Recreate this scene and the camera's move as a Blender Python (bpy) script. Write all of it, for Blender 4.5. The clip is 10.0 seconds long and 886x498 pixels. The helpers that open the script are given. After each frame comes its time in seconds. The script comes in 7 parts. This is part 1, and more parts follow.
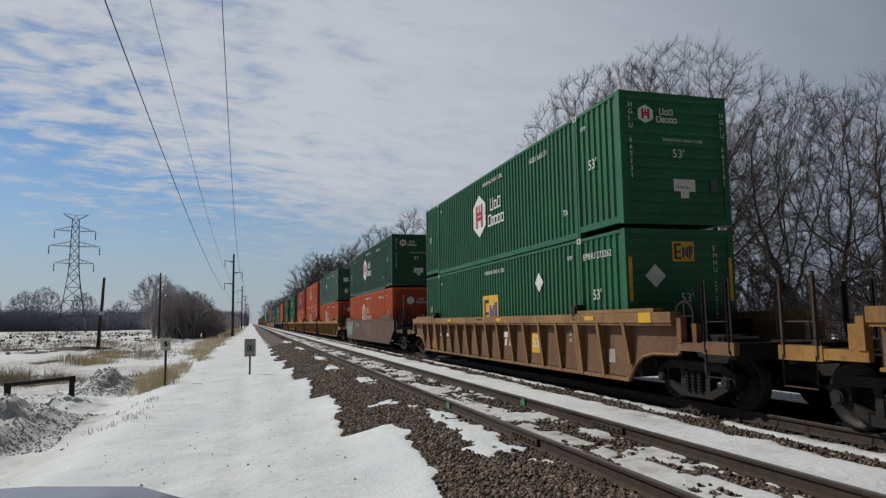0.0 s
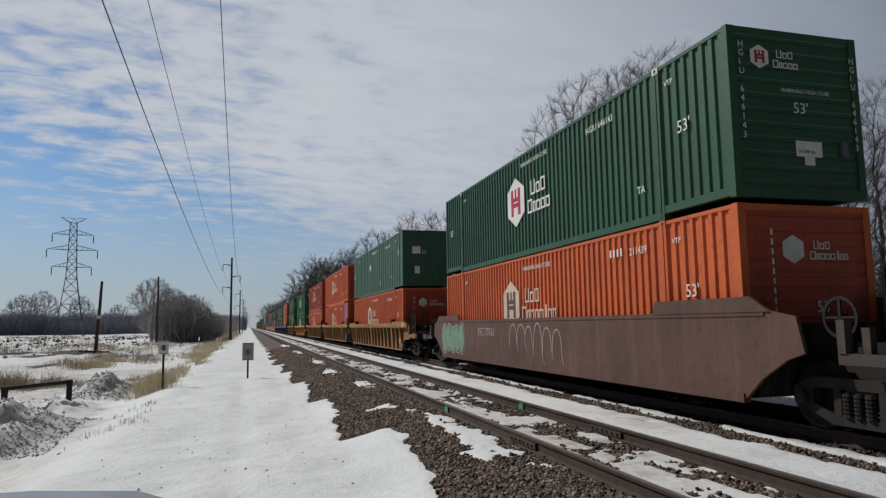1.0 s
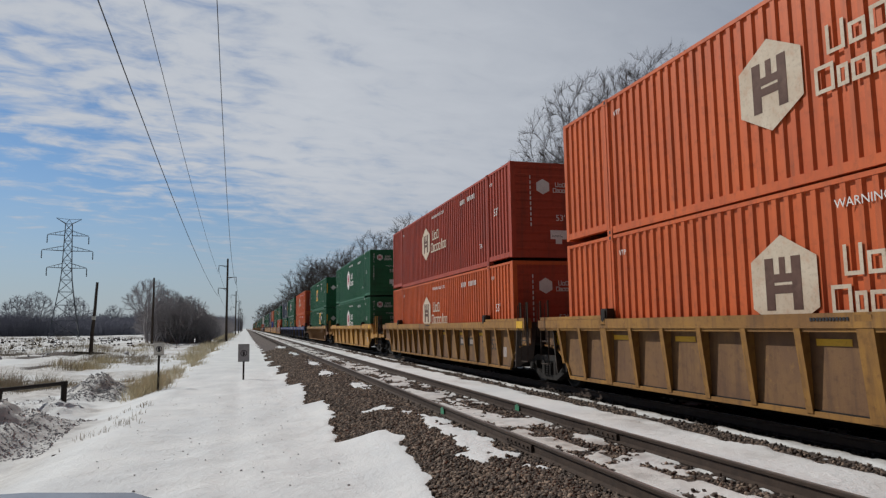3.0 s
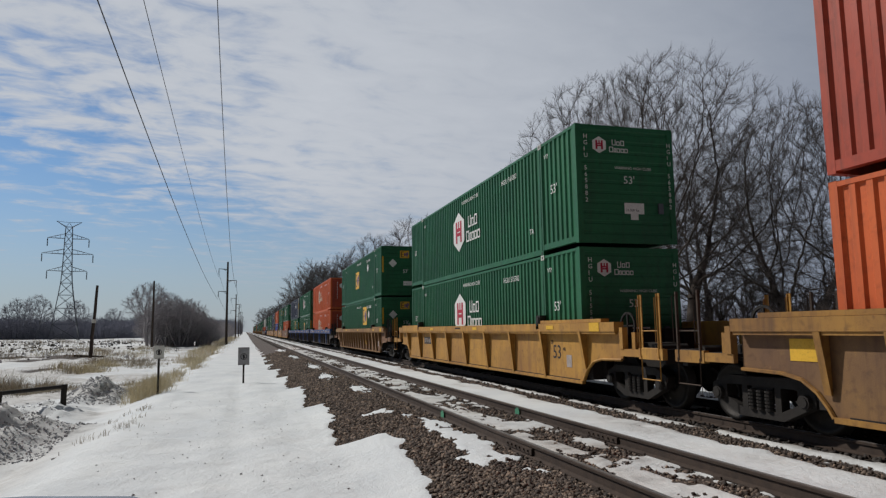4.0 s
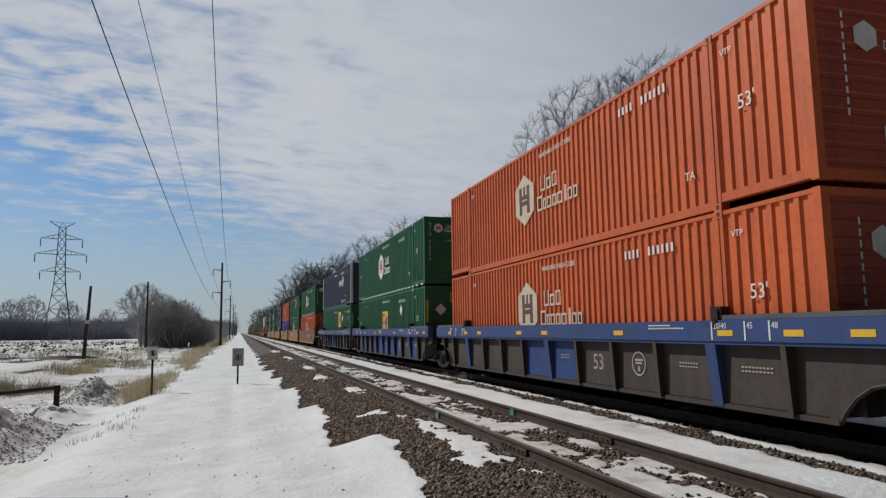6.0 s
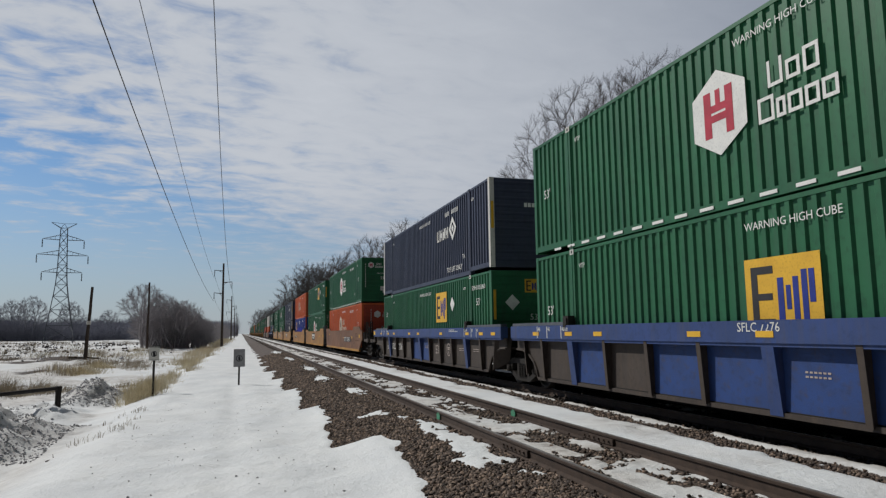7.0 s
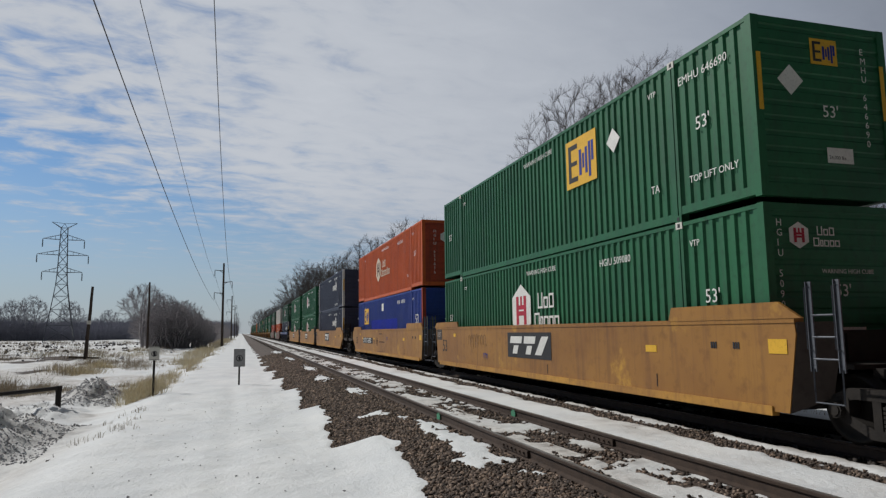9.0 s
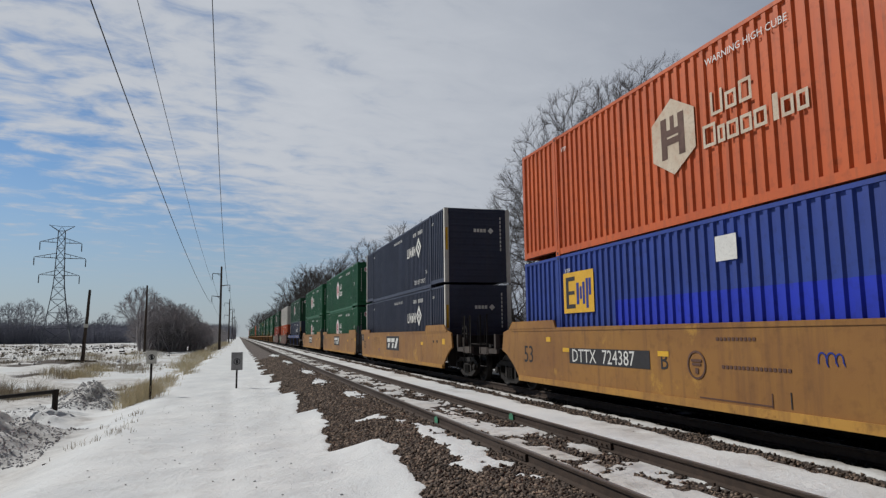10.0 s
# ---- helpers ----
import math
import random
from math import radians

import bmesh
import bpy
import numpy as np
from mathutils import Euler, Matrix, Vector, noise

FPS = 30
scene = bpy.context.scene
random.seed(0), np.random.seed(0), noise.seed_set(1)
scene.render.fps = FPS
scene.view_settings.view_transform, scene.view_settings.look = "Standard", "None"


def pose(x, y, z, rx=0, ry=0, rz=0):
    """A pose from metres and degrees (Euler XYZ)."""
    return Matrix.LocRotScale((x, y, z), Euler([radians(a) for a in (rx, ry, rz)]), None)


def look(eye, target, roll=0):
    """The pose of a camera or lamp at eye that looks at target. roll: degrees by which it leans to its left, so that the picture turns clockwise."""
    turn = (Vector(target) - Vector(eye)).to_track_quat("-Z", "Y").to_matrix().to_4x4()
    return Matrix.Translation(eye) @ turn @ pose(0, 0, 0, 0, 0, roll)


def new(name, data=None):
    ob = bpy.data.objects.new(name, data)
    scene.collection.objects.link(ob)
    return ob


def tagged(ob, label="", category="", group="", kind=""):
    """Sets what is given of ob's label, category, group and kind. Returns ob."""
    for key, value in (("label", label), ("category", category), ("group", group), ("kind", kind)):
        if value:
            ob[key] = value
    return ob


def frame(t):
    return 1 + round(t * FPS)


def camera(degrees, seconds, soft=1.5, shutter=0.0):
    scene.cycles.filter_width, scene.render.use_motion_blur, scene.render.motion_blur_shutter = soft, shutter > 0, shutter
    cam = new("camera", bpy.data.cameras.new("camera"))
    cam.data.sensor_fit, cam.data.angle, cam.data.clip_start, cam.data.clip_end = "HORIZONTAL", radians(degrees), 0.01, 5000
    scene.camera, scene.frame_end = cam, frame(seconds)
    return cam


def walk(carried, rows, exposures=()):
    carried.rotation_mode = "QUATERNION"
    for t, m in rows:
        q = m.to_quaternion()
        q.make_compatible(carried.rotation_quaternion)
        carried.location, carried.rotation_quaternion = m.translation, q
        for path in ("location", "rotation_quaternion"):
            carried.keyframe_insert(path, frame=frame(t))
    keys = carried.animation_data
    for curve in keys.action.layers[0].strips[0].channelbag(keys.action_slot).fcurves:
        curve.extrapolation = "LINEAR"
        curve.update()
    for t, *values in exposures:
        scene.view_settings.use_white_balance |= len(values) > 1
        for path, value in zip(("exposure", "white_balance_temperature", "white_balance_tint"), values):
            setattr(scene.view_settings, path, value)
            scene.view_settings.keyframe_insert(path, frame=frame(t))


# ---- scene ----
# World: rail tops at z = 0, tracks run along +y, metres.
EYE = Vector((0.0, 0.0, 1.54))
cam = camera(66.5, 10.0, soft=1.3)


def aim(yaw, pitch, roll):
    a, b = radians(yaw), radians(pitch)
    way = Vector((math.sin(a) * math.cos(b), math.cos(a) * math.cos(b), math.sin(b)))
    return look(EYE, EYE + way, roll)


walk(cam, [(t, aim(y, p, r)) for t, y, p, r in (
    (0.0, 15.81, 6.03, -0.89), (0.5, 15.92, 6.07, -0.88), (1.0, 15.96, 6.35, -0.87), (1.5, 16.16, 6.43, -0.86),
    (2.0, 16.16, 6.45, -0.85), (2.5, 16.26, 6.37, -0.84), (4.0, 16.27, 6.74, -0.81), (4.5, 16.39, 6.71, -0.80),
    (5.0, 16.69, 6.77, -0.79), (5.5, 16.74, 6.80, -0.78), (7.0, 16.60, 6.90, -0.75), (7.5, 16.70, 6.94, -0.74),
    (8.0, 16.60, 6.91, -0.73), (8.5, 16.59, 6.91, -0.72), (9.0, 16.58, 6.90, -0.71), (9.5, 16.55, 7.00, -0.70),
    (10.0, 16.76, 7.18, -0.69))])

# ---- light ----
SUN_WAY = Vector((-0.53, 0.53, 0.66)).normalized()
sun_ob = new("sun", bpy.data.lights.new("sun", "SUN"))
sun_ob.matrix_world = look((0, 0, 60), Vector((0, 0, 60)) - SUN_WAY)
sun_ob.data.energy, sun_ob.data.angle, sun_ob.data.color = 3.2, radians(1.2), (1.0, 0.965, 0.905)
scene.view_settings.exposure = 0.0


def sky():
    w = bpy.data.worlds.new("sky")
    scene.world = w
    w.use_nodes = True
    n, l = w.node_tree.nodes, w.node_tree.links
    n.clear()

    def node(kind, **kw):
        k = n.new(kind)
        for a, b in kw.items():
            k.inputs[int(a[1:])].default_value = b
        return k

    def mth(op, a, b=None, c=None):
        k = n.new("ShaderNodeMath")
        k.operation = op
        for i, v in enumerate((a, b, c)):
            if v is None:
                continue
            if isinstance(v, (int, float)):
                k.inputs[i].default_value = v
            else:
                l.new(v, k.inputs[i])
        return k.outputs[0]

    out = n.new("ShaderNodeOutputWorld")
    bg = n.new("ShaderNodeBackground")
    bg.inputs[1].default_value = 0.1
    st = n.new("ShaderNodeTexSky")
    st.sky_type, st.sun_disc = "NISHITA", False
    st.sun_elevation = math.asin(SUN_WAY.z)
    st.sun_rotation = math.atan2(SUN_WAY.x, SUN_WAY.y)
    st.air_density, st.dust_density, st.ozone_density = 1.0, 0.2, 3.0
    tc = n.new("ShaderNodeTexCoord")
    sep = n.new("ShaderNodeSeparateXYZ")
    l.new(tc.outputs["Generated"], sep.inputs[0])
    dx, dy, dz = sep.outputs
    h = mth("ADD", mth("MAXIMUM", dz, 0.0), 0.10)
    px, py = mth("DIVIDE", dx, h), mth("DIVIDE", dy, h)

    def layer(scale, sx, sy, detail, rough, dist=0.0, turn=0.0):
        com = n.new("ShaderNodeCombineXYZ")
        c, s = math.cos(turn), math.sin(turn)
        l.new(mth("MULTIPLY", mth("ADD", mth("MULTIPLY", px, c), mth("MULTIPLY", py, s)), sx), com.inputs[0])
        l.new(mth("MULTIPLY", mth("SUBTRACT", mth("MULTIPLY", py, c), mth("MULTIPLY", px, s)), sy), com.inputs[1])
        k = n.new("ShaderNodeTexNoise")
        k.inputs["Scale"].default_value, k.inputs["Detail"].default_value = scale, detail
        k.inputs["Roughness"].default_value, k.inputs["Distortion"].default_value = rough, dist
        l.new(com.outputs[0], k.inputs["Vector"])
        return k.outputs[0]

    big = layer(0.55, 1.0, 1.0, 5.0, 0.55, 0.3)
    ripple = layer(4.6, 1.0, 1.55, 5.0, 0.60, 0.4, 0.15)
    fine = layer(9.0, 1.0, 1.5, 4.0, 0.6, 0.3, 0.25)
    # the sheet thickens towards the tracks' side and thins towards the open field
    side = mth("ADD", mth("MULTIPLY", px, 0.33), mth("MULTIPLY", mth("SUBTRACT", py, 2.0), -0.13))
    puff = n.new("ShaderNodeMapRange")       # broken puffs over the field, a smooth sheet over the line
    puff.interpolation_type = "SMOOTHSTEP"
    puff.inputs[1].default_value, puff.inputs[2].default_value = -1.2, 1.0
    puff.inputs[3].default_value, puff.inputs[4].default_value = 3.6, 1.0
    l.new(px, puff.inputs[0])
    f = mth("ADD", mth("MULTIPLY", big, 1.5), mth("ADD", mth("MULTIPLY", mth("SUBTRACT", ripple, 0.5), puff.outputs[0]), 0.85))
    f = mth("ADD", f, mth("MULTIPLY", fine, 0.6))
    f = mth("ADD", f, side)
    f = mth("SUBTRACT", f, 1.36)
    # a clear band low over the field
    gapway = n.new("ShaderNodeMapRange")
    gapway.interpolation_type = "SMOOTHSTEP"
    gapway.inputs[1].default_value, gapway.inputs[2].default_value = -0.75, 0.55
    gapway.inputs[3].default_value, gapway.inputs[4].default_value = 0.05, -0.42
    l.new(mth("ADD", mth("SUBTRACT", mth("SUBTRACT", py, px), 3.55), mth("MULTIPLY", mth("SUBTRACT", big, 0.5), 2.0)), gapway.inputs[0])
    f = mth("ADD", f, gapway.outputs[0])
    rmp = n.new("ShaderNodeMapRange")
    rmp.interpolation_type = "SMOOTHSTEP"
    rmp.inputs[1].default_value, rmp.inputs[2].default_value = -0.45, 0.75
    l.new(f, rmp.inputs[0])
    # cloud colour: paler and greyer folds
    col = n.new("ShaderNodeValToRGB")
    col.color_ramp.elements[0].position, col.color_ramp.elements[0].color = 0.30, (4.58, 4.92, 5.5, 1)
    col.color_ramp.elements[1].position, col.color_ramp.elements[1].color = 0.70, (5.5, 5.8, 6.3, 1)
    l.new(mth("ADD", mth("MULTIPLY", big, 0.5), mth("MULTIPLY", ripple, 0.5)), col.inputs[0])
    # the sheet is lit through on the sun's side of the sky and dull on the other
    glow = n.new("ShaderNodeMapRange")
    glow.interpolation_type = "SMOOTHSTEP"
    glow.inputs[1].default_value, glow.inputs[2].default_value = -0.25, 0.98
    glow.inputs[3].default_value, glow.inputs[4].default_value = 0.10, 1.0
    l.new(mth("SUBTRACT", dy, mth("MULTIPLY", mth("MAXIMUM", dx, 0.0), 0.38)), glow.inputs[0])
    mix = n.new("ShaderNodeMix")
    mix.data_type = "RGBA"
    l.new(rmp.outputs[0], mix.inputs[0])
    clear = n.new("ShaderNodeVectorMath")
    clear.operation = "MULTIPLY"
    clear.inputs[1].default_value = (0.58, 0.68, 0.765)
    l.new(st.outputs[0], clear.inputs[0])
    l.new(clear.outputs[0], mix.inputs[6])
    l.new(col.outputs[0], mix.inputs[7])
    # pale haze low over the horizon
    hz = n.new("ShaderNodeMapRange")
    hz.interpolation_type = "SMOOTHSTEP"
    hz.inputs[1].default_value, hz.inputs[2].default_value = 0.24, -0.01
    hz.inputs[3].default_value, hz.inputs[4].default_value = 0.0, 0.78
    l.new(dz, hz.inputs[0])
    mix2 = n.new("ShaderNodeMix")
    mix2.data_type = "RGBA"
    l.new(hz.outputs[0], mix2.inputs[0])
    l.new(mix.outputs[2], mix2.inputs[6])
    mix2.inputs[7].default_value = (3.35, 3.75, 4.4, 1)
    dull = n.new("ShaderNodeVectorMath")
    dull.operation = "MULTIPLY"
    tone = n.new("ShaderNodeValToRGB")
    e = tone.color_ramp.elements
    e[0].position, e[0].color = 0.0, (0.0, 0.0, 0.0, 1)
    e[1].position, e[1].color = 1.0, (1.0, 1.0, 1.0, 1)
    e.new(0.6).color = (0.54, 0.57, 0.63, 1)
    l.new(glow.outputs[0], tone.inputs[0])
    l.new(mix2.outputs[2], dull.inputs[0])
    l.new(tone.outputs[0], dull.inputs[1])
    l.new(dull.outputs[0], bg.inputs[0])
    l.new(bg.outputs[0], out.inputs[0])


sky()
# ---- materials ----
def surface(name, base, other=None, scale=3.0, rough=0.6, metal=0.0, bump=0.1, streak=None, spots=None, vary=0.0, space="Object", bump_scale=40.0, spot_scale=5.0):
    """A painted or natural surface: two tones at two scales, fine relief, optional vertical streaks and small spots."""
    m = bpy.data.materials.new(name)
    m.use_nodes = True
    n, l = m.node_tree.nodes, m.node_tree.links
    b = n["Principled BSDF"]
    tc = n.new("ShaderNodeTexCoord")
    src = tc.outputs[space]

    def tex(sc, detail=4.0, rgh=0.6, stretch=None):
        k = n.new("ShaderNodeTexNoise")
        k.inputs["Scale"].default_value, k.inputs["Detail"].default_value, k.inputs["Roughness"].default_value = sc, detail, rgh
        if stretch:
            mp = n.new("ShaderNodeMapping")
            mp.inputs["Scale"].default_value = stretch
            l.new(src, mp.inputs[0])
            l.new(mp.outputs[0], k.inputs["Vector"])
        else:
            l.new(src, k.inputs["Vector"])
        return k.outputs[0]

    def ramp(v, a, c):
        k = n.new("ShaderNodeMapRange")
        k.inputs[1].default_value, k.inputs[2].default_value = a, c
        l.new(v, k.inputs[0])
        return k.outputs[0]

    def mix(fac, a, c):
        k = n.new("ShaderNodeMix")
        k.data_type = "RGBA"
        l.new(fac, k.inputs[0])
        for i, v in ((6, a), (7, c)):
            if isinstance(v, tuple):
                k.inputs[i].default_value = (*v, 1)
            else:
                l.new(v, k.inputs[i])
        return k.outputs[2]

    other = other or tuple(c * 0.7 for c in base)
    col = mix(ramp(tex(scale), 0.35, 0.68), base, other)
    col = mix(ramp(tex(scale * 9, 3.0), 0.52, 0.85), col, tuple(c * 0.72 for c in other))
    if streak:
        colour, amount = streak
        k = n.new("ShaderNodeMath")
        k.operation = "MULTIPLY"
        l.new(ramp(tex(1.0, 5.0, 0.65, (5.0, 5.0, 0.35)), 0.5, 0.78), k.inputs[0])
        k.inputs[1].default_value = amount
        col = mix(k.outputs[0], col, colour)
    if spots:
        colour, amount = spots
        k = n.new("ShaderNodeMath")
        k.operation = "MULTIPLY"
        l.new(ramp(tex(spot_scale, 6.0, 0.72), 0.60, 0.72), k.inputs[0])
        k.inputs[1].default_value = amount
        col = mix(k.outputs[0], col, colour)
    if vary:
        oi = n.new("ShaderNodeObjectInfo")
        hs = n.new("ShaderNodeHueSaturation")
        mr = n.new("ShaderNodeMapRange")
        mr.inputs[3].default_value, mr.inputs[4].default_value = 1.0 - vary, 1.0 + vary
        l.new(oi.outputs["Random"], mr.inputs[0])
        l.new(mr.outputs[0], hs.inputs["Value"])
        l.new(col, hs.inputs["Color"])
        col = hs.outputs[0]
    l.new(col, b.inputs["Base Color"])
    rr = n.new("ShaderNodeMapRange")
    rr.inputs[3].default_value, rr.inputs[4].default_value = max(0.05, rough - 0.12), min(1.0, rough + 0.15)
    l.new(tex(scale * 2.3), rr.inputs[0])
    l.new(rr.outputs[0], b.inputs["Roughness"])
    b.inputs["Metallic"].default_value = metal
    b.inputs["Specular IOR Level"].default_value = 0.35
    if bump:
        bp = n.new("ShaderNodeBump")
        bp.inputs["Strength"].default_value, bp.inputs["Distance"].default_value = bump, 0.02
        l.new(tex(bump_scale, 5.0), bp.inputs["Height"])
        l.new(bp.outputs[0], b.inputs["Normal"])
    return m


RUST, GRIME = (0.11, 0.045, 0.022), (0.05, 0.042, 0.035)
M = {}
M["green"] = surface("green_paint", (0.016, 0.125, 0.052), (0.012, 0.095, 0.042), 0.8, 0.5, streak=((0.03, 0.06, 0.04), 0.5), bump=0.05, vary=0.06)
M["dark_green"] = surface("dark_green_paint", (0.022, 0.085, 0.045), (0.018, 0.068, 0.037), 0.8, 0.5, streak=((0.04, 0.06, 0.045), 0.5), bump=0.05, vary=0.06)
M["grey_green"] = surface("grey_green_paint", (0.040, 0.105, 0.065), (0.033, 0.085, 0.055), 0.8, 0.55, streak=((0.06, 0.08, 0.06), 0.4), bump=0.05)
M["orange"] = surface("orange_paint", (0.58, 0.118, 0.028), (0.49, 0.095, 0.026), 0.7, 0.55, streak=((0.20, 0.060, 0.03), 0.6), spots=(RUST, 0.4), bump=0.05, vary=0.05)
M["red"] = surface("red_paint", (0.40, 0.060, 0.028), (0.33, 0.050, 0.026), 0.7, 0.55, streak=((0.10, 0.04, 0.028), 0.75), spots=(RUST, 0.5), bump=0.05, vary=0.05)
M["pink"] = surface("faded_pink_paint", (0.52, 0.24, 0.36), (0.45, 0.20, 0.31), 0.8, 0.6, streak=((0.35, 0.16, 0.18), 0.5), bump=0.05)
M["navy"] = surface("navy_paint", (0.040, 0.048, 0.085), (0.033, 0.040, 0.070), 0.8, 0.5, streak=((0.06, 0.06, 0.075), 0.4), bump=0.05)
M["blue"] = surface("blue_paint", (0.022, 0.055, 0.30), (0.020, 0.045, 0.23), 0.8, 0.5, streak=((0.04, 0.05, 0.14), 0.4), bump=0.05)
M["pale"] = surface("white_paint", (0.62, 0.61, 0.57), (0.54, 0.53, 0.49), 2.0, 0.6, streak=((0.35, 0.33, 0.28), 0.5), bump=0.05)
M["mark"] = surface("white_marking", (0.72, 0.72, 0.69), (0.62, 0.62, 0.60), 3.0, 0.6, bump=0.0)
M["mark_worn"] = surface("worn_cream_marking", (0.60, 0.52, 0.41), (0.50, 0.40, 0.30), 2.0, 0.7, streak=((0.42, 0.16, 0.08), 0.5), bump=0.0)
M["mark_red"] = surface("red_marking", (0.45, 0.02, 0.05), None, 3.0, 0.6, bump=0.0)
M["mark_yellow"] = surface("yellow_marking", (0.72, 0.42, 0.035), (0.62, 0.35, 0.03), 3.0, 0.6, bump=0.0)
M["mark_blue"] = surface("blue_marking", (0.015, 0.035, 0.26), None, 3.0, 0.6, bump=0.0)
M["mark_dark"] = surface("dark_marking", (0.03, 0.03, 0.035), None, 3.0, 0.7, bump=0.0)
M["car_brown"] = surface("weathered_brown_paint", (0.20, 0.105, 0.054), (0.145, 0.072, 0.040), 1.1, 0.75, streak=((0.10, 0.052, 0.034), 0.75), spots=((0.33, 0.17, 0.045), 0.55), bump=0.15, spot_scale=0.9)
M["car_yellow"] = surface("dirty_yellow_paint", (0.36, 0.185, 0.042), (0.22, 0.110, 0.036), 0.9, 0.7, streak=((0.10, 0.052, 0.030), 0.9), spots=(RUST, 0.7), bump=0.15)
M["trim_brown"] = surface("rusty_tan_trim", (0.33, 0.185, 0.066), (0.20, 0.105, 0.048), 1.1, 0.7, streak=((0.12, 0.06, 0.035), 0.85), spots=(RUST, 0.7), bump=0.15)
M["sheet_yellow"] = surface("rusted_yellow_sheet", (0.22, 0.120, 0.048), (0.14, 0.075, 0.042), 0.9, 0.7, streak=((0.085, 0.046, 0.030), 0.85), spots=((0.32, 0.175, 0.05), 0.5), bump=0.15)
M["fresh_blue"] = surface("fresh_blue_paint", (0.012, 0.035, 0.50), (0.012, 0.032, 0.40), 0.8, 0.5, bump=0.05)
M["car_fresh"] = surface("yellow_paint", (0.50, 0.265, 0.052), (0.33, 0.165, 0.045), 0.7, 0.65, streak=((0.19, 0.09, 0.04), 0.8), spots=(RUST, 0.7), bump=0.12)
M["car_tan"] = surface("rusty_tan_paint", (0.34, 0.168, 0.038), (0.24, 0.110, 0.032), 0.45, 0.5, streak=((0.15, 0.070, 0.030), 0.85), spots=((0.62, 0.35, 0.055), 0.7), bump=0.1, spot_scale=0.7)
M["car_rust"] = surface("rusty_brown_paint", (0.185, 0.083, 0.036), (0.125, 0.055, 0.028), 0.45, 0.55, streak=((0.11, 0.052, 0.030), 0.85), spots=((0.48, 0.25, 0.06), 0.5), bump=0.1, spot_scale=0.8)
M["car_grey"] = surface("grey_brown_paint", (0.115, 0.058, 0.042), (0.080, 0.040, 0.030), 0.8, 0.7, streak=((0.18, 0.11, 0.085), 0.55), spots=(RUST, 0.6), bump=0.12, spot_scale=1.5)
M["car_blue"] = surface("blue_car_paint", (0.020, 0.058, 0.21), (0.022, 0.040, 0.11), 0.7, 0.65, streak=((0.05, 0.045, 0.06), 0.7), spots=((0.07, 0.05, 0.042), 0.5), bump=0.12)
M["blue_chord"] = surface("blue_chord_paint", (0.030, 0.062, 0.20), (0.027, 0.052, 0.15), 1.2, 0.6, streak=((0.07, 0.07, 0.09), 0.6), bump=0.1)
M["patch_grey"] = surface("brown_grey_panel", (0.062, 0.049, 0.042), (0.046, 0.036, 0.031), 1.3, 0.75, streak=((0.09, 0.065, 0.045), 0.6), spots=((0.11, 0.07, 0.045), 0.4), bump=0.12, spot_scale=1.6)
M["black_steel"] = surface("grimy_black_steel", (0.016, 0.0145, 0.0135), (0.026, 0.021, 0.018), 4.0, 0.75, 0.2, 0.3)
M["wheel_steel"] = surface("worn_wheel_steel", (0.030, 0.026, 0.023), (0.020, 0.017, 0.015), 6.0, 0.55, 0.5, 0.15)
M["tread"] = surface("polished_steel", (0.30, 0.28, 0.27), (0.22, 0.20, 0.19), 8.0, 0.5, 0.8, 0.03)
M["truck_steel"] = surface("dusty_cast_steel", (0.026, 0.022, 0.019), (0.016, 0.0135, 0.012), 5.0, 0.8, 0.1, 0.3)
M["rail_rust"] = surface("rusted_rail", (0.075, 0.052, 0.040), (0.050, 0.036, 0.029), 7.0, 0.75, 0.3, 0.25)
M["wood_tie"] = surface("weathered_tie", (0.075, 0.055, 0.042), (0.045, 0.034, 0.028), 6.0, 0.9, 0.0, 0.5)
M["pole_wood"] = surface("dark_pole_wood", (0.075, 0.058, 0.048), (0.05, 0.038, 0.032), 3.0, 0.9, 0.0, 0.4)
M["galvanised"] = surface("galvanised_steel", (0.115, 0.125, 0.145), (0.085, 0.095, 0.115), 2.0, 0.6, 0.3, 0.05)
M["sign_back"] = surface("sign_face", (0.34, 0.34, 0.35), (0.27, 0.27, 0.28), 6.0, 0.5, 0.3, 0.05)
M["bark"] = surface("grey_bark", (0.085, 0.068, 0.058), (0.055, 0.045, 0.039), 5.0, 0.95, 0.0, 0.5)
M["twig"] = surface("brown_twigs", (0.088, 0.074, 0.070), (0.065, 0.055, 0.053), 1.0, 0.95, 0.0, 0.0)
# distance haze is put into this pale bluish twig colour
M["far_twig"] = surface("haze_tinted_twigs", (0.42, 0.43, 0.47), (0.34, 0.35, 0.39), 0.1, 1.0, 0.0, 0.0)
# much paler than the near twigs: haze over the field, put into the colour
M["field_twig"] = surface("haze_paled_field_twigs", (0.40, 0.38, 0.40), (0.30, 0.285, 0.30), 0.3, 1.0, 0.0, 0.0)
# blue-grey lifted to paint haze over the far woods
M["thicket"] = surface("haze_tinted_thicket", (0.34, 0.35, 0.42), (0.26, 0.27, 0.33), 0.05, 1.0, 0.0, 0.0)
M["clod"] = surface("dirty_snow_clods", (0.50, 0.505, 0.53), (0.34, 0.335, 0.34), 4.0, 0.95, 0.0, 0.4)
M["grass"] = surface("dry_grass", (0.62, 0.55, 0.39), (0.50, 0.43, 0.29), 0.6, 0.9, 0.0, 0.0)
M["weed"] = surface("dead_weeds", (0.42, 0.37, 0.29), (0.31, 0.265, 0.20), 0.6, 0.9, 0.0, 0.0)
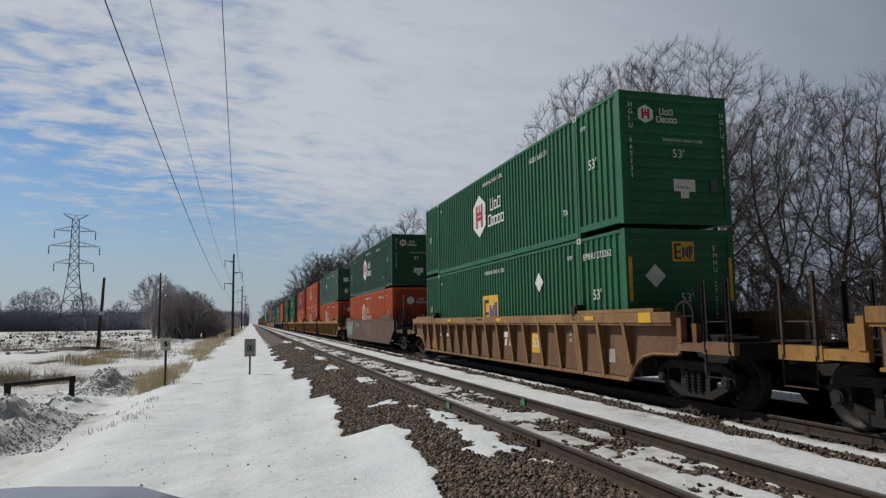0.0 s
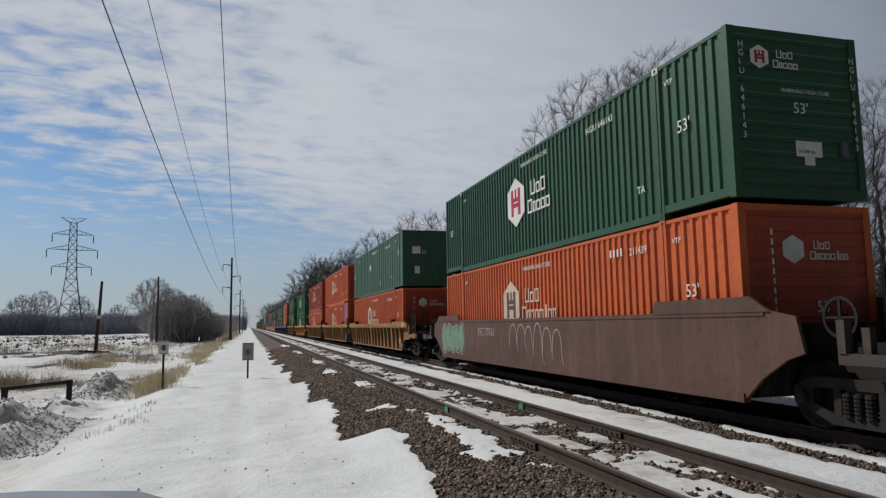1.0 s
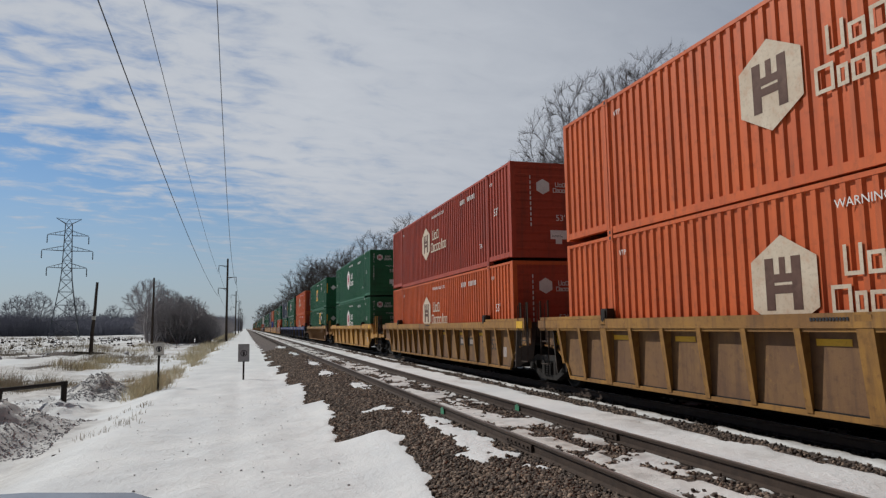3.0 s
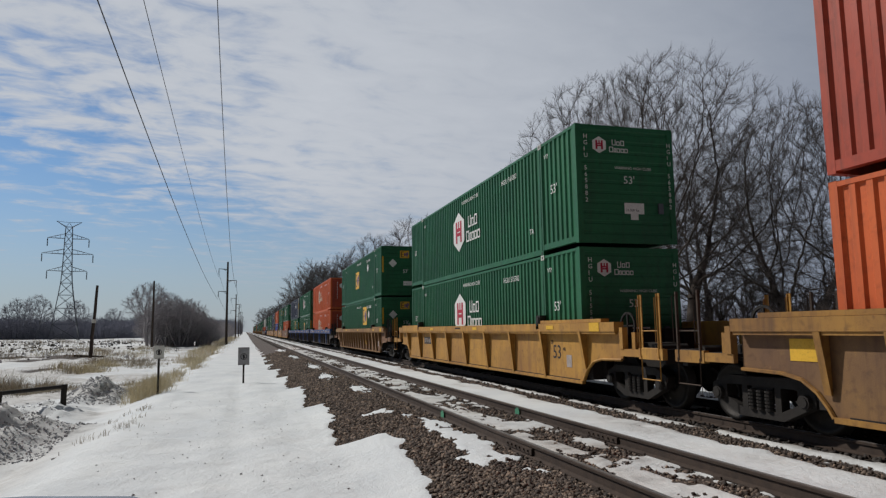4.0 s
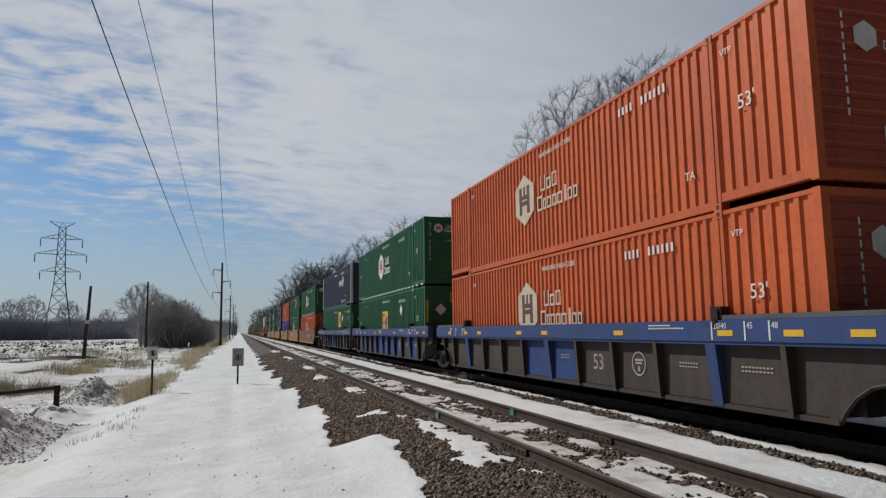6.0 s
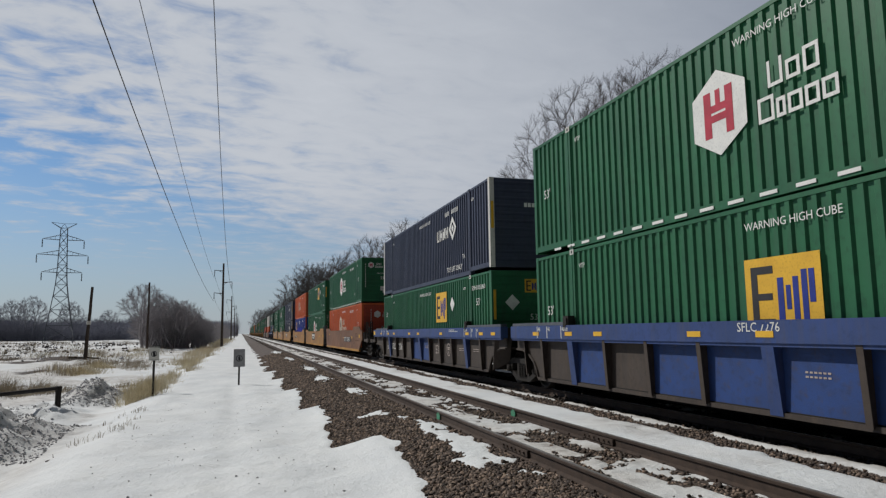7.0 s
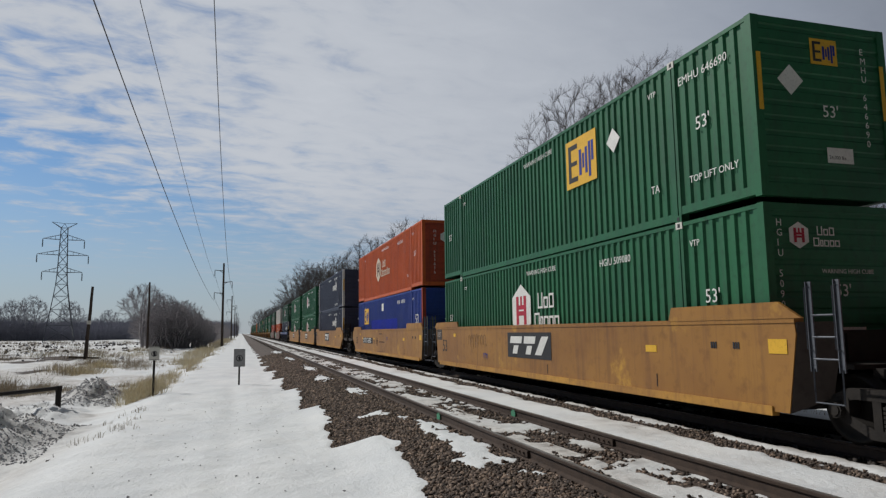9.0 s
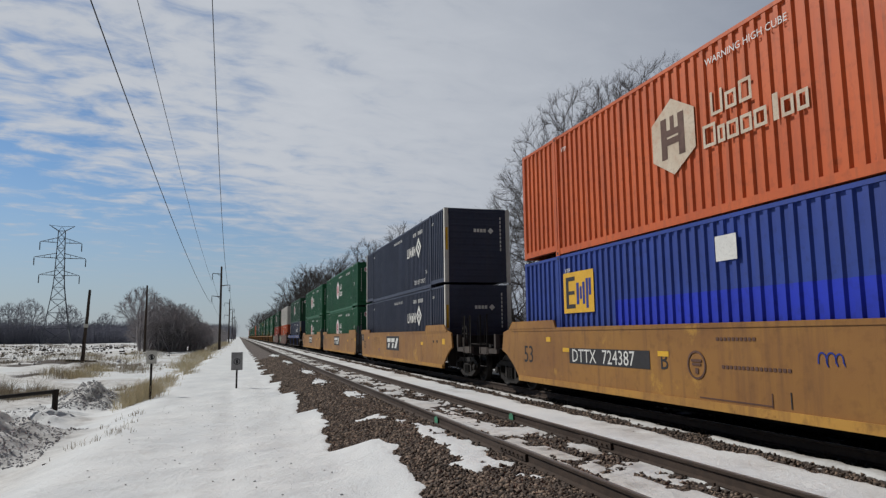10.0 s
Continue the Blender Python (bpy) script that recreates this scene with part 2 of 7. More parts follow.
M["green_spray"] = surface("green_spray_paint", (0.06, 0.32, 0.18), (0.08, 0.2, 0.13), 9.0, 0.7, bump=0.1)
M["wire"] = surface("wire", (0.03, 0.03, 0.033), None, 2.0, 0.6, bump=0.0)
M["car_paint"] = surface("silver_blue_paint", (0.36, 0.38, 0.44), (0.34, 0.36, 0.42), 1.0, 0.25, 0.3, 0.0)
M["graffiti"] = surface("pale_spray_paint", (0.42, 0.36, 0.33), (0.30, 0.25, 0.23), 6.0, 0.8, bump=0.0)
M["mint"] = surface("mint_spray_paint", (0.17, 0.29, 0.20), (0.12, 0.21, 0.15), 2.0, 0.8, streak=((0.26, 0.33, 0.26), 0.5), bump=0.0)


def stone_material():
    m = surface("ballast_stone", (0.122, 0.103, 0.088), (0.078, 0.066, 0.056), 9.0, 0.9, 0.0, 0.3)
    n, l = m.node_tree.nodes, m.node_tree.links
    b = n["Principled BSDF"]
    old = b.inputs["Base Color"].links[0].from_socket
    geo = n.new("ShaderNodeNewGeometry")
    cr = n.new("ShaderNodeValToRGB")
    e = cr.color_ramp.elements
    e[0].position, e[0].color = 0.0, (0.40, 0.36, 0.36, 1)
    e[1].position, e[1].color = 1.0, (2.6, 2.25, 2.0, 1)
    k = e.new(0.55)
    k.color = (0.95, 0.85, 0.82, 1)
    l.new(geo.outputs["Random Per Island"], cr.inputs[0])
    mx = n.new("ShaderNodeMix")
    mx.data_type, mx.blend_type = "RGBA", "MULTIPLY"
    mx.inputs[0].default_value = 1.0
    l.new(old, mx.inputs[6])
    l.new(cr.outputs[0], mx.inputs[7])
    l.new(mx.outputs[2], b.inputs["Base Color"])
    return m


M["stone"] = stone_material()
# black for oil and the train's painted shade; the field rubble uses it too
M["dark_stone"] = surface("dark_stone", (0.05, 0.042, 0.037), (0.03, 0.025, 0.022), 9.0, 0.85, 0.0, 0.3)


def ground_material():
    """Snow, and where the attribute 'bare' says so, brown gravel and soil."""
    m = bpy.data.materials.new("snow_and_gravel")
    m.use_nodes = True
    n, l = m.node_tree.nodes, m.node_tree.links
    b = n["Principled BSDF"]
    tc = n.new("ShaderNodeTexCoord")

    def tex(sc, detail, rgh=0.6, kind="ShaderNodeTexNoise"):
        k = n.new(kind)
        k.inputs["Scale"].default_value = sc
        k.inputs["Detail"].default_value, k.inputs["Roughness"].default_value = detail, rgh
        l.new(tc.outputs["Object"], k.inputs["Vector"])
        return k.outputs[0]

    def ramp(v, stops):
        k = n.new("ShaderNodeValToRGB")
        e = k.color_ramp.elements
        e[0].position, e[0].color = stops[0][0], (*stops[0][1], 1)
        e[1].position, e[1].color = stops[-1][0], (*stops[-1][1], 1)
        for p, c in stops[1:-1]:
            e.new(p).color = (*c, 1)
        l.new(v, k.inputs[0])
        return k.outputs[0]

    def mix(fac, a, c):
        k = n.new("ShaderNodeMix")
        k.data_type = "RGBA"
        l.new(fac, k.inputs[0])
        l.new(a, k.inputs[6])
        l.new(c, k.inputs[7])
        return k.outputs[2]

    at = n.new("ShaderNodeAttribute")
    at.attribute_name = "bare"
    dirt = n.new("ShaderNodeAttribute")
    dirt.attribute_name = "dirt"
    snow = ramp(tex(0.7, 6.0), [(0.3, (0.60, 0.625, 0.645)), (0.55, (0.68, 0.70, 0.71)), (0.8, (0.74, 0.755, 0.755))])
    dirty = ramp(tex(2.2, 8.0, 0.7), [(0.35, (0.60, 0.59, 0.57)), (0.50, (0.42, 0.38, 0.34)), (0.62, (0.16, 0.12, 0.09))])
    snow = mix(dirt.outputs["Fac"], snow, dirty)
    soil = ramp(tex(14.0, 8.0, 0.75), [(0.32, (0.035, 0.028, 0.025)), (0.5, (0.085, 0.066, 0.058)), (0.7, (0.17, 0.135, 0.115))])
    # near-black soil tone: paints the shade under the train along with its grime
    near_black = n.new("ShaderNodeRGB")
    near_black.outputs[0].default_value = (0.018, 0.015, 0.013, 1)
    soil = mix(dirt.outputs["Fac"], soil, near_black.outputs[0])
    edge = n.new("ShaderNodeMath")
    edge.operation = "MULTIPLY_ADD"
    l.new(tex(16.0, 5.0, 0.7), edge.inputs[0])
    edge.inputs[1].default_value, edge.inputs[2].default_value = 0.9, -0.45
    add = n.new("ShaderNodeMath")
    add.operation = "ADD"
    l.new(edge.outputs[0], add.inputs[0])
    l.new(at.outputs["Fac"], add.inputs[1])
    th = n.new("ShaderNodeMapRange")
    th.inputs[1].default_value, th.inputs[2].default_value = 0.44, 0.56
    l.new(add.outputs[0], th.inputs[0])
    l.new(mix(th.outputs[0], snow, soil), b.inputs["Base Color"])
    b.inputs["Roughness"].default_value = 0.85
    b.inputs["Specular IOR Level"].default_value = 0.25
    bp = n.new("ShaderNodeBump")
    bp.inputs["Strength"].default_value, bp.inputs["Distance"].default_value = 0.75, 0.05
    l.new(tex(5.0, 10.0, 0.68), bp.inputs["Height"])
    l.new(bp.outputs[0], b.inputs["Normal"])
    return m


M["ground"] = ground_material()
# ---- building helpers ----
def mesh_of(name, verts, faces, material, smooth=False):
    me = bpy.data.meshes.new(name)
    me.from_pydata([tuple(v) for v in verts], [], [tuple(f) for f in faces])
    me.materials.append(material)
    if smooth:
        me.polygons.foreach_set("use_smooth", [True] * len(me.polygons))
    me.update()
    return me


class Shape:
    """Collects boxes, prisms, tubes and lathes into one mesh."""

    def __init__(self):
        self.v, self.f = [], []

    def add(self, verts, faces):
        k = len(self.v)
        self.v += [tuple(p) for p in verts]
        self.f += [tuple(i + k for i in f) for f in faces]
        return self

    def box(self, x0, x1, y0, y1, z0, z1):
        v = [(x, y, z) for z in (z0, z1) for y in (y0, y1) for x in (x0, x1)]
        return self.add(v, [(0, 2, 3, 1), (4, 5, 7, 6), (0, 1, 5, 4), (2, 6, 7, 3), (0, 4, 6, 2), (1, 3, 7, 5)])

    def prism_x(self, outline, x0, x1):
        """An outline of (y, z), pulled from x0 to x1."""
        n = len(outline)
        v = [(x0, y, z) for y, z in outline] + [(x1, y, z) for y, z in outline]
        return self.add(v, [tuple(range(n)), tuple(range(2 * n - 1, n - 1, -1))] + [(i, i + n, (i + 1) % n + n, (i + 1) % n) for i in range(n)])

    def prism_y(self, outline, y0, y1):
        """An outline of (x, z), pulled from y0 to y1."""
        n = len(outline)
        v = [(x, y0, z) for x, z in outline] + [(x, y1, z) for x, z in outline]
        return self.add(v, [tuple(range(n)), tuple(range(2 * n - 1, n - 1, -1))] + [(i, i + n, (i + 1) % n + n, (i + 1) % n) for i in range(n)])

    def tube(self, a, b, r0, r1=None, sides=6):
        a, b = Vector(a), Vector(b)
        r1 = r0 if r1 is None else r1
        q = (b - a).to_track_quat("Z", "Y")
        ring = [q @ Vector((math.cos(2 * math.pi * i / sides), math.sin(2 * math.pi * i / sides), 0)) for i in range(sides)]
        v = [a + p * r0 for p in ring] + [b + p * r1 for p in ring]
        n = sides
        return self.add(v, [(i, (i + 1) % n, (i + 1) % n + n, i + n) for i in range(n)] + [tuple(range(n - 1, -1, -1)), tuple(range(n, 2 * n))])

    def path(self, pts, r, sides=4):
        """One unbroken tube along several places."""
        pts = [Vector(p) for p in pts]
        rs = r if isinstance(r, list) else [r] * len(pts)
        for k, p in enumerate(pts):
            d = (pts[min(k + 1, len(pts) - 1)] - pts[max(k - 1, 0)])
            d.normalize()
            u = d.cross(Vector((1, 0, 0) if abs(d.z) > 0.9 else (0, 0, 1))).normalized()
            w = d.cross(u)
            for i in range(sides):
                a = 2 * math.pi * i / sides
                self.v.append(tuple(p + (u * math.cos(a) + w * math.sin(a)) * rs[k]))
            if k:
                b = len(self.v) - 2 * sides
                self.f += [(b + i, b + (i + 1) % sides, b + (i + 1) % sides + sides, b + i + sides) for i in range(sides)]
        return self

    def lathe_x(self, profile, sides=28, cy=0.0, cz=0.0):
        """A closed profile of (x, r), turned round the x axis."""
        n = len(profile)
        v = [(x, cy + r * math.cos(2 * math.pi * k / sides), cz + r * math.sin(2 * math.pi * k / sides)) for k in range(sides) for x, r in profile]
        f = [(k * n + i, k * n + (i + 1) % n, (k + 1) % sides * n + (i + 1) % n, (k + 1) % sides * n + i) for k in range(sides) for i in range(n)]
        return self.add(v, f)

    def mesh(self, name, material, smooth=False):
        me = mesh_of(name, self.v, self.f, material, smooth)
        bm = bmesh.new()
        bm.from_mesh(me)
        bmesh.ops.recalc_face_normals(bm, faces=bm.faces)
        bm.to_mesh(me)
        bm.free()
        return me


def part(name, data, parent, label="", m=None):
    ob = new(name, data)
    ob.parent = parent
    if m is not None:
        ob.matrix_basis = m
    if label:
        tagged(ob, label)
    if name in ("lettering", "lettering_bar"):
        tagged(ob, kind="stuff")
    return ob


def thing(name, label, category, group="", kind="", data=None, m=None):
    ob = new(name, data)
    if m is not None:
        ob.matrix_basis = m
    return tagged(ob, label, category, group, kind)


LETTERS = {}


def letters(text, size, material):
    """Lettering of the built-in font as a mesh in the xy plane, its lower left corner at the origin."""
    key = (text, size, material.name)
    if key not in LETTERS:
        cu = bpy.data.curves.new("lettering", "FONT")
        cu.body, cu.size, cu.resolution_u, cu.extrude = text, size, 2, 0.001
        ob = bpy.data.objects.new("lettering", cu)
        me = bpy.data.meshes.new_from_object(ob)
        me.materials.clear()
        me.materials.append(material)
        bpy.data.objects.remove(ob)
        LETTERS[key] = me
    return LETTERS[key]


SIDE = Matrix(((0, 0, -1, 0), (-1, 0, 0, 0), (0, 1, 0, 0), (0, 0, 0, 1)))   # on a wall that faces -x, read towards -y
FRONT = Matrix(((1, 0, 0, 0), (0, 0, -1, 0), (0, 1, 0, 0), (0, 0, 0, 1)))   # on a wall that faces -y


def on_side(x, y, z):
    return Matrix.Translation((x, y, z)) @ SIDE


def on_front(x, y, z):
    return Matrix.Translation((x, y, z)) @ FRONT


def plate(name, outlines, material, depth=0.003):
    """Thin raised shapes in the xy plane."""
    s = Shape()
    for o in outlines:
        n = len(o)
        s.add([(x, y, 0) for x, y in o] + [(x, y, depth) for x, y in o], [tuple(range(n - 1, -1, -1)), tuple(range(n, 2 * n))] + [(i, (i + 1) % n, (i + 1) % n + n, i + n) for i in range(n)])
    return s.mesh(name, material)


def rect(x0, y0, x1, y1):
    return [(x0, y0), (x1, y0), (x1, y1), (x0, y1)]


# ---- value noise ----
def lattice(ix, iy, seed):
    h = (ix.astype(np.int64) * 374761393 + iy.astype(np.int64) * 668265263 + seed * 1442695041) & 0x7FFFFFFF
    h = (h ^ (h >> 13)) * 1274126177 & 0x7FFFFFFF
    return ((h ^ (h >> 16)) & 0xFFFF) / 65535.0


def wave(x, y, seed=0):
    """Smooth noise from 0 to 1 with a cell of 1 m."""
    x, y = np.asarray(x, float), np.asarray(y, float)
    ix, iy = np.floor(x), np.floor(y)
    fx, fy = x - ix, y - iy
    fx, fy = fx * fx * (3 - 2 * fx), fy * fy * (3 - 2 * fy)
    a, b = lattice(ix, iy, seed), lattice(ix + 1, iy, seed)
    c, d = lattice(ix, iy + 1, seed), lattice(ix + 1, iy + 1, seed)
    return (a * (1 - fx) + b * fx) * (1 - fy) + (c * (1 - fx) + d * fx) * fy


def fbm(x, y, seed=0, octaves=4):
    t, amp, tot = 0.0, 1.0, 0.0
    x, y = np.asarray(x, float), np.asarray(y, float)
    for o in range(octaves):
        t = t + amp * wave(x * 2 ** o, y * 2 ** o, seed + o * 17)
        tot += amp
        amp *= 0.5
    return t / tot


def ease(a, b, x):
    t = np.clip((x - a) / (b - a), 0, 1)
    return t * t * (3 - 2 * t)


# ---- ground ----
RAILS = (3.70, 5.205, 7.79, 9.295)     # centres of the four rail heads


def snow_edge(y):
    """Where the snow of the path gives way to the ballast shoulder: a ragged line with long teeth."""
    y = np.asarray(y, float)
    tooth = ((y - 12.2) / 6.2) % 1.0
    grow = np.where(y < 12.2, 0.34, 0.0)
    return 1.62 - 0.016 * np.clip(y - 12, 0, 26) + 0.58 * tooth * np.clip(1.1 - y / 160, 0.25, 1) + grow + 0.36 * (fbm(y * 0.9, y * 0 + 3.1, 5) - 0.5) + 0.14 * (wave(y * 3.1, y * 0, 8) - 0.5)


def ground_height(x, y):
    x, y = np.asarray(x, float), np.asarray(y, float)
    z = np.full(np.broadcast(x, y).shape, -0.20)
    z = z + (-0.52 + 0.20) * (1 - ease(1.3, 3.1, x))                     # ballast shoulder down to the path
    dip = ease(-2.2, -4.6, x) * (1 - 0.55 * ease(60, 200, y))
    z = z - 0.55 * dip * (0.75 + 0.5 * fbm(x * 0.15, y * 0.12, 21))      # bank and ditch
    z = z + 0.35 * ease(-9, -20, x) * dip
    z = z - 0.62 * ease(10.6, 13.0, x)                                   # far side of the line
    lump = fbm(x * 0.9, y * 0.7, 31) - 0.5
    z = z + lump * 0.10 * (1 - ease(0.8, 1.8, x)) + lump * 0.35 * ease(-4.0, -8.0, x)
    z = z + 0.05 * (fbm(x * 2.2, y * 2.0, 35) - 0.5) * (1 - ease(1.0, 2.0, x))
    wheel = np.exp(-((x + 0.15 - 0.25 * (wave(y * 0.07, y * 0, 4) - 0.5)) / 0.22) ** 2) + np.exp(-((x - 1.0) / 0.2) ** 2) * 0.4
    z = z - 0.03 * wheel
    for px, py, h, r in ((-5.2, 28.2, 0.75, 1.2), (-4.9, 18.0, 0.52, 1.45), (-6.0, 17.2, 0.52, 1.5), (-5.2, 15.6, 0.35, 1.2), (-6.0, 22.9, 0.45, 1.9)):
        q = ((x - px) / r) ** 2 + ((y - py) / (r * 1.5)) ** 2
        z = z + h * np.exp(-q * 1.6) * (0.45 + 1.2 * fbm(x * 2.6, y * 2.6, 41, 5))
    z = z + 0.5 * ease(-3, -9, x) * (fbm(x * 0.05, y * 0.05, 51) - 0.5) + 0.8 * ease(-30, -120, x) * (fbm(x * 0.02, y * 0.02, 52) - 0.4)
    return z


def bare_mask(x, y):
    """1 where gravel lies open, 0 under snow."""
    e = snow_edge(y)
    m = ease(e - 0.08, e + 0.08, x) * (1 - ease(3.70, 3.72, x))
    rough = 1.6 * (fbm(x * 4.5, y * 3.0, 61, 3) - 0.5) + 0.9 * (wave(x * 11, y * 8, 63) - 0.5)
    for px, py, rx, ry in ((3.33, 10.4, 0.26, 2.3), (3.0, 8.7, 0.25, 0.4), (2.75, 14.6, 0.42, 0.3), (3.25, 20.5, 0.24, 1.2), (3.0, 26.5, 0.3, 1.6), (3.2, 34.0, 0.3, 3.0), (3.1, 47.0, 0.3, 4.0), (3.1, 62.0, 0.35, 5.0)):
        q = np.sqrt(((x - px) / rx) ** 2 + ((y - py) / ry) ** 2) + rough
        m = np.where((x > 2.2) & (x < 3.70), m * ease(0.85, 1.1, q), m)
    between = (x > 3.76) & (x < 5.14)
    deb = fbm(x * 3.2, y * 1.3, 71, 5) + 0.22 * (wave(x * 11, y * 7, 73) - 0.5) + 0.12 * ease(4.6, 5.1, x)
    m = np.where(between, ease(0.555, 0.645, deb + 0.05 * (1 - ease(5, 9, y))), m)
    gap = (x > 5.25) & (x < 7.36)
    s = np.exp(-((x - 6.85 - 0.25 * (fbm(y * 0.4, y * 0, 81) - 0.5)) / 0.46) ** 2)
    m = np.where(gap, ease(0.57, 0.67, s * 0.55 + fbm(x * 3.5, y * 1.0, 82) * 0.62), m)
    bed = (x >= 7.36) & (x < 10.1)
    m = np.where(bed, ease(0.30, 0.45, fbm(x * 1.6, y * 0.7, 91)), m)
    m = np.where((x >= 7.36) & (x < 7.75), ease(7.36, 7.46, x + 0.16 * (wave(x * 3, y * 3.5, 93) - 0.5)), m)
    m = np.where(x >= 10.1, ease(0.60, 0.7, fbm(x * 0.7, y * 0.5, 92)), m)
    field = ease(-6, -12, x) * ease(0.60, 0.72, fbm(x * 0.22, y * 0.10, 95))
    return np.maximum(m, field * 0.85)


def snow_depth(x, y):
    d = 0.05 * np.ones_like(x)
    d = np.where((x > 2.3) & (x < 5.14), 0.032, d)
    d = np.where((x > 5.27) & (x < 7.6), 0.12 * ease(5.25, 5.32, x) * (1 - 0.5 * ease(6.3, 7.4, x)), d)
    return d


def surface_height(x, y):
    b = bare_mask(x, y)
    return ground_height(x, y) + (1 - b) * snow_depth(x, y)


def build_ground():
    xs = np.concatenate([[-3000, -1500, -800, -450, -280, -180, -130], np.arange(-100, -30, 5.0), np.arange(-30, -12, 0.9), np.arange(-12, -7, 0.25), np.arange(-7, -3, 0.13),
                         np.arange(-3, 1.0, 0.16), np.arange(1.0, 3.5, 0.085), np.arange(3.5, 7.7, 0.085), np.arange(7.7, 11, 0.25), np.arange(11, 30, 1.0), np.arange(30, 100, 6.0), [140, 220, 400, 800, 1500, 3000]])
    ys, y, st = [-400, -120, -40, -12, -4, 0, 2.0], 3.5, 0.085
    while y < 260:
        ys.append(y)
        y += max(st, (y - 4) * 0.0125)
    ys = np.array(ys + [290, 330, 390, 470, 580, 720, 950, 1300, 2000, 3200])
    gx, gy = np.meshgrid(xs, ys)
    gz = surface_height(gx, gy)
    bare = bare_mask(gx, gy)
    dirt = ease(-2.6, -4.0, gx) * ease(0.42, 0.62, fbm(gx * 0.35, gy * 0.22, 101)) * 0.5
    pile = np.zeros_like(gx)
    for px, py, r in ((-5.2, 28.2, 1.15), (-4.7, 18.0, 1.6), (-6.0, 17.2, 1.5), (-5.2, 15.6, 1.2)):
        pile = np.maximum(pile, np.exp(-(((gx - px) / r) ** 2 + ((gy - py) / (1.5 * r)) ** 2)))
    dirt = np.maximum(dirt * (1 - pile), 0.42 * ease(0.22, 0.6, pile))
    dirt = np.maximum(dirt, np.where((gx > 3.7) & (gx < 5.2), 0.95 * fbm(gx * 1.5, gy * 0.8, 103), 0))
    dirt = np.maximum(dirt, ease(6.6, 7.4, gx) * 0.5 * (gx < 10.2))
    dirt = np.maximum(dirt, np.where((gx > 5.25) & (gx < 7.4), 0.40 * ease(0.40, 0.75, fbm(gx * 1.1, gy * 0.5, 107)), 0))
    # under the train this value also carries shade, turning the soil near black
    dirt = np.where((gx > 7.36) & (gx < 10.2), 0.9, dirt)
    dirt = np.where((gx < 3.72) & (gx > 1.0), 0.0, dirt)
    nx, ny = len(xs), len(ys)
    idx = np.arange(nx * ny).reshape(ny, nx)
    quads = np.stack([idx[:-1, :-1], idx[:-1, 1:], idx[1:, 1:], idx[1:, :-1]], -1).reshape(-1, 4)
    me = bpy.data.meshes.new("ground")
    me.vertices.add(nx * ny)
    me.vertices.foreach_set("co", np.stack([gx, gy, gz], -1).ravel())
    me.loops.add(quads.size)
    me.loops.foreach_set("vertex_index", quads.ravel())
    me.polygons.add(len(quads))
    me.polygons.foreach_set("loop_start", np.arange(0, quads.size, 4))
    me.update(calc_edges=True)
    me.polygons.foreach_set("use_smooth", [True] * len(quads))
    for name, val in (("bare", bare), ("dirt", dirt)):
        me.attributes.new(name, "FLOAT", "POINT").data.foreach_set("value", val.ravel())
    me.materials.append(M["ground"])
    thing("ground", "snow-covered ground with a trodden path and bare gravel", "ground", kind="structure", data=me)


build_ground()


def scatter_stones(name, label, spots, sizes, seed, material="stone"):
    """Broken stones, each a rough closed lump, joined into one mesh."""
    rng = np.random.default_rng(seed)
    ico = np.array([(x, y, z) for z in (-0.5, 0.5) for y in (-0.5, 0.5) for x in (-0.5, 0.5)])
    tri = np.array([(0, 2, 3, 1), (4, 5, 7, 6), (0, 1, 5, 4), (2, 6, 7, 3), (0, 4, 6, 2), (1, 3, 7, 5)])
    k = len(spots)
    q = rng.normal(size=(k, 4))
    q /= np.linalg.norm(q, axis=1)[:, None]
    w, x, y, z = q.T
    R = np.stack([1 - 2 * (y * y + z * z), 2 * (x * y - z * w), 2 * (x * z + y * w), 2 * (x * y + z * w), 1 - 2 * (x * x + z * z), 2 * (y * z - x * w), 2 * (x * z - y * w), 2 * (y * z + x * w), 1 - 2 * (x * x + y * y)], -1).reshape(k, 3, 3)
    shape = (ico[None] + rng.normal(0, 0.16, (k, 8, 3))) * rng.uniform(0.6, 1.35, (k, 1, 3))
    v = np.einsum("kij,knj->kni", R, shape) * sizes[:, None, None] + spots[:, None, :]
    f = (tri[None] + 8 * np.arange(k)[:, None, None]).reshape(-1, 4)
    me = bpy.data.meshes.new(name)
    me.vertices.add(k * 8)
    me.vertices.foreach_set("co", v.ravel())
    me.loops.add(f.size)
    me.loops.foreach_set("vertex_index", f.ravel())
    me.polygons.add(len(f))
    me.polygons.foreach_set("loop_start", np.arange(0, f.size, 4))
    me.update(calc_edges=True)
    me.materials.append(M[material])
    thing(name, label, "gravel", kind="stuff", data=me)


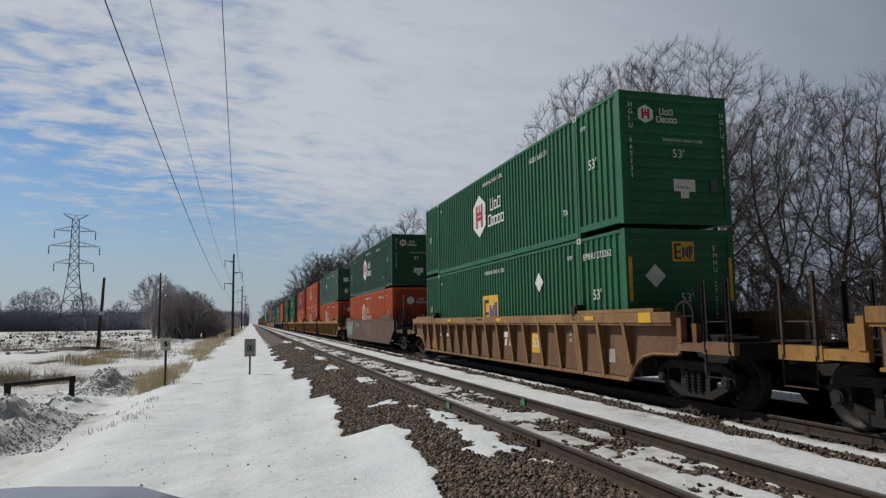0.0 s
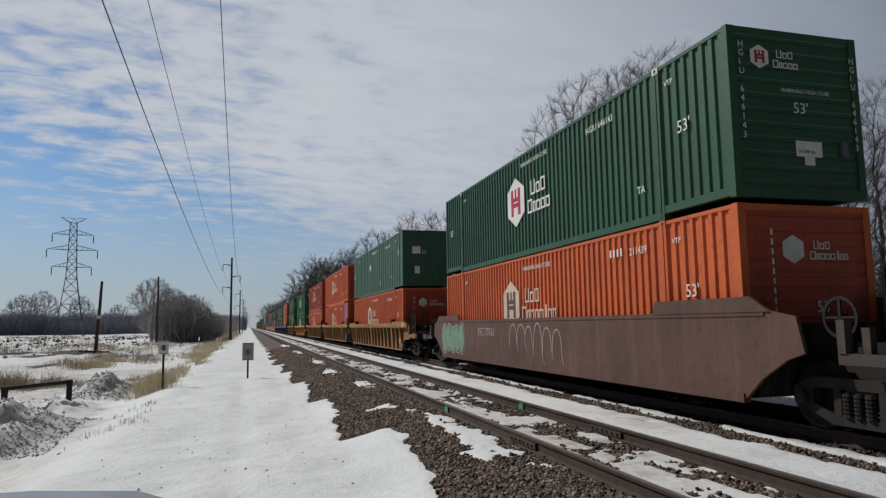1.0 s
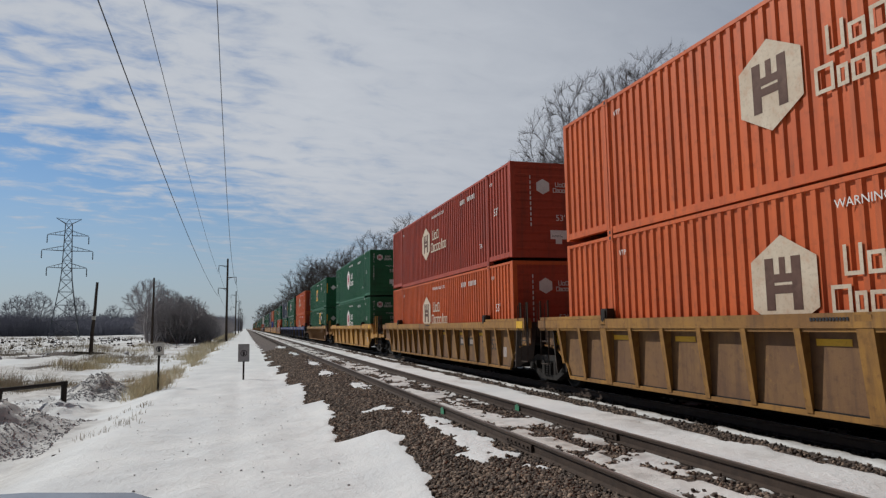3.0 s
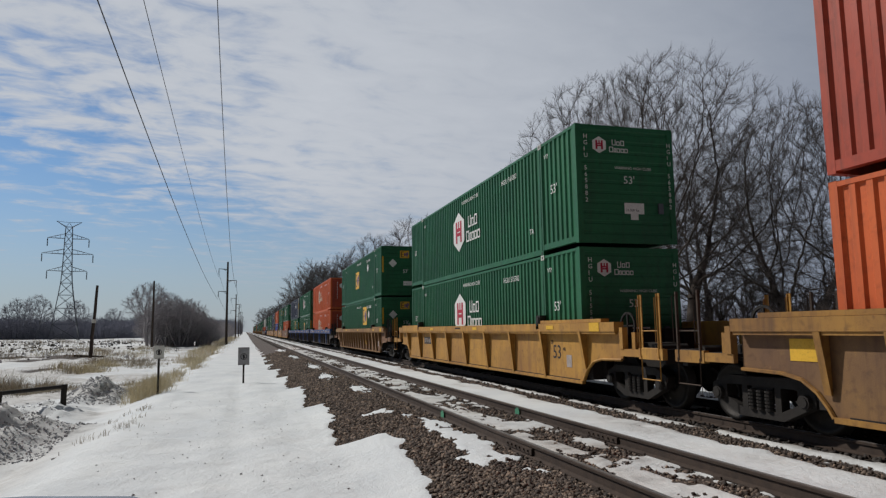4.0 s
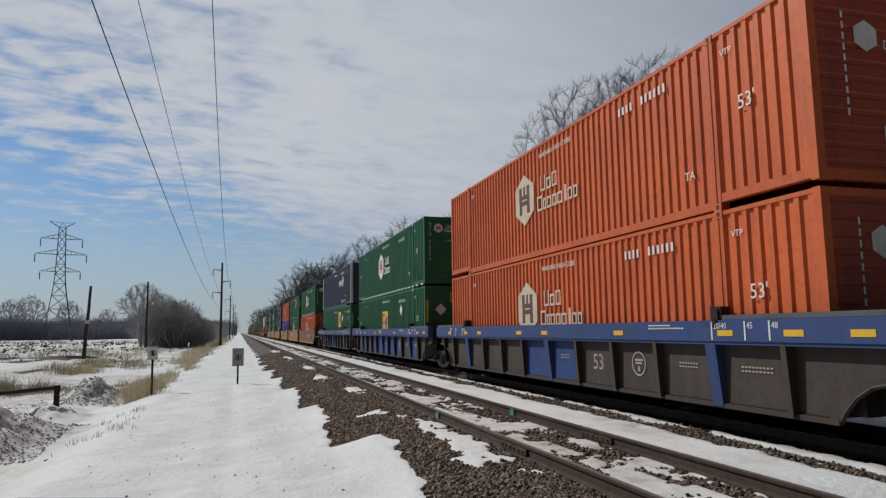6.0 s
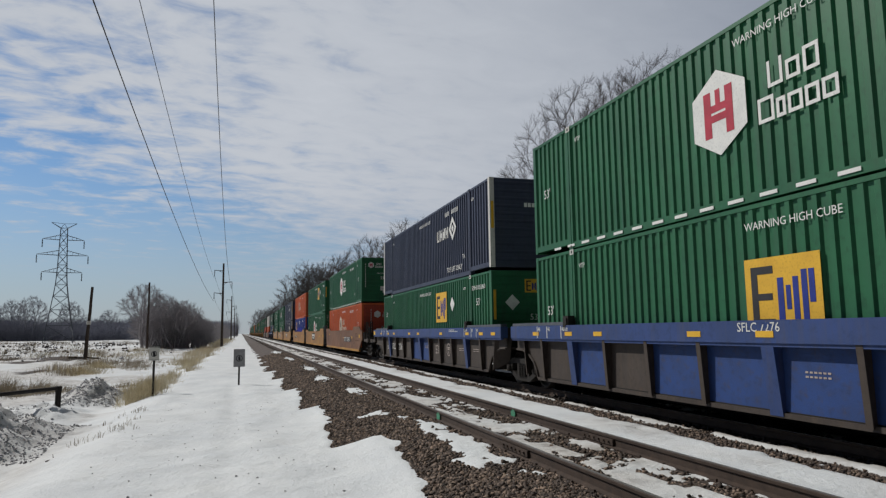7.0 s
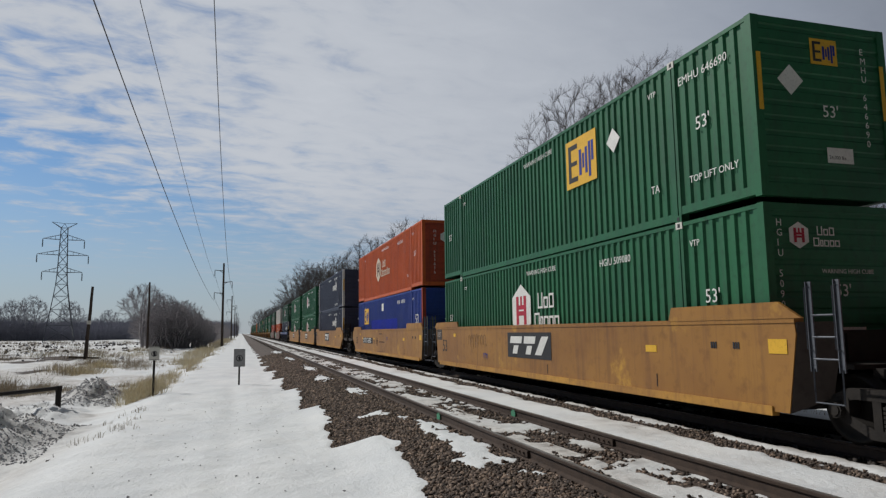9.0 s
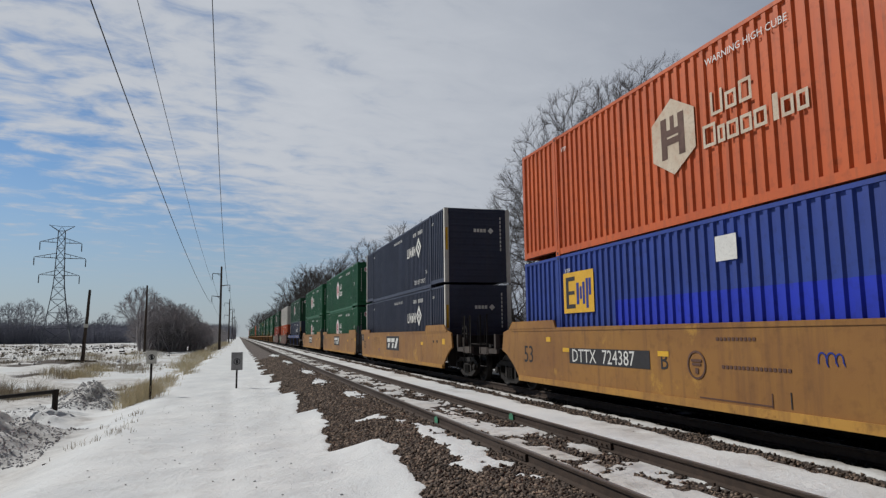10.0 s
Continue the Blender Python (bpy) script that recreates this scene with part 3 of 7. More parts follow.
def build_ballast():
    rng = np.random.default_rng(3)
    spots, sizes = [], []

    def sow(n, x0, x1, y0, y1, s0, s1, power=1.6, keep=0.5):
        x = rng.uniform(x0, x1, n)
        y = y0 + (y1 - y0) * rng.uniform(0, 1, n) ** power
        ok = bare_mask(x, y) + rng.normal(0, 0.10, n) > keep
        x, y = x[ok], y[ok]
        s = rng.uniform(s0, s1, len(x)) * (1 + np.clip(y - 14, 0, 60) * 0.016)
        z = surface_height(x, y) + s * rng.uniform(-0.05, 0.35, len(x))
        spots.append(np.stack([x, y, z], -1))
        sizes.append(s)

    sow(92000, 1.0, 3.68, 4.5, 60, 0.018, 0.044, 2.0)
    sow(16000, 3.78, 5.13, 5, 45, 0.016, 0.042, 1.8, 0.6)
    sow(20000, 6.2, 7.44, 5, 50, 0.014, 0.042, 1.6)
    scatter_stones("ballast_stones", "dark brown crushed stone ballast beside and between the rails", np.concatenate(spots), np.concatenate(sizes), 4)
    spots.clear()
    sizes.clear()
    # stones below the train, coloured black for its shade as well as oil
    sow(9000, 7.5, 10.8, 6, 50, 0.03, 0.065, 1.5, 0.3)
    scatter_stones("oily_ballast", "ballast under the passing train, black with oil and painted shade", np.concatenate(spots), np.concatenate(sizes), 5, "dark_stone")


build_ballast()


# ---- tracks ----
def rail_mesh(y0, y1):
    o = [(-0.070, -0.172), (0.070, -0.172), (0.070, -0.160), (0.012, -0.142), (0.009, -0.048), (0.034, -0.036), (0.036, -0.006), (0.026, 0.0), (-0.026, 0.0), (-0.036, -0.006), (-0.034, -0.036), (-0.009, -0.048), (-0.012, -0.142), (-0.070, -0.160)]
    s = Shape()
    s.prism_y(o, y0, y1)
    return s.mesh("rail", M["rail_rust"])


def build_track(name, label, left, right, y_near):
    tr = thing(name, label, "railway track", "parallel tracks", "structure")
    me = rail_mesh(-60, 900)
    head = Shape().box(-0.022, 0.022, -60, 900, 0.001, 0.0035).mesh("railhead", M["tread"])
    for x in (left, right):
        r = part("rail", me, tr, "rusty steel rail with a worn bright head", Matrix.Translation((x, 0, 0)))
        part("running_surface", head, r, "polished steel running surface")
    mid = (left + right) / 2
    tie = Shape().box(-1.28, 1.28, -0.11, 0.11, -0.36, -0.185).mesh("tie", M["wood_tie"])
    chair = Shape().box(-0.10, 0.10, -0.09, 0.09, -0.186, -0.172).mesh("tie_plate", M["rail_rust"])
    spike = Shape().box(-0.012, 0.012, -0.012, 0.012, -0.175, -0.138).mesh("spike", M["rail_rust"])
    rng = random.Random(7)
    y = y_near
    k = 0
    while y < 62:
        t = part("tie", tie, tr, "", Matrix.Translation((mid + rng.uniform(-0.03, 0.03), y, rng.uniform(-0.012, 0.008))) @ pose(0, 0, 0, 0, 0, rng.uniform(-1.0, 1.0)))
        if y < 24:
            for x in (left, right):
                part("tie_plate", chair, t, "", Matrix.Translation((x - mid, 0, 0)))
                for sx in (-0.083, 0.083):
                    part("spike", spike, t, "", Matrix.Translation((x - mid + sx, 0.05 if sx > 0 else -0.05, 0)))
        y += 0.52
        k += 1
    s = Shape()
    while y < 320:
        s.box(mid - 1.28, mid + 1.28, y - 0.11, y + 0.11, -0.36, -0.19)
        y += 0.52
    tagged(part("ties", s.mesh("ties", M["wood_tie"]), tr, "weathered wooden ties under snow"), kind="stuff")
    return tr


track_near = build_track("railway_track", "railway track half buried in snow, rusty rails on wooden ties", RAILS[0], RAILS[1], 3.0)
track_far = build_track("railway_track", "railway track under the train, on ballast coloured dark for its shade", RAILS[2], RAILS[3], 4.0)


def joint_bar(x, y):
    s = Shape().box(-0.048, -0.012, -0.46, 0.46, -0.135, -0.05)
    for k in (-0.36, -0.22, -0.07, 0.07, 0.22, 0.36):
        s.tube((-0.072, k, -0.092), (-0.046, k, -0.092), 0.016, sides=6)
    s.box(-0.0125, 0.0125, -0.006, 0.006, -0.17, 0.0)
    part("joint_bar", s.mesh("joint_bar", M["rail_rust"]), track_near, "bolted rail joint bar", Matrix.Translation((x, y, 0)))


joint_bar(RAILS[0], 8.95)
joint_bar(RAILS[1], 9.35)
for x, y in ((RAILS[0], 12.75), (RAILS[1], 12.65)):
    part("paint_mark", plate("paint_mark", [rect(-0.11, -0.145, 0.10, -0.05), rect(-0.05, -0.05, 0.07, -0.02)], M["green_spray"]), track_near, "green spray paint mark", on_side(x - 0.037, y, 0))
# ---- the train ----
LEN, WID, TALL = 16.154, 2.591, 2.896
LEFT, FLOOR = 7.251, 0.46
SPEED = 27.075
POST = (1.98, LEN - 1.98)
CACHE = {}


def cached(key, make):
    if key not in CACHE:
        CACHE[key] = make()
    return CACHE[key]


def fold_line(y0, y1, pitch, depth):
    n = max(1, round((y1 - y0) / pitch))
    p = (y1 - y0) / n
    out = []
    for k in range(n):
        for t, d in ((0.0, 0.0), (0.36, 0.0), (0.50, 1.0), (0.86, 1.0)):
            out.append((0.012 + d * depth, y0 + (k + t) * p))
    return out + [(0.012, y1)]


def standing(s, outline, z0, z1):
    """An outline of (x, y), raised from z0 to z1."""
    n = len(outline)
    v = [(x, y, z0) for x, y in outline] + [(x, y, z1) for x, y in outline]
    return s.add(v, [tuple(range(n)), tuple(range(2 * n - 1, n - 1, -1))] + [(i, i + n, (i + 1) % n + n, (i + 1) % n) for i in range(n)])


def side_mesh(colour, style):
    """A folded steel wall that faces -x, its crests and troughs in one sheet; or a flat sheet."""
    s = Shape()
    zb, zt = 0.17, TALL - 0.075
    if style == "posts":
        s.box(0.012, 0.05, 0.13, LEN - 0.13, zb, zt)
    else:
        line = fold_line(0.13, POST[0] - 0.09, 0.236, 0.038) + fold_line(POST[0] + 0.09, POST[1] - 0.09, 0.236, 0.038) + fold_line(POST[1] + 0.09, LEN - 0.13, 0.236, 0.038)
        standing(s, line + [(0.08, LEN - 0.13), (0.08, 0.13)], zb, zt)
    return s.mesh("side_panel", M[colour])


def frame_mesh(colour):
    s = Shape()
    for x0, x1 in ((0.0, 0.14), (WID - 0.14, WID)):
        for y0, y1 in ((0.0, 0.13), (LEN - 0.13, LEN)):
            s.box(x0, x1, y0, y1, 0.10, TALL)
        for p in POST:
            s.box(x0 - (0.004 if x0 == 0 else 0), x1 + (0.004 if x0 else 0), p - 0.09, p - 0.015, 0.0, TALL - 0.004)
            s.box(x0 - (0.004 if x0 == 0 else 0), x1 + (0.004 if x0 else 0), p + 0.015, p + 0.09, 0.0, TALL - 0.004)
            s.box(x0 + 0.02, x1 - 0.02, p - 0.015, p + 0.015, 0.0, TALL - 0.01)
        for a, b in ((0.13, POST[0] - 0.09), (POST[0] + 0.09, POST[1] - 0.09), (POST[1] + 0.09, LEN - 0.13)):
            up = 0.0 if a > 1 and b < LEN - 1 else 0.10
            s.box(x0 + 0.003, x1 - 0.003, a, b, 0.03 + up, 0.17 + up)
            s.box(x0 + 0.003, x1 - 0.003, a, b, TALL - 0.075, TALL - 0.01)
    for y0, y1 in ((0.004, 0.11), (LEN - 0.11, LEN - 0.004)):
        s.box(0.14, WID - 0.14, y0, y1, 0.10, 0.25)
        s.box(0.14, WID - 0.14, y0, y1, TALL - 0.11, TALL - 0.004)
    return s.mesh("frame", M[colour])


def end_mesh(colour, style):
    """The end wall that faces -y, folded in shallow level ribs."""
    s = Shape()
    z0, z1, x0, x1 = 0.16, TALL - 0.11, 0.14, WID - 0.14
    if style == "posts":
        w = (x1 - x0) / 4
        line = [(x0, 0.03)]
        for k in (1, 2, 3):
            line += [(x0 + k * w - 0.03, 0.03), (x0 + k * w - 0.03, 0.012), (x0 + k * w + 0.03, 0.012), (x0 + k * w + 0.03, 0.03)]
        standing(s, line + [(x1, 0.03), (x1, 0.09), (x0, 0.09)], z0, z1)
    else:
        n = 11
        p = (z1 - z0) / n
        o = []
        for k in range(n):
            for t, d in ((0.0, 0.0), (0.58, 0.0), (0.68, 1.0), (0.90, 1.0)):
                o.append((0.02 + d * 0.014, z0 + (k + t) * p))
        s.prism_x(o + [(0.02, z1), (0.09, z1), (0.09, z0)], x0, x1)
    return s.mesh("end_panel", M[colour])


def roof_mesh(colour):
    s = Shape().box(0.03, WID - 0.03, 0.02, LEN - 0.02, TALL - 0.05, TALL - 0.02)
    k = 0.5
    while k < LEN - 0.3:
        s.box(0.16, WID - 0.16, k, k + 0.22, TALL - 0.02, TALL - 0.004)
        k += 0.62
    return s.mesh("roof", M[colour])


def name_mark(me, parent, m):
    tagged(part("name_mark", me, parent, "white name shapes", m), kind="stuff")


def hexagon(cx, cy, w, h):
    return [(cx, cy - h / 2), (cx + w / 2, cy - h * 0.25), (cx + w / 2, cy + h * 0.25), (cx, cy + h / 2), (cx - w / 2, cy + h * 0.25), (cx - w / 2, cy - h * 0.25)]


def word_blocks(widths, x, y, h, gap=0.05):
    """Hollow frames, one for each sign of a word."""
    out, t = [], 0.062
    for w, rise in widths:
        hh = h * rise
        out += [rect(x, y, x + t, y + hh), rect(x + w - t, y, x + w, y + hh), rect(x + t, y, x + w - t, y + t)]
        if rise < 1:
            out.append(rect(x + t, y + hh - t, x + w - t, y + hh))
        x += w + gap
    return out


def chips(s=1.0, inc=False):
    """Two short rows of plain shapes that stand for the firm's name."""
    top = word_blocks(((0.33, 1.0), (0.29, 0.72), (0.31, 0.9)), 0.26, 0.56, 0.46, 0.07)
    low = word_blocks(((0.36, 0.95), (0.20, 0.72), (0.30, 0.72), (0.28, 0.72), (0.30, 0.72)), 0.0, 0.0, 0.46, 0.05)
    if inc:
        low += word_blocks(((0.12, 1.0), (0.26, 0.72), (0.24, 0.72)), 1.78, 0.0, 0.46, 0.06)
    return [[(a * s, b * s) for a, b in o] for o in top + low]


def bars(n, w, h, gap, first=0.0):
    return [rect(first + k * (w + gap), 0, first + k * (w + gap) + w, h) for k in range(n)]


def emblem(parent, m, size, bar_material, ground_bar, field="mark"):
    """A white hexagon with upright and level bars in it."""
    ob = part("emblem", cached(("hex", size, field), lambda: plate("emblem", [hexagon(0, 0, 0.88 * size, size)], M[field])), parent, "white hexagonal emblem", m)
    k = size
    shapes = [rect(-0.24 * k, -0.27 * k, -0.12 * k, 0.27 * k), rect(0.12 * k, -0.27 * k, 0.24 * k, 0.27 * k), rect(-0.12 * k, -0.10 * k, 0.12 * k, -0.015 * k), rect(-0.12 * k, 0.015 * k, 0.12 * k, 0.10 * k), rect(-0.04 * k, 0.10 * k, 0.04 * k, 0.27 * k)]
    part("emblem_mark", cached(("hexbars", size, bar_material), lambda: plate("emblem_mark", shapes, M[bar_material])), ob, ground_bar, Matrix.Translation((0, 0, 0.004)))


def yellow_logo(parent, m, w, tall=0.80):
    m = m @ Matrix.Diagonal((1, tall / 0.80, 1, 1))
    ob = part("logo_panel", cached(("yl", w), lambda: plate("logo_panel", [rect(0, 0, w, w * 0.80)], M["mark_yellow"])), parent, "yellow logo panel with dark blocks", m)
    dark = [rect(0.09 * w, 0.09 * w, 0.18 * w, 0.71 * w), rect(0.18 * w, 0.09 * w, 0.40 * w, 0.17 * w), rect(0.18 * w, 0.36 * w, 0.38 * w, 0.43 * w), rect(0.18 * w, 0.63 * w, 0.40 * w, 0.71 * w)]
    blue = [rect(0.45 * w, 0.16 * w, 0.53 * w, 0.58 * w), rect(0.56 * w, 0.26 * w, 0.62 * w, 0.50 * w), rect(0.65 * w, 0.16 * w, 0.72 * w, 0.58 * w), rect(0.76 * w, 0.08 * w, 0.83 * w, 0.64 * w), rect(0.85 * w, 0.32 * w, 0.92 * w, 0.64 * w)]
    part("logo_block", cached(("yd", w), lambda: plate("logo_block", dark, M["mark_dark"])), ob, "", Matrix.Translation((0, 0, 0.004)))
    part("logo_block", cached(("yb", w), lambda: plate("logo_block", blue, M["mark_blue"])), ob, "blue logo block", Matrix.Translation((0, 0, 0.004)))


def diamond(parent, m, r):
    part("placard", cached(("dia", r), lambda: plate("placard", [[(0, -r), (r, 0), (0, r), (-r, 0)]], M["mark"])), parent, "white diamond placard", m)


SPECS = {
    "hub": ("green", "fold", "green corrugated steel shipping container with white emblem"),
    "hub_dark": ("dark_green", "fold", "dark green corrugated steel shipping container with white emblem"),
    "emp": ("green", "fold", "green corrugated shipping container with yellow logo panel"),
    "plain_green": ("grey_green", "posts", "grey-green sheet-and-post shipping container, faded paint"),
    "orange": ("orange", "fold", "orange corrugated shipping container with pale emblem"),
    "red": ("red", "fold", "rusty red corrugated shipping container with pale emblem"),
    "umax": ("navy", "fold", "dark navy corrugated shipping container with white logo"),
    "blue": ("blue", "fold", "blue corrugated shipping container with red corner posts"),
    "white": ("pale", "fold", "dirty white corrugated shipping container"),
}


def container(kind, y, z, number="", logo_y=None, logo_z=1.40, pink=False, dashes=False, number_y=4.75, vtp_y=1.72, size_at=(1.40, 1.48), top_lift=False, code=""):
    colour, style, label = SPECS[kind]
    ob = thing("shipping_container", label + (", one panel faded pink" if pink else ""), "container", "double-stacked containers", m=Matrix.Translation((LEFT, y, z)))
    post = "red" if kind == "blue" else ("pale" if kind == "umax" else colour)
    part("frame", cached(("frame", colour), lambda: frame_mesh(colour)), ob)
    side = cached(("side", colour, style), lambda: side_mesh(colour, style))
    wall = part("side_panel", side, ob)
    part("side_panel", side, ob, "", Matrix.Translation((WID, LEN, 0)) @ pose(0, 0, 0, 0, 0, 180))
    # end walls of orange boxes go red: their shaded look put into the colour
    end_colour = "red" if kind == "orange" else colour
    end = cached(("end", end_colour, style), lambda: end_mesh(end_colour, style))
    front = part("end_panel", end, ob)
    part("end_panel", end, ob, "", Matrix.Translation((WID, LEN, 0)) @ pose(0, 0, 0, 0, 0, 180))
    if style == "posts":
        pm = cached(("panelpost", colour), lambda: Shape().box(-0.012, 0.0125, -0.024, 0.024, 0.17, TALL - 0.075).mesh("panel_post", M[colour]))
        for k in range(1, 26):
            yy = 0.13 + (LEN - 0.26) * k / 26
            if min(abs(yy - p) for p in POST) > 0.15:
                part("panel_post", pm, wall, "", Matrix.Translation((0, yy, 0)))
    part("roof", cached(("roof", colour), lambda: roof_mesh(colour)), ob)
    if post != colour:
        me = cached(("cornerpost", post), lambda: Shape().box(-0.006, 0.145, -0.006, 0.135, 0.10, TALL + 0.003).mesh("corner_post", M[post]))
        part("corner_post", me, ob, "pale corner post" if post == "pale" else "red corner post")
        part("corner_post", me, ob, "", Matrix.Translation((WID - 0.139, 0, 0)))
        if kind == "umax":
            part("corner_post", me, ob, "", Matrix.Translation((0, LEN - 0.129, 0)))
            part("caution_strip", cached("caution", lambda: plate("caution_strip", [rect(0, 0, 0.09, 0.85)], M["mark_yellow"])), ob, "yellow caution strip", on_front(0.03, -0.008, 1.3))
    if pink:
        sp = standing(Shape(), fold_line(0.13, POST[0] - 0.09, 0.236, 0.038) + [(0.07, POST[0] - 0.09), (0.07, 0.13)], 0.168, TALL - 0.078)
        part("patched_panel", sp.mesh("patched_panel", M["pink"]), ob, "faded pink patched panel", Matrix.Translation((-0.006, 0, 0)))
    # lifting castings at the forty-foot posts
    cast = cached("casting", lambda: Shape().box(-0.012, 0.15, -0.09, 0.09, -0.002, 0.118).mesh("casting", M["pale"]))
    hole = cached("castinghole", lambda: Shape().box(-0.016, -0.011, -0.032, 0.032, 0.025, 0.09).mesh("casting_hole", M["mark_dark"]))
    dark_cast = cached(("casting", colour), lambda: Shape().box(-0.012, 0.15, -0.09, 0.09, -0.002, 0.118).mesh("casting", M[colour]))
    for p in POST:
        for zc in (0.0, TALL - 0.116):
            c = part("casting", cast if colour in ("green", "dark_green") and zc else dark_cast, ob, "", Matrix.Translation((0, p, zc)))
            part("casting_hole", hole, c)
    rng = random.Random(int(y * 100) + int(z * 10))
    w = "mark"
    off = -0.006 if style == "fold" else -0.016

    def text(s, size, yy, zz):
        part("lettering", letters(s, size, M[w]), wall, "", on_side(off, yy, zz))

    def bar(n, bw, bh, gap, yy, zz):
        part("lettering_bar", cached(("bar", n, bw, bh), lambda: plate("lettering_bar", bars(n, bw, bh, gap), M[w])), wall, "", on_side(off, yy, zz))

    if kind not in ("blue", "umax"):
        text("53'", 0.32, *size_at)
    if kind == "plain_green":
        text("53'", 0.32, 15.92, 1.45)
    elif kind not in ("umax", "orange", "red", "blue"):
        text("53'", 0.31, 15.55, size_at[1] - 0.05)
    text("VTP", 0.15, vtp_y, 2.44)
    text("VTP", 0.15, 13.85, 2.44)
    text("TA", 0.21, 2.75, 0.64)
    if number:
        code = code or {"emp": "EMHU", "hub": "HGIU", "hub_dark": "HGIU"}.get(kind, "")
        if not code:
            bar(4, 0.06, 0.16, 0.08, number_y, 2.40)
        text(code + " " + number if code else number, 0.21, number_y - (0 if code else 0.75), 2.38)
    else:
        bar(4, 0.06, 0.16, 0.08, number_y, 2.40)
        bar(6, 0.06, 0.16, 0.08, number_y - 0.8, 2.40)
    if top_lift:
        text("TOP LIFT ONLY", 0.17, 1.62, 0.62)
    if kind != "blue":
        text("WARNING HIGH CUBE", 0.17, 8.6, 2.50)
    if kind in ("hub", "hub_dark"):
        yy = logo_y or 9.0
        emblem(wall, on_side(off, yy, 1.60), 1.41, "mark_red", "dark red bars")
        name_mark(cached("chips", lambda: plate("name_mark", chips(0.86), M[w])), wall, on_side(off, yy - 0.85, 1.13))
    elif kind in ("orange", "red"):
        yy = logo_y or 9.55
        emblem(wall, on_side(off, yy, 1.60), 1.38, "car_grey", "dark bars", "mark_worn")
        name_mark(cached("chipsinc", lambda: plate("name_mark", chips(0.86, True), M["mark_worn"])), wall, on_side(off, yy - 0.80, 1.15))
    elif kind == "emp":
        yy = logo_y or 6.1
        yellow_logo(wall, on_side(off, yy, logo_z), 1.40)
        diamond(wall, on_side(off, yy - 2.1 if yy < 8 else 4.3, 2.03), 0.26)
    elif kind == "blue":
        yellow_logo(wall, on_side(off, 13.94, 1.52), 1.40, 0.66)
        part("placard", cached("sq", lambda: plate("placard", [rect(0, 0, 0.48, 0.40)], M["mark"])), wall, "white square placard", on_side(off, 8.62, 2.17))
        a, b = POST[0] + 0.09, POST[1] - 0.09
        p = (b - a) / round((b - a) / 0.236)
        y0, y1 = a + 12 * p, a + 41 * p
        patch = standing(Shape(), fold_line(y0, y1, p, 0.038) + [(0.07, y1), (0.07, y0)], 0.175, 1.72)
        part("patched_panel", patch.mesh("patched_panel", M["fresh_blue"]), wall, "bright blue repainted lower panel", Matrix.Translation((-0.005, 0, 0)))
        text("53", 0.60, 1.25, 1.40)
        part("placard", cached("sq2", lambda: plate("placard", [rect(0, 0, 0.5, 0.42)], M["mark"])), wall, "white square placard", on_side(off, 1.25, 0.85))
    elif kind == "umax":
        name_mark(cached("um", lambda: plate("name_mark", [rect(0, 0, 0.07, 0.42), rect(0.0, 0, 0.3, 0.07), rect(0.23, 0, 0.3, 0.42), rect(0.40, 0, 0.47, 0.42), rect(0.5, 0.12, 0.6, 0.3), rect(0.63, 0, 0.70, 0.42), rect(0.8, 0, 0.9, 0.3), rect(0.92, 0.05, 1.05, 0.42), rect(1.14, 0, 1.22, 0.42), rect(1.26, 0.14, 1.34, 0.3), rect(1.38, 0, 1.46, 0.42)], M[w])), wall, on_side(off, 5.85, 1.58))
        r, q = 0.44, 0.25
        ring = [[(0, -r), (r, 0), (q, 0), (0, -q)], [(r, 0), (0, r), (0, q), (q, 0)], [(0, r), (-r, 0), (-q, 0), (0, q)], [(-r, 0), (0, -r), (0, -q), (-q, 0)], [(0, -0.13), (0.13, 0), (0, 0.13), (-0.13, 0)]]
        part("emblem", cached("umd", lambda: plate("emblem", ring, M[w])), wall, "white diamond emblem", on_side(off, 3.85, 1.86))
        text("TOP LIFT ONLY", 0.26, 4.6, 0.30)
    elif kind == "plain_green":
        diamond(wall, on_side(off, 9.3, 1.75), 0.25)
        part("placard", cached("sq3", lambda: plate("placard", [rect(0, 0, 0.08, 0.3)], M["mark"])), wall, "white strip", on_side(off, 6.0, 0.45))
    if dashes:
        dash = cached("dash", lambda: plate("reflector", [rect(0, 0, 0.34, 0.055)], M["mark"]))
        for k in range(22):
            part("reflector", dash, wall, "white reflective strip" if k == 0 else "", on_side(off - 0.004, 0.75 + k * 0.68 if k else 0.6, 0.07))
    # the end wall
    e = 0.014

    def ftext(s, size, x, zz):
        part("lettering", letters(s, size, M[w]), front, "", on_front(x, e, zz))

    def stacked(x, zz, size=0.150):
        part("lettering", letters("\n".join(code + " " + number), size, M[w]), front, "", on_front(x, e - 0.016, zz))

    def fbar(n, bw, bh, gap, x, zz, mat="mark"):
        part("lettering_bar", cached(("fbar", n, bw, bh, mat), lambda: plate("lettering_bar", bars(n, bw, bh, gap), M[mat])), front, "", on_front(x, e, zz))

    if kind in ("hub", "hub_dark", "orange", "red"):
        hub = kind.startswith("hub")
        emblem(front, on_front(0.62 if hub else 1.02, e, 2.42 if hub else 2.18), 0.40 if hub else 0.46, "mark_red" if hub else "mark", "dark red bars" if hub else "pale bars")
        name_mark(cached(("endchips", hub), lambda: plate("name_mark", chips(0.30, not hub), M[w])), front, on_front(0.88 if hub else 1.34, e, 2.26 if hub else 2.02))
        if hub:
            ftext("WARNING HIGH CUBE", 0.095, 1.0, 1.86)
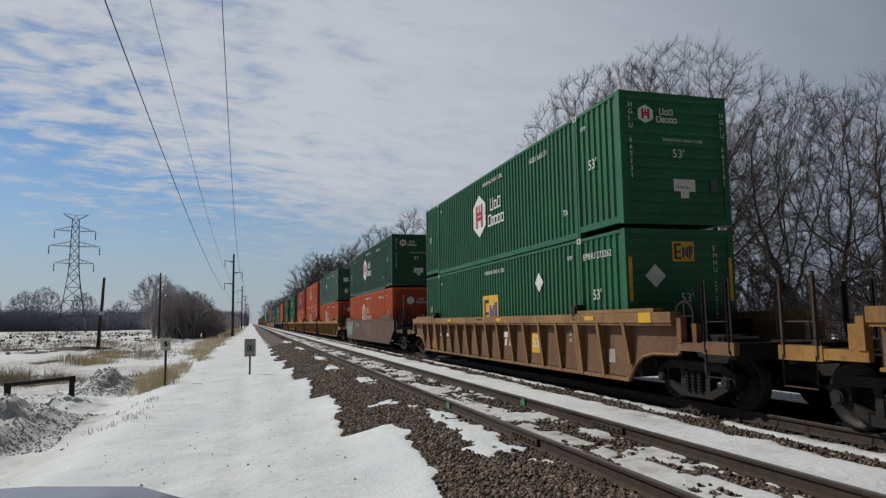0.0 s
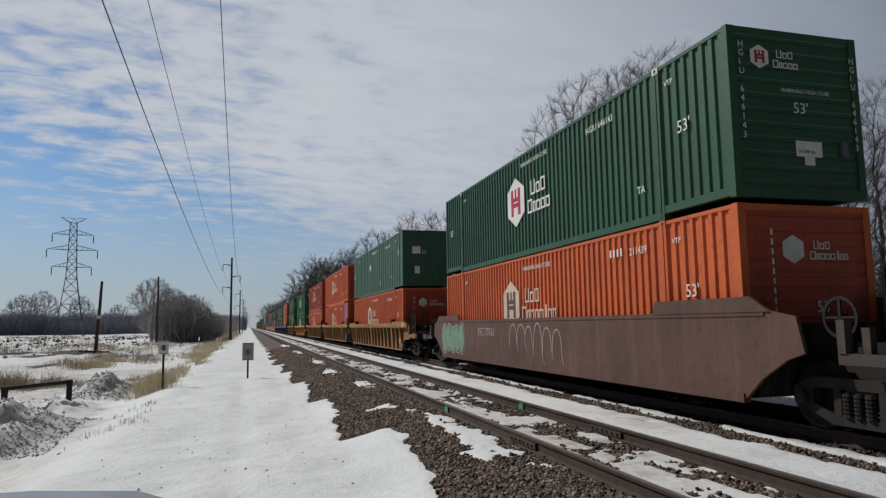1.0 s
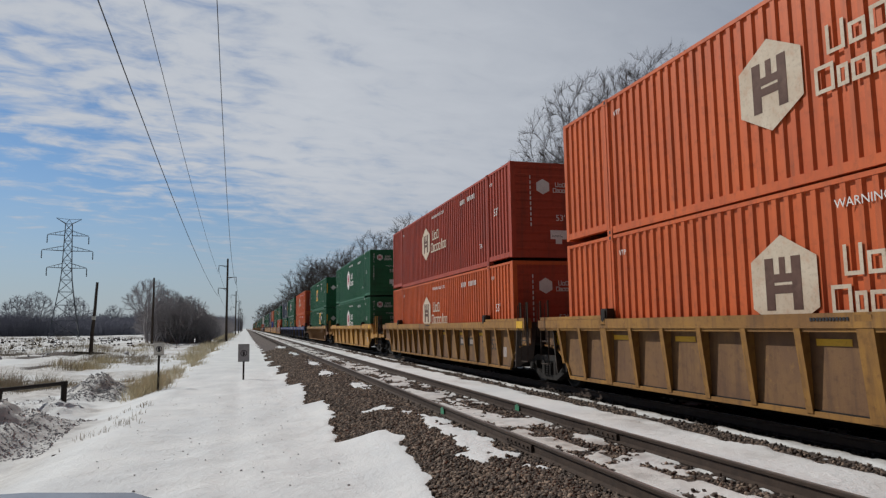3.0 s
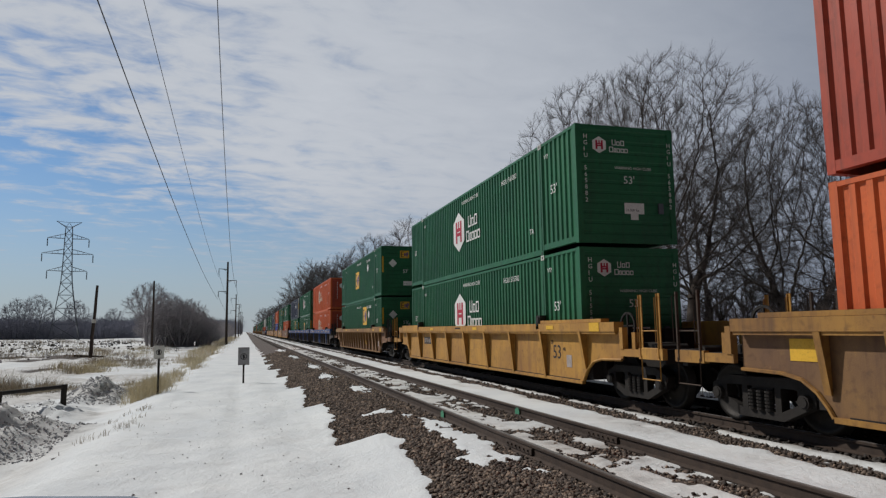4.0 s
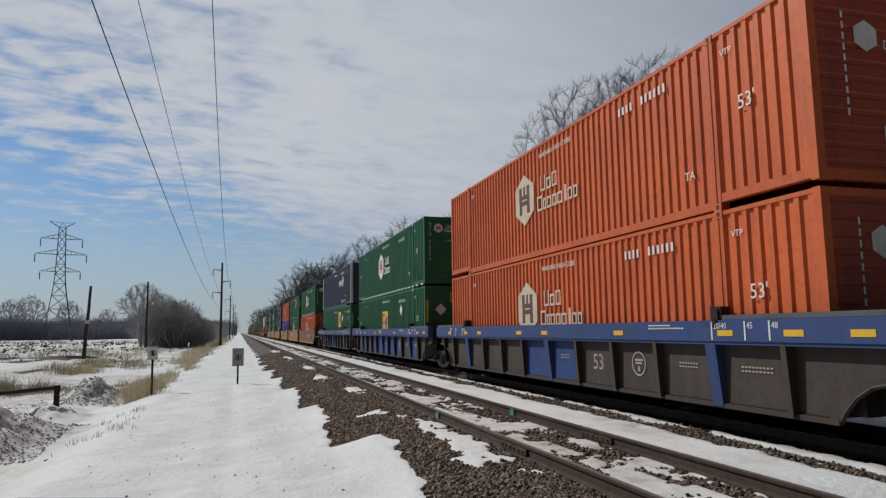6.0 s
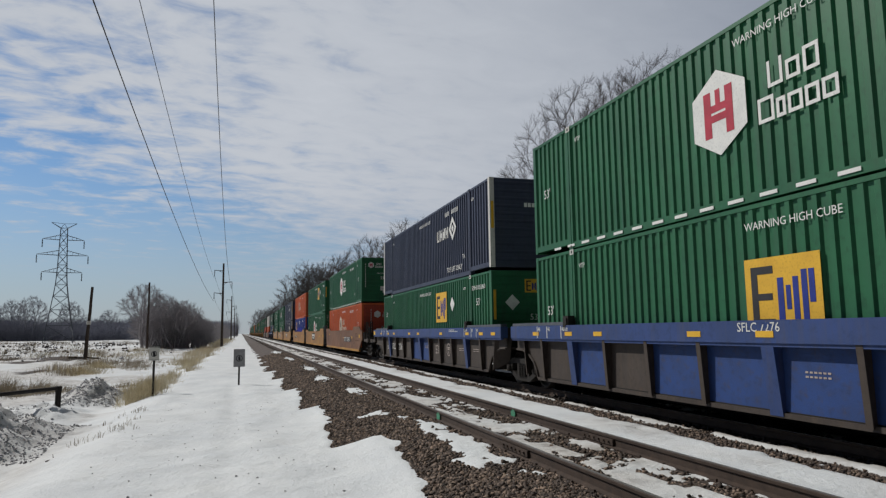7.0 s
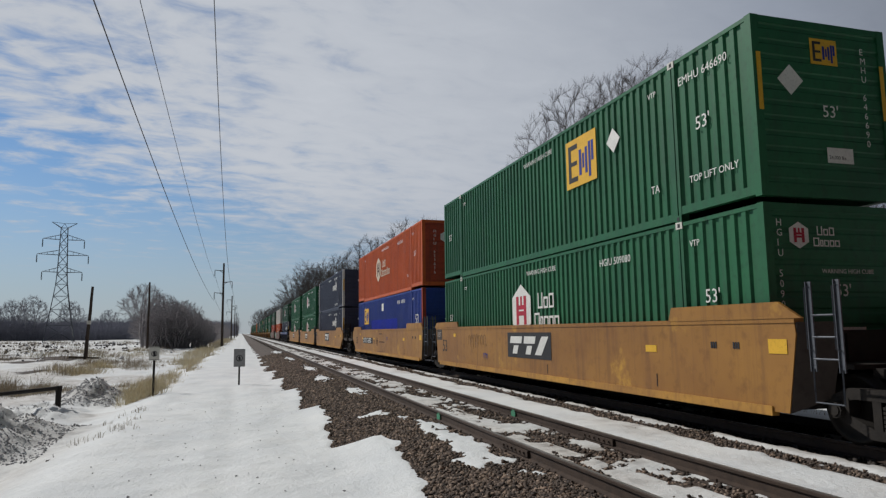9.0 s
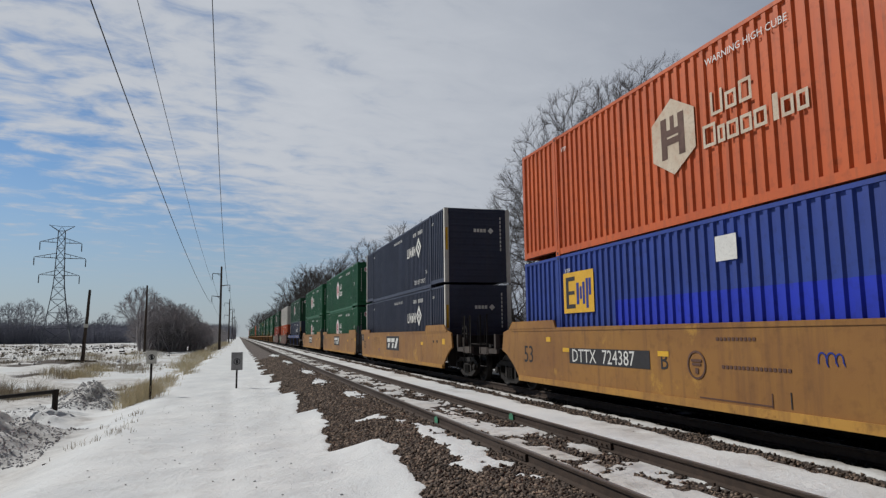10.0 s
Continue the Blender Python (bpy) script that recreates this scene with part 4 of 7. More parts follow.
        ftext("53'", 0.26, 1.22 if hub else 1.40, 1.52 if hub else 1.18)
        p = part("placard", cached("wt", lambda: plate("placard", [rect(0, 0, 0.52, 0.26), rect(0.16, -0.14, 0.36, 0.0)], M["mark"])), front, "white weight placard", on_front(1.22, e, 0.80 if hub else 0.64))
        part("lettering", letters("24,000 lbs", 0.085, M["mark_dark"]), p, "", Matrix.Translation((0.035, 0.06, 0.004)))
        if hub:
            part("document_box", cached(("doc", colour), lambda: Shape().box(0, 0.13, -0.02, 0.02, 0, 0.25).mesh("document_box", M["galvanised"])), front, "small grey document box", Matrix.Translation((2.12, 0.0, 0.82)))
        col = cached(("vert", hub), lambda: plate("lettering_bar", [rect(0, -k * 0.155, 0.036, -k * 0.155 + 0.10) for k in range(10)], M[w]))
        if hub and number:
            stacked(0.20, 2.55)
        elif code:
            stacked(0.50, 2.35, 0.175)
        else:
            part("lettering_bar", col, front, "", on_front(0.24 if hub else 0.60, e - (0.016 if hub else 0), 2.40))
        if hub and number:
            stacked(2.42, 2.45)
        elif hub:
            part("lettering_bar", col, front, "", on_front(2.42, e - 0.016, 2.45))
    elif kind == "emp":
        yellow_logo(front, on_front(1.10, e, 2.22), 0.52)
        diamond(front, on_front(0.68, e, 1.92), 0.24)
        ftext("53'", 0.27, 1.25, 1.38)
        p = part("placard", cached("wt2", lambda: plate("placard", [rect(0, 0, 0.5, 0.24)], M["mark"])), front, "white weight placard", on_front(1.28, e, 0.66))
        part("lettering", letters("24,000 lbs", 0.08, M["mark_dark"]), p, "", Matrix.Translation((0.03, 0.06, 0.004)))
        if number:
            stacked(2.06, 2.45)
        else:
            part("lettering_bar", cached("vert2", lambda: plate("lettering_bar", [rect(0, -k * 0.155, 0.036, -k * 0.155 + 0.10) for k in range(11)], M[w])), front, "", on_front(2.1, e, 2.45))
        cs = cached("caution2", lambda: plate("caution_strip", [rect(0, 0, 0.08, 0.9)], M["mark_yellow"]))
        for x in (0.06, WID - 0.15):
            part("caution_strip", cs, front, "yellow caution strip", on_front(x, -0.004, 1.4))
    elif kind == "umax":
        fbar(4, 0.10, 0.13, 0.03, 1.15, 2.0)
        diamond(front, on_front(1.83, e, 2.06), 0.12)
        part("lettering_bar", cached("vert3", lambda: plate("lettering_bar", [rect(0, -k * 0.15, 0.05, -k * 0.15 + 0.1) for k in range(9)], M[w])), front, "", on_front(2.2, e, 2.5))
    elif kind == "plain_green":
        part("placard", cached("pg", lambda: plate("placard", [rect(0, 0, 0.42, 0.36)], M["mark"])), front, "white placard", on_front(0.5, e - 0.006, 1.72))
        part("placard", cached("pg2", lambda: plate("placard", [rect(0, 0, 0.25, 0.38)], M["mark"])), front, "white placard", on_front(0.62, e - 0.006, 0.72))
        ftext("53", 0.24, 0.98, 1.72)
    elif kind == "blue":
        ftext("53", 0.52, 0.95, 1.55)
        part("placard", cached("pb", lambda: plate("placard", [rect(0, 0, 0.5, 0.3)], M["mark"])), front, "white placard", on_front(1.0, e, 1.15))
    return ob


# ---- well cars ----
def truck_meshes():
    b = Shape().box(-1.05, 1.05, -0.22, 0.22, 0.40, 0.66).box(-0.25, 0.25, -0.25, 0.25, 0.66, 0.86)
    bolster = b.mesh("truck", M["black_steel"])
    s = Shape()
    s.prism_x([(-1.08, 0.60), (-0.72, 0.75), (0.72, 0.75), (1.08, 0.60), (1.08, 0.50), (0.66, 0.61), (-0.66, 0.61), (-1.08, 0.50)], -0.08, 0.08)
    s.prism_x([(-1.02, 0.40), (-0.44, 0.14), (0.44, 0.14), (1.02, 0.40), (1.02, 0.52), (0.38, 0.26), (-0.38, 0.26), (-1.02, 0.52)], -0.08, 0.08)
    for c in (-0.34, 0.34):
        s.box(-0.075, 0.075, c - 0.06, c + 0.06, 0.2, 0.66)
    for c in (-0.89, 0.89):
        s.box(-0.09, 0.09, c - 0.16, c + 0.16, 0.38, 0.62)
        s.tube((-0.16, c, 0.46), (0.05, c, 0.46), 0.105, sides=10)
        s.tube((-0.175, c, 0.46), (-0.15, c, 0.46), 0.075, sides=10)
    frame_me = s.mesh("side_frame", M["truck_steel"])
    s = Shape()
    for c in (-0.17, 0.0, 0.17):
        for k in range(6):
            s.tube((-0.04, c, 0.265 + k * 0.052), (-0.04, c, 0.265 + k * 0.052 + 0.032), 0.078, sides=10)
            s.tube((-0.04, c, 0.265 + k * 0.052 + 0.03), (-0.04, c, 0.265 + (k + 1) * 0.052), 0.05, sides=8)
    spring = s.mesh("spring_nest", M["truck_steel"])
    s = Shape()
    prof = [(-0.070, 0.10), (-0.070, 0.17), (-0.030, 0.20), (-0.030, 0.37), (-0.065, 0.40), (-0.065, 0.458), (0.045, 0.462), (0.055, 0.49), (0.080, 0.49), (0.080, 0.40), (0.010, 0.36), (0.010, 0.20), (0.075, 0.17), (0.075, 0.10)]
    for side in (1, -1):
        s.lathe_x([(side * (-0.7525 + (x if side > 0 else x)), r) for x, r in prof], 32)
    s.tube((-0.80, 0, 0), (0.80, 0, 0), 0.085, sides=12)
    wheel = s.mesh("wheelset", M["wheel_steel"], True)
    return bolster, frame_me, spring, wheel


TRUCK = truck_meshes()
WHEELSETS = []


def truck(car, y):
    bolster, frame_me, spring, wheel = TRUCK
    t = part("truck", bolster, car, "grimy cast steel railway truck", Matrix.Translation((0, y, 0)))
    for x in (-1.0, 1.0):
        part("side_frame", frame_me, t, "", Matrix.Translation((x, 0, 0)))
        part("spring_nest", spring, t, "coil spring nest", Matrix.Translation((x * 1.02, 0, 0)))
    for c in (-0.89, 0.89):
        WHEELSETS.append((part("wheelset", wheel, t, "worn steel wheels on an axle", Matrix.Translation((0, c, 0.462))), c))
    return t


def end_gear(colour, kind, far):
    """Platform, bulkhead, sill and coupler (or joint) beyond the container's end; kept as separate meshes."""
    def mirror(s):
        if far:
            s.v = [(x, LEN - y, z) for x, y, z in s.v]
        return s
    out = []
    s = Shape().box(-1.30, 1.30, -0.42, -0.22, 0.42, 1.48).box(-0.42, 0.42, -3.05 if kind == "coupler" else -1.6, -0.42, 0.52, 0.98)
    for x in (-1.0, -0.5, 0.5, 1.0):
        s.box(x - 0.05, x + 0.05, -0.56, -0.42, 0.46, 1.44)
    out.append(("bulkhead", mirror(s).mesh("bulkhead", M["black_steel"]), "dark end bulkhead and centre sill"))
    if kind == "coupler":
        s = Shape().box(-1.36, 1.36, -3.20, -3.06, 0.86, 1.12).box(-1.36, -0.5, -3.06, -1.82, 1.06, 1.10).box(0.5, 1.36, -3.06, -1.82, 1.06, 1.10)
        out.append(("end_platform", mirror(s).mesh("end_platform", M["black_steel"]), "dark steel end platform"))
        for x in (-1.41, 1.41):
            s = Shape().box(x - 0.05, x + 0.05, -3.26, -2.5, 0.93, 1.13).box(x - 0.04, x + 0.04, -2.5, -1.82, 0.96, 1.10).box(x - 0.06, x + 0.06, -1.96, -1.84, 1.10, 1.52).box(x - 0.12 * (1 if x > 0 else -1) - 0.05, x - 0.12 * (1 if x > 0 else -1) + 0.05, -2.2, -2.08, 1.08, 1.42)
            out.append(("side_step", mirror(s).mesh("side_step", M[colour if colour in ("car_fresh", "car_yellow", "car_brown") else "patch_grey"]), "painted side step"))
        s = Shape().box(-0.10, 0.10, -3.55, -3.0, 0.68, 0.86).box(-0.17, 0.17, -3.78, -3.5, 0.62, 0.92).box(0.05, 0.2, -3.9, -3.7, 0.64, 0.9)
        s.tube((-0.3, -3.05, 0.75), (-0.2, -3.72, 0.42), 0.03).tube((-0.2, -3.72, 0.42), (0, -3.86, 0.5), 0.03)
        out.append(("coupler", mirror(s).mesh("coupler", M["black_steel"]), "knuckle coupler with air hose"))
        s = Shape().lathe_x([(0.0, 0.24), (0.0, 0.28), (0.035, 0.28), (0.035, 0.24)], 18, -1.55, 1.55).box(0.0, 0.03, -1.57, -1.53, 1.3, 1.8).box(0.0, 0.03, -1.8, -1.3, 1.535, 1.565).box(0.03, 0.10, -1.6, -1.5, 1.04, 1.6)
        s.v = [(x - 1.1, y, z) for x, y, z in s.v]
        out.append(("brake_wheel", mirror(s).mesh("brake_wheel", M["black_steel"]), "brake wheel on its stand"))
        s = Shape().box(-1.0, -0.55, -2.5, -1.7, 1.05, 1.22).tube((-1.3, -2.75, 1.12), (-0.6, -2.75, 1.12), 0.09, sides=10)
        out.append(("brake_gear", mirror(s).mesh("brake_gear", M["truck_steel"]), "brake cylinder and levers"))
        lad = (-3.18, -2.60)
    else:
        s = Shape().box(-0.34, 0.34, -1.9, -1.5, 0.60, 0.95).box(-1.0, 1.0, -1.05, -0.42, 0.98, 1.04).box(-0.7, 0.7, -1.72, -1.05, 0.86, 0.99)
        out.append(("end_platform", mirror(s).mesh("end_platform", M["black_steel"]), "dark joint platform"))
        for x in (-1, 1):
            s = Shape()
            s.add([(x * 1.46, -0.64, 1.60), (x * 1.46, -0.44, 0.38), (x * 1.06, -0.76, 0.60), (x * 1.02, -0.96, 1.60), (x * 1.46, -0.60, 1.60), (x * 1.46, -0.40, 0.38), (x * 1.06, -0.72, 0.60), (x * 1.02, -0.92, 1.60)], [(0, 1, 2, 3), (4, 7, 6, 5), (0, 4, 5, 1), (1, 5, 6, 2), (2, 6, 7, 3), (3, 7, 4, 0)])
            out.append(("end_plate", mirror(s).mesh("end_plate", M["patch_grey"]), "grey slanted end plate"))
        lad = (-1.30, -0.86)
    # ladder stiles with steps, one on each side
    paint = M["rail_rust" if colour == "car_yellow" else colour if colour == "car_fresh" and kind == "coupler" else ("galvanised" if colour in ("car_tan", "car_rust") and kind == "joint" else "black_steel")]
    for x in (-1.44, 1.44) if not (colour == "car_blue" and kind == "joint") else ():
        for yy in lad:
            s = Shape().add([(x + a, yy + b, z) for z in (0.96, 2.12) for a, b in ((0.010, -0.035), (0.010, 0.035), (-0.035, 0.035), (-0.035, 0.025), (-0.010, 0.025), (-0.010, -0.035))], [(0, 1, 2, 3, 4, 5), (11, 10, 9, 8, 7, 6)] + [(i, i + 6, (i + 1) % 6 + 6, (i + 1) % 6) for i in range(6)])
            out.append(("ladder_stile", mirror(s).mesh("ladder_stile", paint), "upright ladder stile"))
            s = Shape().path([(x, yy, 2.06), (x - 0.09, yy, 2.04), (x - 0.09, yy, 1.25), (x, yy, 1.23)], 0.011)
            out.append(("grab_iron", mirror(s).mesh("grab_iron", paint), "thin grab iron"))
        s = Shape().path([(x - 0.02, lad[0], 1.0), (x - 0.02, lad[0], 0.57), (x - 0.02, lad[1], 0.57), (x - 0.02, lad[1], 1.0)], 0.015)
        out.append(("step_loop", mirror(s).mesh("step_loop", paint), "bent bar step"))
        if kind == "joint" or colour in ("car_brown", "car_grey", "car_fresh", "car_yellow"):
            for zz in (1.12, 1.40, 1.68) if kind == "joint" else (1.13, 1.45):
                out.append(("rung", mirror(Shape().tube((x, lad[0], zz), (x, lad[1], zz), 0.014)).mesh("rung", paint), "ladder rung"))
    return out


def ribbed_body(colour, near, far):
    """Sides with deep slanting ribs under an overhanging chord."""
    out = []
    trim = {"car_brown": "trim_brown", "car_blue": "blue_chord"}.get(colour, colour)
    under = 1.31 if colour == "car_blue" else 1.44
    arch = {"coupler": [(-1.74, under), (-1.74, 0.88), (-0.95, 0.86), (-0.60, 0.79), (-0.36, 0.64), (-0.20, 0.46), (-0.12, 0.34)],
            "joint": [(-1.25, under), (-1.25, 1.02), (-0.80, 1.00), (-0.45, 0.90), (-0.15, 0.72), (0.02, 0.52), (0.10, 0.34)]}
    a, b = arch[near], [(LEN - y, z) for y, z in arch[far]]
    for sgn in (-1, 1):
        lo, hi = (lambda p, q: (min(sgn * p, sgn * q), max(sgn * p, sgn * q)))(1.53, 1.315)
        s = Shape().box(lo, hi, a[0][0] - 0.02, b[0][0] + 0.02, under, 1.63)
        s.box(min(sgn * 1.505, sgn * 1.44), max(sgn * 1.505, sgn * 1.44), a[0][0], b[0][0], under - 0.05, under)
        out.append(("top_chord", s.mesh("top_chord", M[trim]), "tan top chord" if colour == "car_brown" else ""))
        s = Shape().prism_x(a + b[::-1], sgn * 1.345, sgn * 1.318)
        out.append(("side_sheet", s.mesh("side_sheet", M[{"car_yellow": "sheet_yellow", "car_blue": "patch_grey"}.get(colour, colour)]), ""))
        s = Shape().box(min(sgn * 1.40, sgn * 1.32), max(sgn * 1.40, sgn * 1.32), a[-1][0] + 0.02, b[-1][0] - 0.02, 0.29, 0.36)
        for line in (a, b):         # flange along the wheel arch
            for i in range(1, len(a) - 1):
                s.tube((sgn * 1.37, *line[i]), (sgn * 1.37, *line[i + 1]), 0.03, sides=5)
        out.append(("lower_sill", s.mesh("lower_sill", M["patch_grey" if colour == "car_blue" else trim]), ""))
    top = under - 0.003
    rib = Shape().prism_y([(-1.34, 0.33), (-1.44, 0.33), (-1.50, top), (-1.34, top)], -0.022, 0.022).prism_y([(-1.44, 0.33), (-1.452, 0.33), (-1.512, top), (-1.50, top)], -0.05, 0.05).mesh("rib", M["patch_grey"]) if colour == "car_blue" else Shape().prism_y([(-1.34, 0.33), (-1.40, 0.33), (-1.525, top), (-1.34, top)], -0.018, 0.018).prism_y([(-1.395, 0.33), (-1.412, 0.33), (-1.537, top), (-1.52, top)], -0.055, 0.055).mesh("rib", M[trim])
    wide = Shape().prism_y([(-1.34, 0.31), (-1.41, 0.31), (-1.538, 1.60), (-1.34, 1.60)], -0.12, 0.12).mesh("post", M[trim])
    guide = Shape().box(-1.50, -1.31, -1.2, 1.80, 1.634, 1.705).mesh("container_guide", M["galvanised" if colour == "car_blue" else trim])
    lump = Shape().box(-1.50, -1.33, 1.82, 2.06, 1.632, 1.84).box(-1.53, -1.44, 1.86, 2.02, 1.50, 1.80).tube((-1.54, 1.94, 1.62), (-1.42, 1.94, 1.62), 0.05, sides=8).mesh("guide_latch", M["black_steel"])
    return out, rib, wide, guide, lump


def turned(me, m):
    c = me.copy()
    c.transform(m)
    c.flip_normals()
    return c


def cut_low(me, rise):
    """The same rib with its foot raised to clear the wheel arch."""
    c = me.copy()
    for q in c.vertices:
        if q.co.z < 0.5:
            q.co.z += rise
    return c


def smooth_body(colour, near, far):
    out = []
    for sgn in (-1, 1):
        a = [(-0.72, 1.66), (-1.20, 1.57), (-1.32, 1.08), (-1.0, 0.98), (-0.52, 0.70), (-0.15, 0.38)]
        j = [(-0.60, 1.66), (-0.62, 1.44), (-0.42, 0.38)]
        o = (a if near == "coupler" else j) + [(LEN - y, z) for y, z in reversed(a if far == "coupler" else j)]
        s = Shape().prism_x(o, sgn * 1.475, sgn * 1.42)
        out.append(("side_sheet", s.mesh("side_sheet", M[colour]), ""))
        s = Shape().box(min(sgn * 1.50, sgn * 1.38), max(sgn * 1.50, sgn * 1.38), -0.13, LEN + 0.13, 0.32, 0.45)
        out.append(("lower_sill", s.mesh("lower_sill", M["car_fresh"] if colour in ("car_tan", "car_rust") else M[colour]), "yellow lower sill" if colour in ("car_tan", "car_rust") else ""))
        s = Shape()
        s.prism_x([(-0.75, 1.65), (2.15, 1.65), (2.05, 1.88), (-0.35, 1.88)], sgn * 1.50, sgn * 1.45)
        s.prism_x([(LEN - 2.1, 1.65), (LEN + 0.75, 1.65), (LEN + 0.5, 1.84), (LEN - 2.0, 1.84)], sgn * 1.50, sgn * 1.45)
        s.box(min(sgn * 1.49, sgn * 1.33), max(sgn * 1.49, sgn * 1.33), -0.62, LEN + 0.62, 1.59, 1.665)
        out.append(("top_chord", s.mesh("top_chord", M[colour]), ""))
    return out


def well_car(y, kind, colour, near, far, number="", spec=None):
    spec = spec or {}
    names = {"car_brown": "weathered brown", "car_yellow": "dirty yellow", "car_fresh": "yellow", "car_tan": "rusty tan", "car_rust": "rusty brown", "car_grey": "grey-brown", "car_blue": "dirty blue"}
    car = thing("well_car", "%s steel %s well car carrying stacked containers" % (names[colour], "ribbed" if kind == "rib" else "smooth-sided"), "rail car", "train of well cars", m=Matrix.Translation((LEFT + WID / 2, y, 0)))
    floor = cached("wellfloor", lambda: Shape().box(-1.28, 1.28, 0.02, 1.4, 0.36, FLOOR - 0.004).box(-1.28, 1.28, LEN - 1.4, LEN - 0.02, 0.36, FLOOR - 0.004).box(-1.28, 1.28, 5.5, 6.2, 0.36, FLOOR - 0.01).box(-1.28, 1.28, 10.0, 10.7, 0.36, FLOOR - 0.01).box(-1.36, -1.2, 0.1, LEN - 0.1, 0.30, 0.38).box(1.2, 1.36, 0.1, LEN - 0.1, 0.30, 0.38).mesh("well_floor", M["black_steel"]))
    part("well_floor", floor, car, "dark steel well floor")
    if kind == "rib":
        out, rib, wide, guide, lump = cached(("rib", colour, near, far), lambda: ribbed_body(colour, near, far))
        sheet = None
        for n, me, lab in out:
            o = part(n, me, car, lab)
            sheet = sheet or (o if n == "side_sheet" else None)
        first, step, many, posts = {"car_fresh": (-0.26, 2.08, 9, ()), "car_brown": (-0.15, 1.028, 17, (2, 14)), "car_blue": (0.62, 1.493, 11, (1, 5, 9))}.get(colour, (-0.09, 1.025, 17, (2, 8, 14)))
        for k in range(many):
            yy = first + k * step
            low = 0.0 if 0.05 < yy < LEN - 0.05 else 0.30
            wide_one = k in posts
            key = ("ribcut", colour, near, far, wide_one, low)
            me = (wide if wide_one else rib) if not low else cached(key, lambda: cut_low(rib, low))
            part("post" if wide_one else "rib", me, car, "", Matrix.Translation((0, yy, 0)))
        part("container_guide", guide, car, "raised container guide")
        part("guide_latch", lump, car, "black guide latch")
        back = Matrix.Translation((0, LEN, 0)) @ Matrix.Diagonal((1, -1, 1, 1))
        part("container_guide", cached(("guideback", colour), lambda: turned(guide, back)), car)
        part("guide_latch", cached("latchback", lambda: turned(lump, back)), car)
        xs = -1.350
        panels = lambda k: 0.55 + (k + 1) * 1.075 - 0.12
    else:
        sheet = None
        for n, me, lab in cached(("smooth", colour, near, far), lambda: smooth_body(colour, near, far)):
            o = part(n, me, car, lab)
            sheet = sheet or (o if n == "side_sheet" else None)
        xs = -1.480
        panels = lambda k: 0.4 + (k + 1) * 1.05
    sgn_w = "mark_dark" if colour in ("car_tan", "car_rust", "car_yellow", "car_fresh") else "mark"

    def lift(z):
        return z + (0.17 if z > 1.2 or kind == "smooth" else 0.14)

    def text(s, size, yy, zz, mat=None):
        zz = lift(zz)
        part("lettering", letters(s, size, M[mat or sgn_w]), sheet, "", on_side(xs, yy, zz))

    def panel(yy, zz, w, h, mat, label, name="panel_mark", dx=0.0):
        zz = lift(zz)
        return part(name, cached(("pm", w, h, mat), lambda: plate(name, [rect(0, 0, w, h)], M[mat])), sheet, label, on_side(xs + dx, yy, zz))

    def block(yy, zz, n, w, h, mat, dx=-0.004):
        zz = lift(zz)
        part("lettering_bar", cached(("cb", n, w, h, mat), lambda: plate("lettering_bar", bars(n, w, h, w * 0.45), M[mat])), sheet, "", on_side(xs + dx, yy, zz))

    if kind == "smooth":
        if colour == "car_grey":
            text("FEC 70763", 0.34, 12.05, 1.00, "graffiti")
            at = [(0.30 + 0.52 * k, 0.58 + 0.05 * math.sin(k * 2.1), k + 1) for k in range(5)]
            rim = part("paint_patch", cached("mintedge", lambda: plate("paint_patch", [blob(x, z, 0.42, 0.53, q) for x, z, q in at], M["graffiti"])), sheet, "pale sprayed outline", on_side(xs, 16.2, 0.44))
            for k, (x, z, q) in enumerate(at):
                part("paint_line", cached(("mintline", k), lambda: plate("paint_line", [blob(x, z, 0.37, 0.48, q)], M["mark_dark"])), rim, "dark sprayed line", Matrix.Translation((0, 0, 0.0035 + 0.0024 * k)))
                part("paint_fill", cached(("mintfill", k), lambda: plate("paint_fill", [blob(x, z, 0.345, 0.455, q)], M["mint"])), rim, "mint green sprayed letter", Matrix.Translation((0, 0, 0.0047 + 0.0024 * k)))
            part("sprayed_scrawl", cached("tag", lambda: tag_mesh(1.0, 6)), sheet, "pale sprayed looping scrawl", on_side(xs - 0.002, 9.3, 0.55))
        else:
            if number:
                y0 = 6.25 if spec.get("large") else 13.42
                panel(y0, 0.70, 3.1, 0.33, "mark_dark", "dark number panel", dx=0.0)
                part("lettering", letters("DTTX", 0.40, M["mark"]), sheet, "", on_side(xs - 0.005, y0 - 0.12, 0.905))
                part("lettering", letters(number, 0.40, M["mark"]), sheet, "", on_side(xs - 0.005, y0 - 1.42, 0.905))
                part("sprayed_scrawl", cached("tagblue", lambda: tag_mesh(0.24, 3, "mark_blue")), sheet, "dark blue sprayed scrawl", on_side(xs - 0.002, 6.6, 1.02))
                text("B", 0.44, y0 - 3.40, 0.72)
                for yy in (y0 + 0.32, y0 - 3.35):
                    panel(yy, 0.94, 0.32, 0.09, "mark_yellow", "yellow reflector", "reflector")
                part("round_mark", cached("ringrust", lambda: round_mark("car_grey")), sheet, "worn brown ring mark", on_side(xs - 0.004, y0 - 4.4, 1.0))
                for n, yy, zz in ((16, y0 - 5.0, 0.80), (10, y0 - 4.9, 1.22)):
                    block(yy, zz, n, 0.06, 0.05, "car_grey", 0.0)
                panel(8.98, 0.315, 1.55, 0.02, "car_grey", "welded seam", "seam")
                panel(7.44, 0.30, 0.02, 0.2, "car_grey", "welded seam", "seam")
            else:
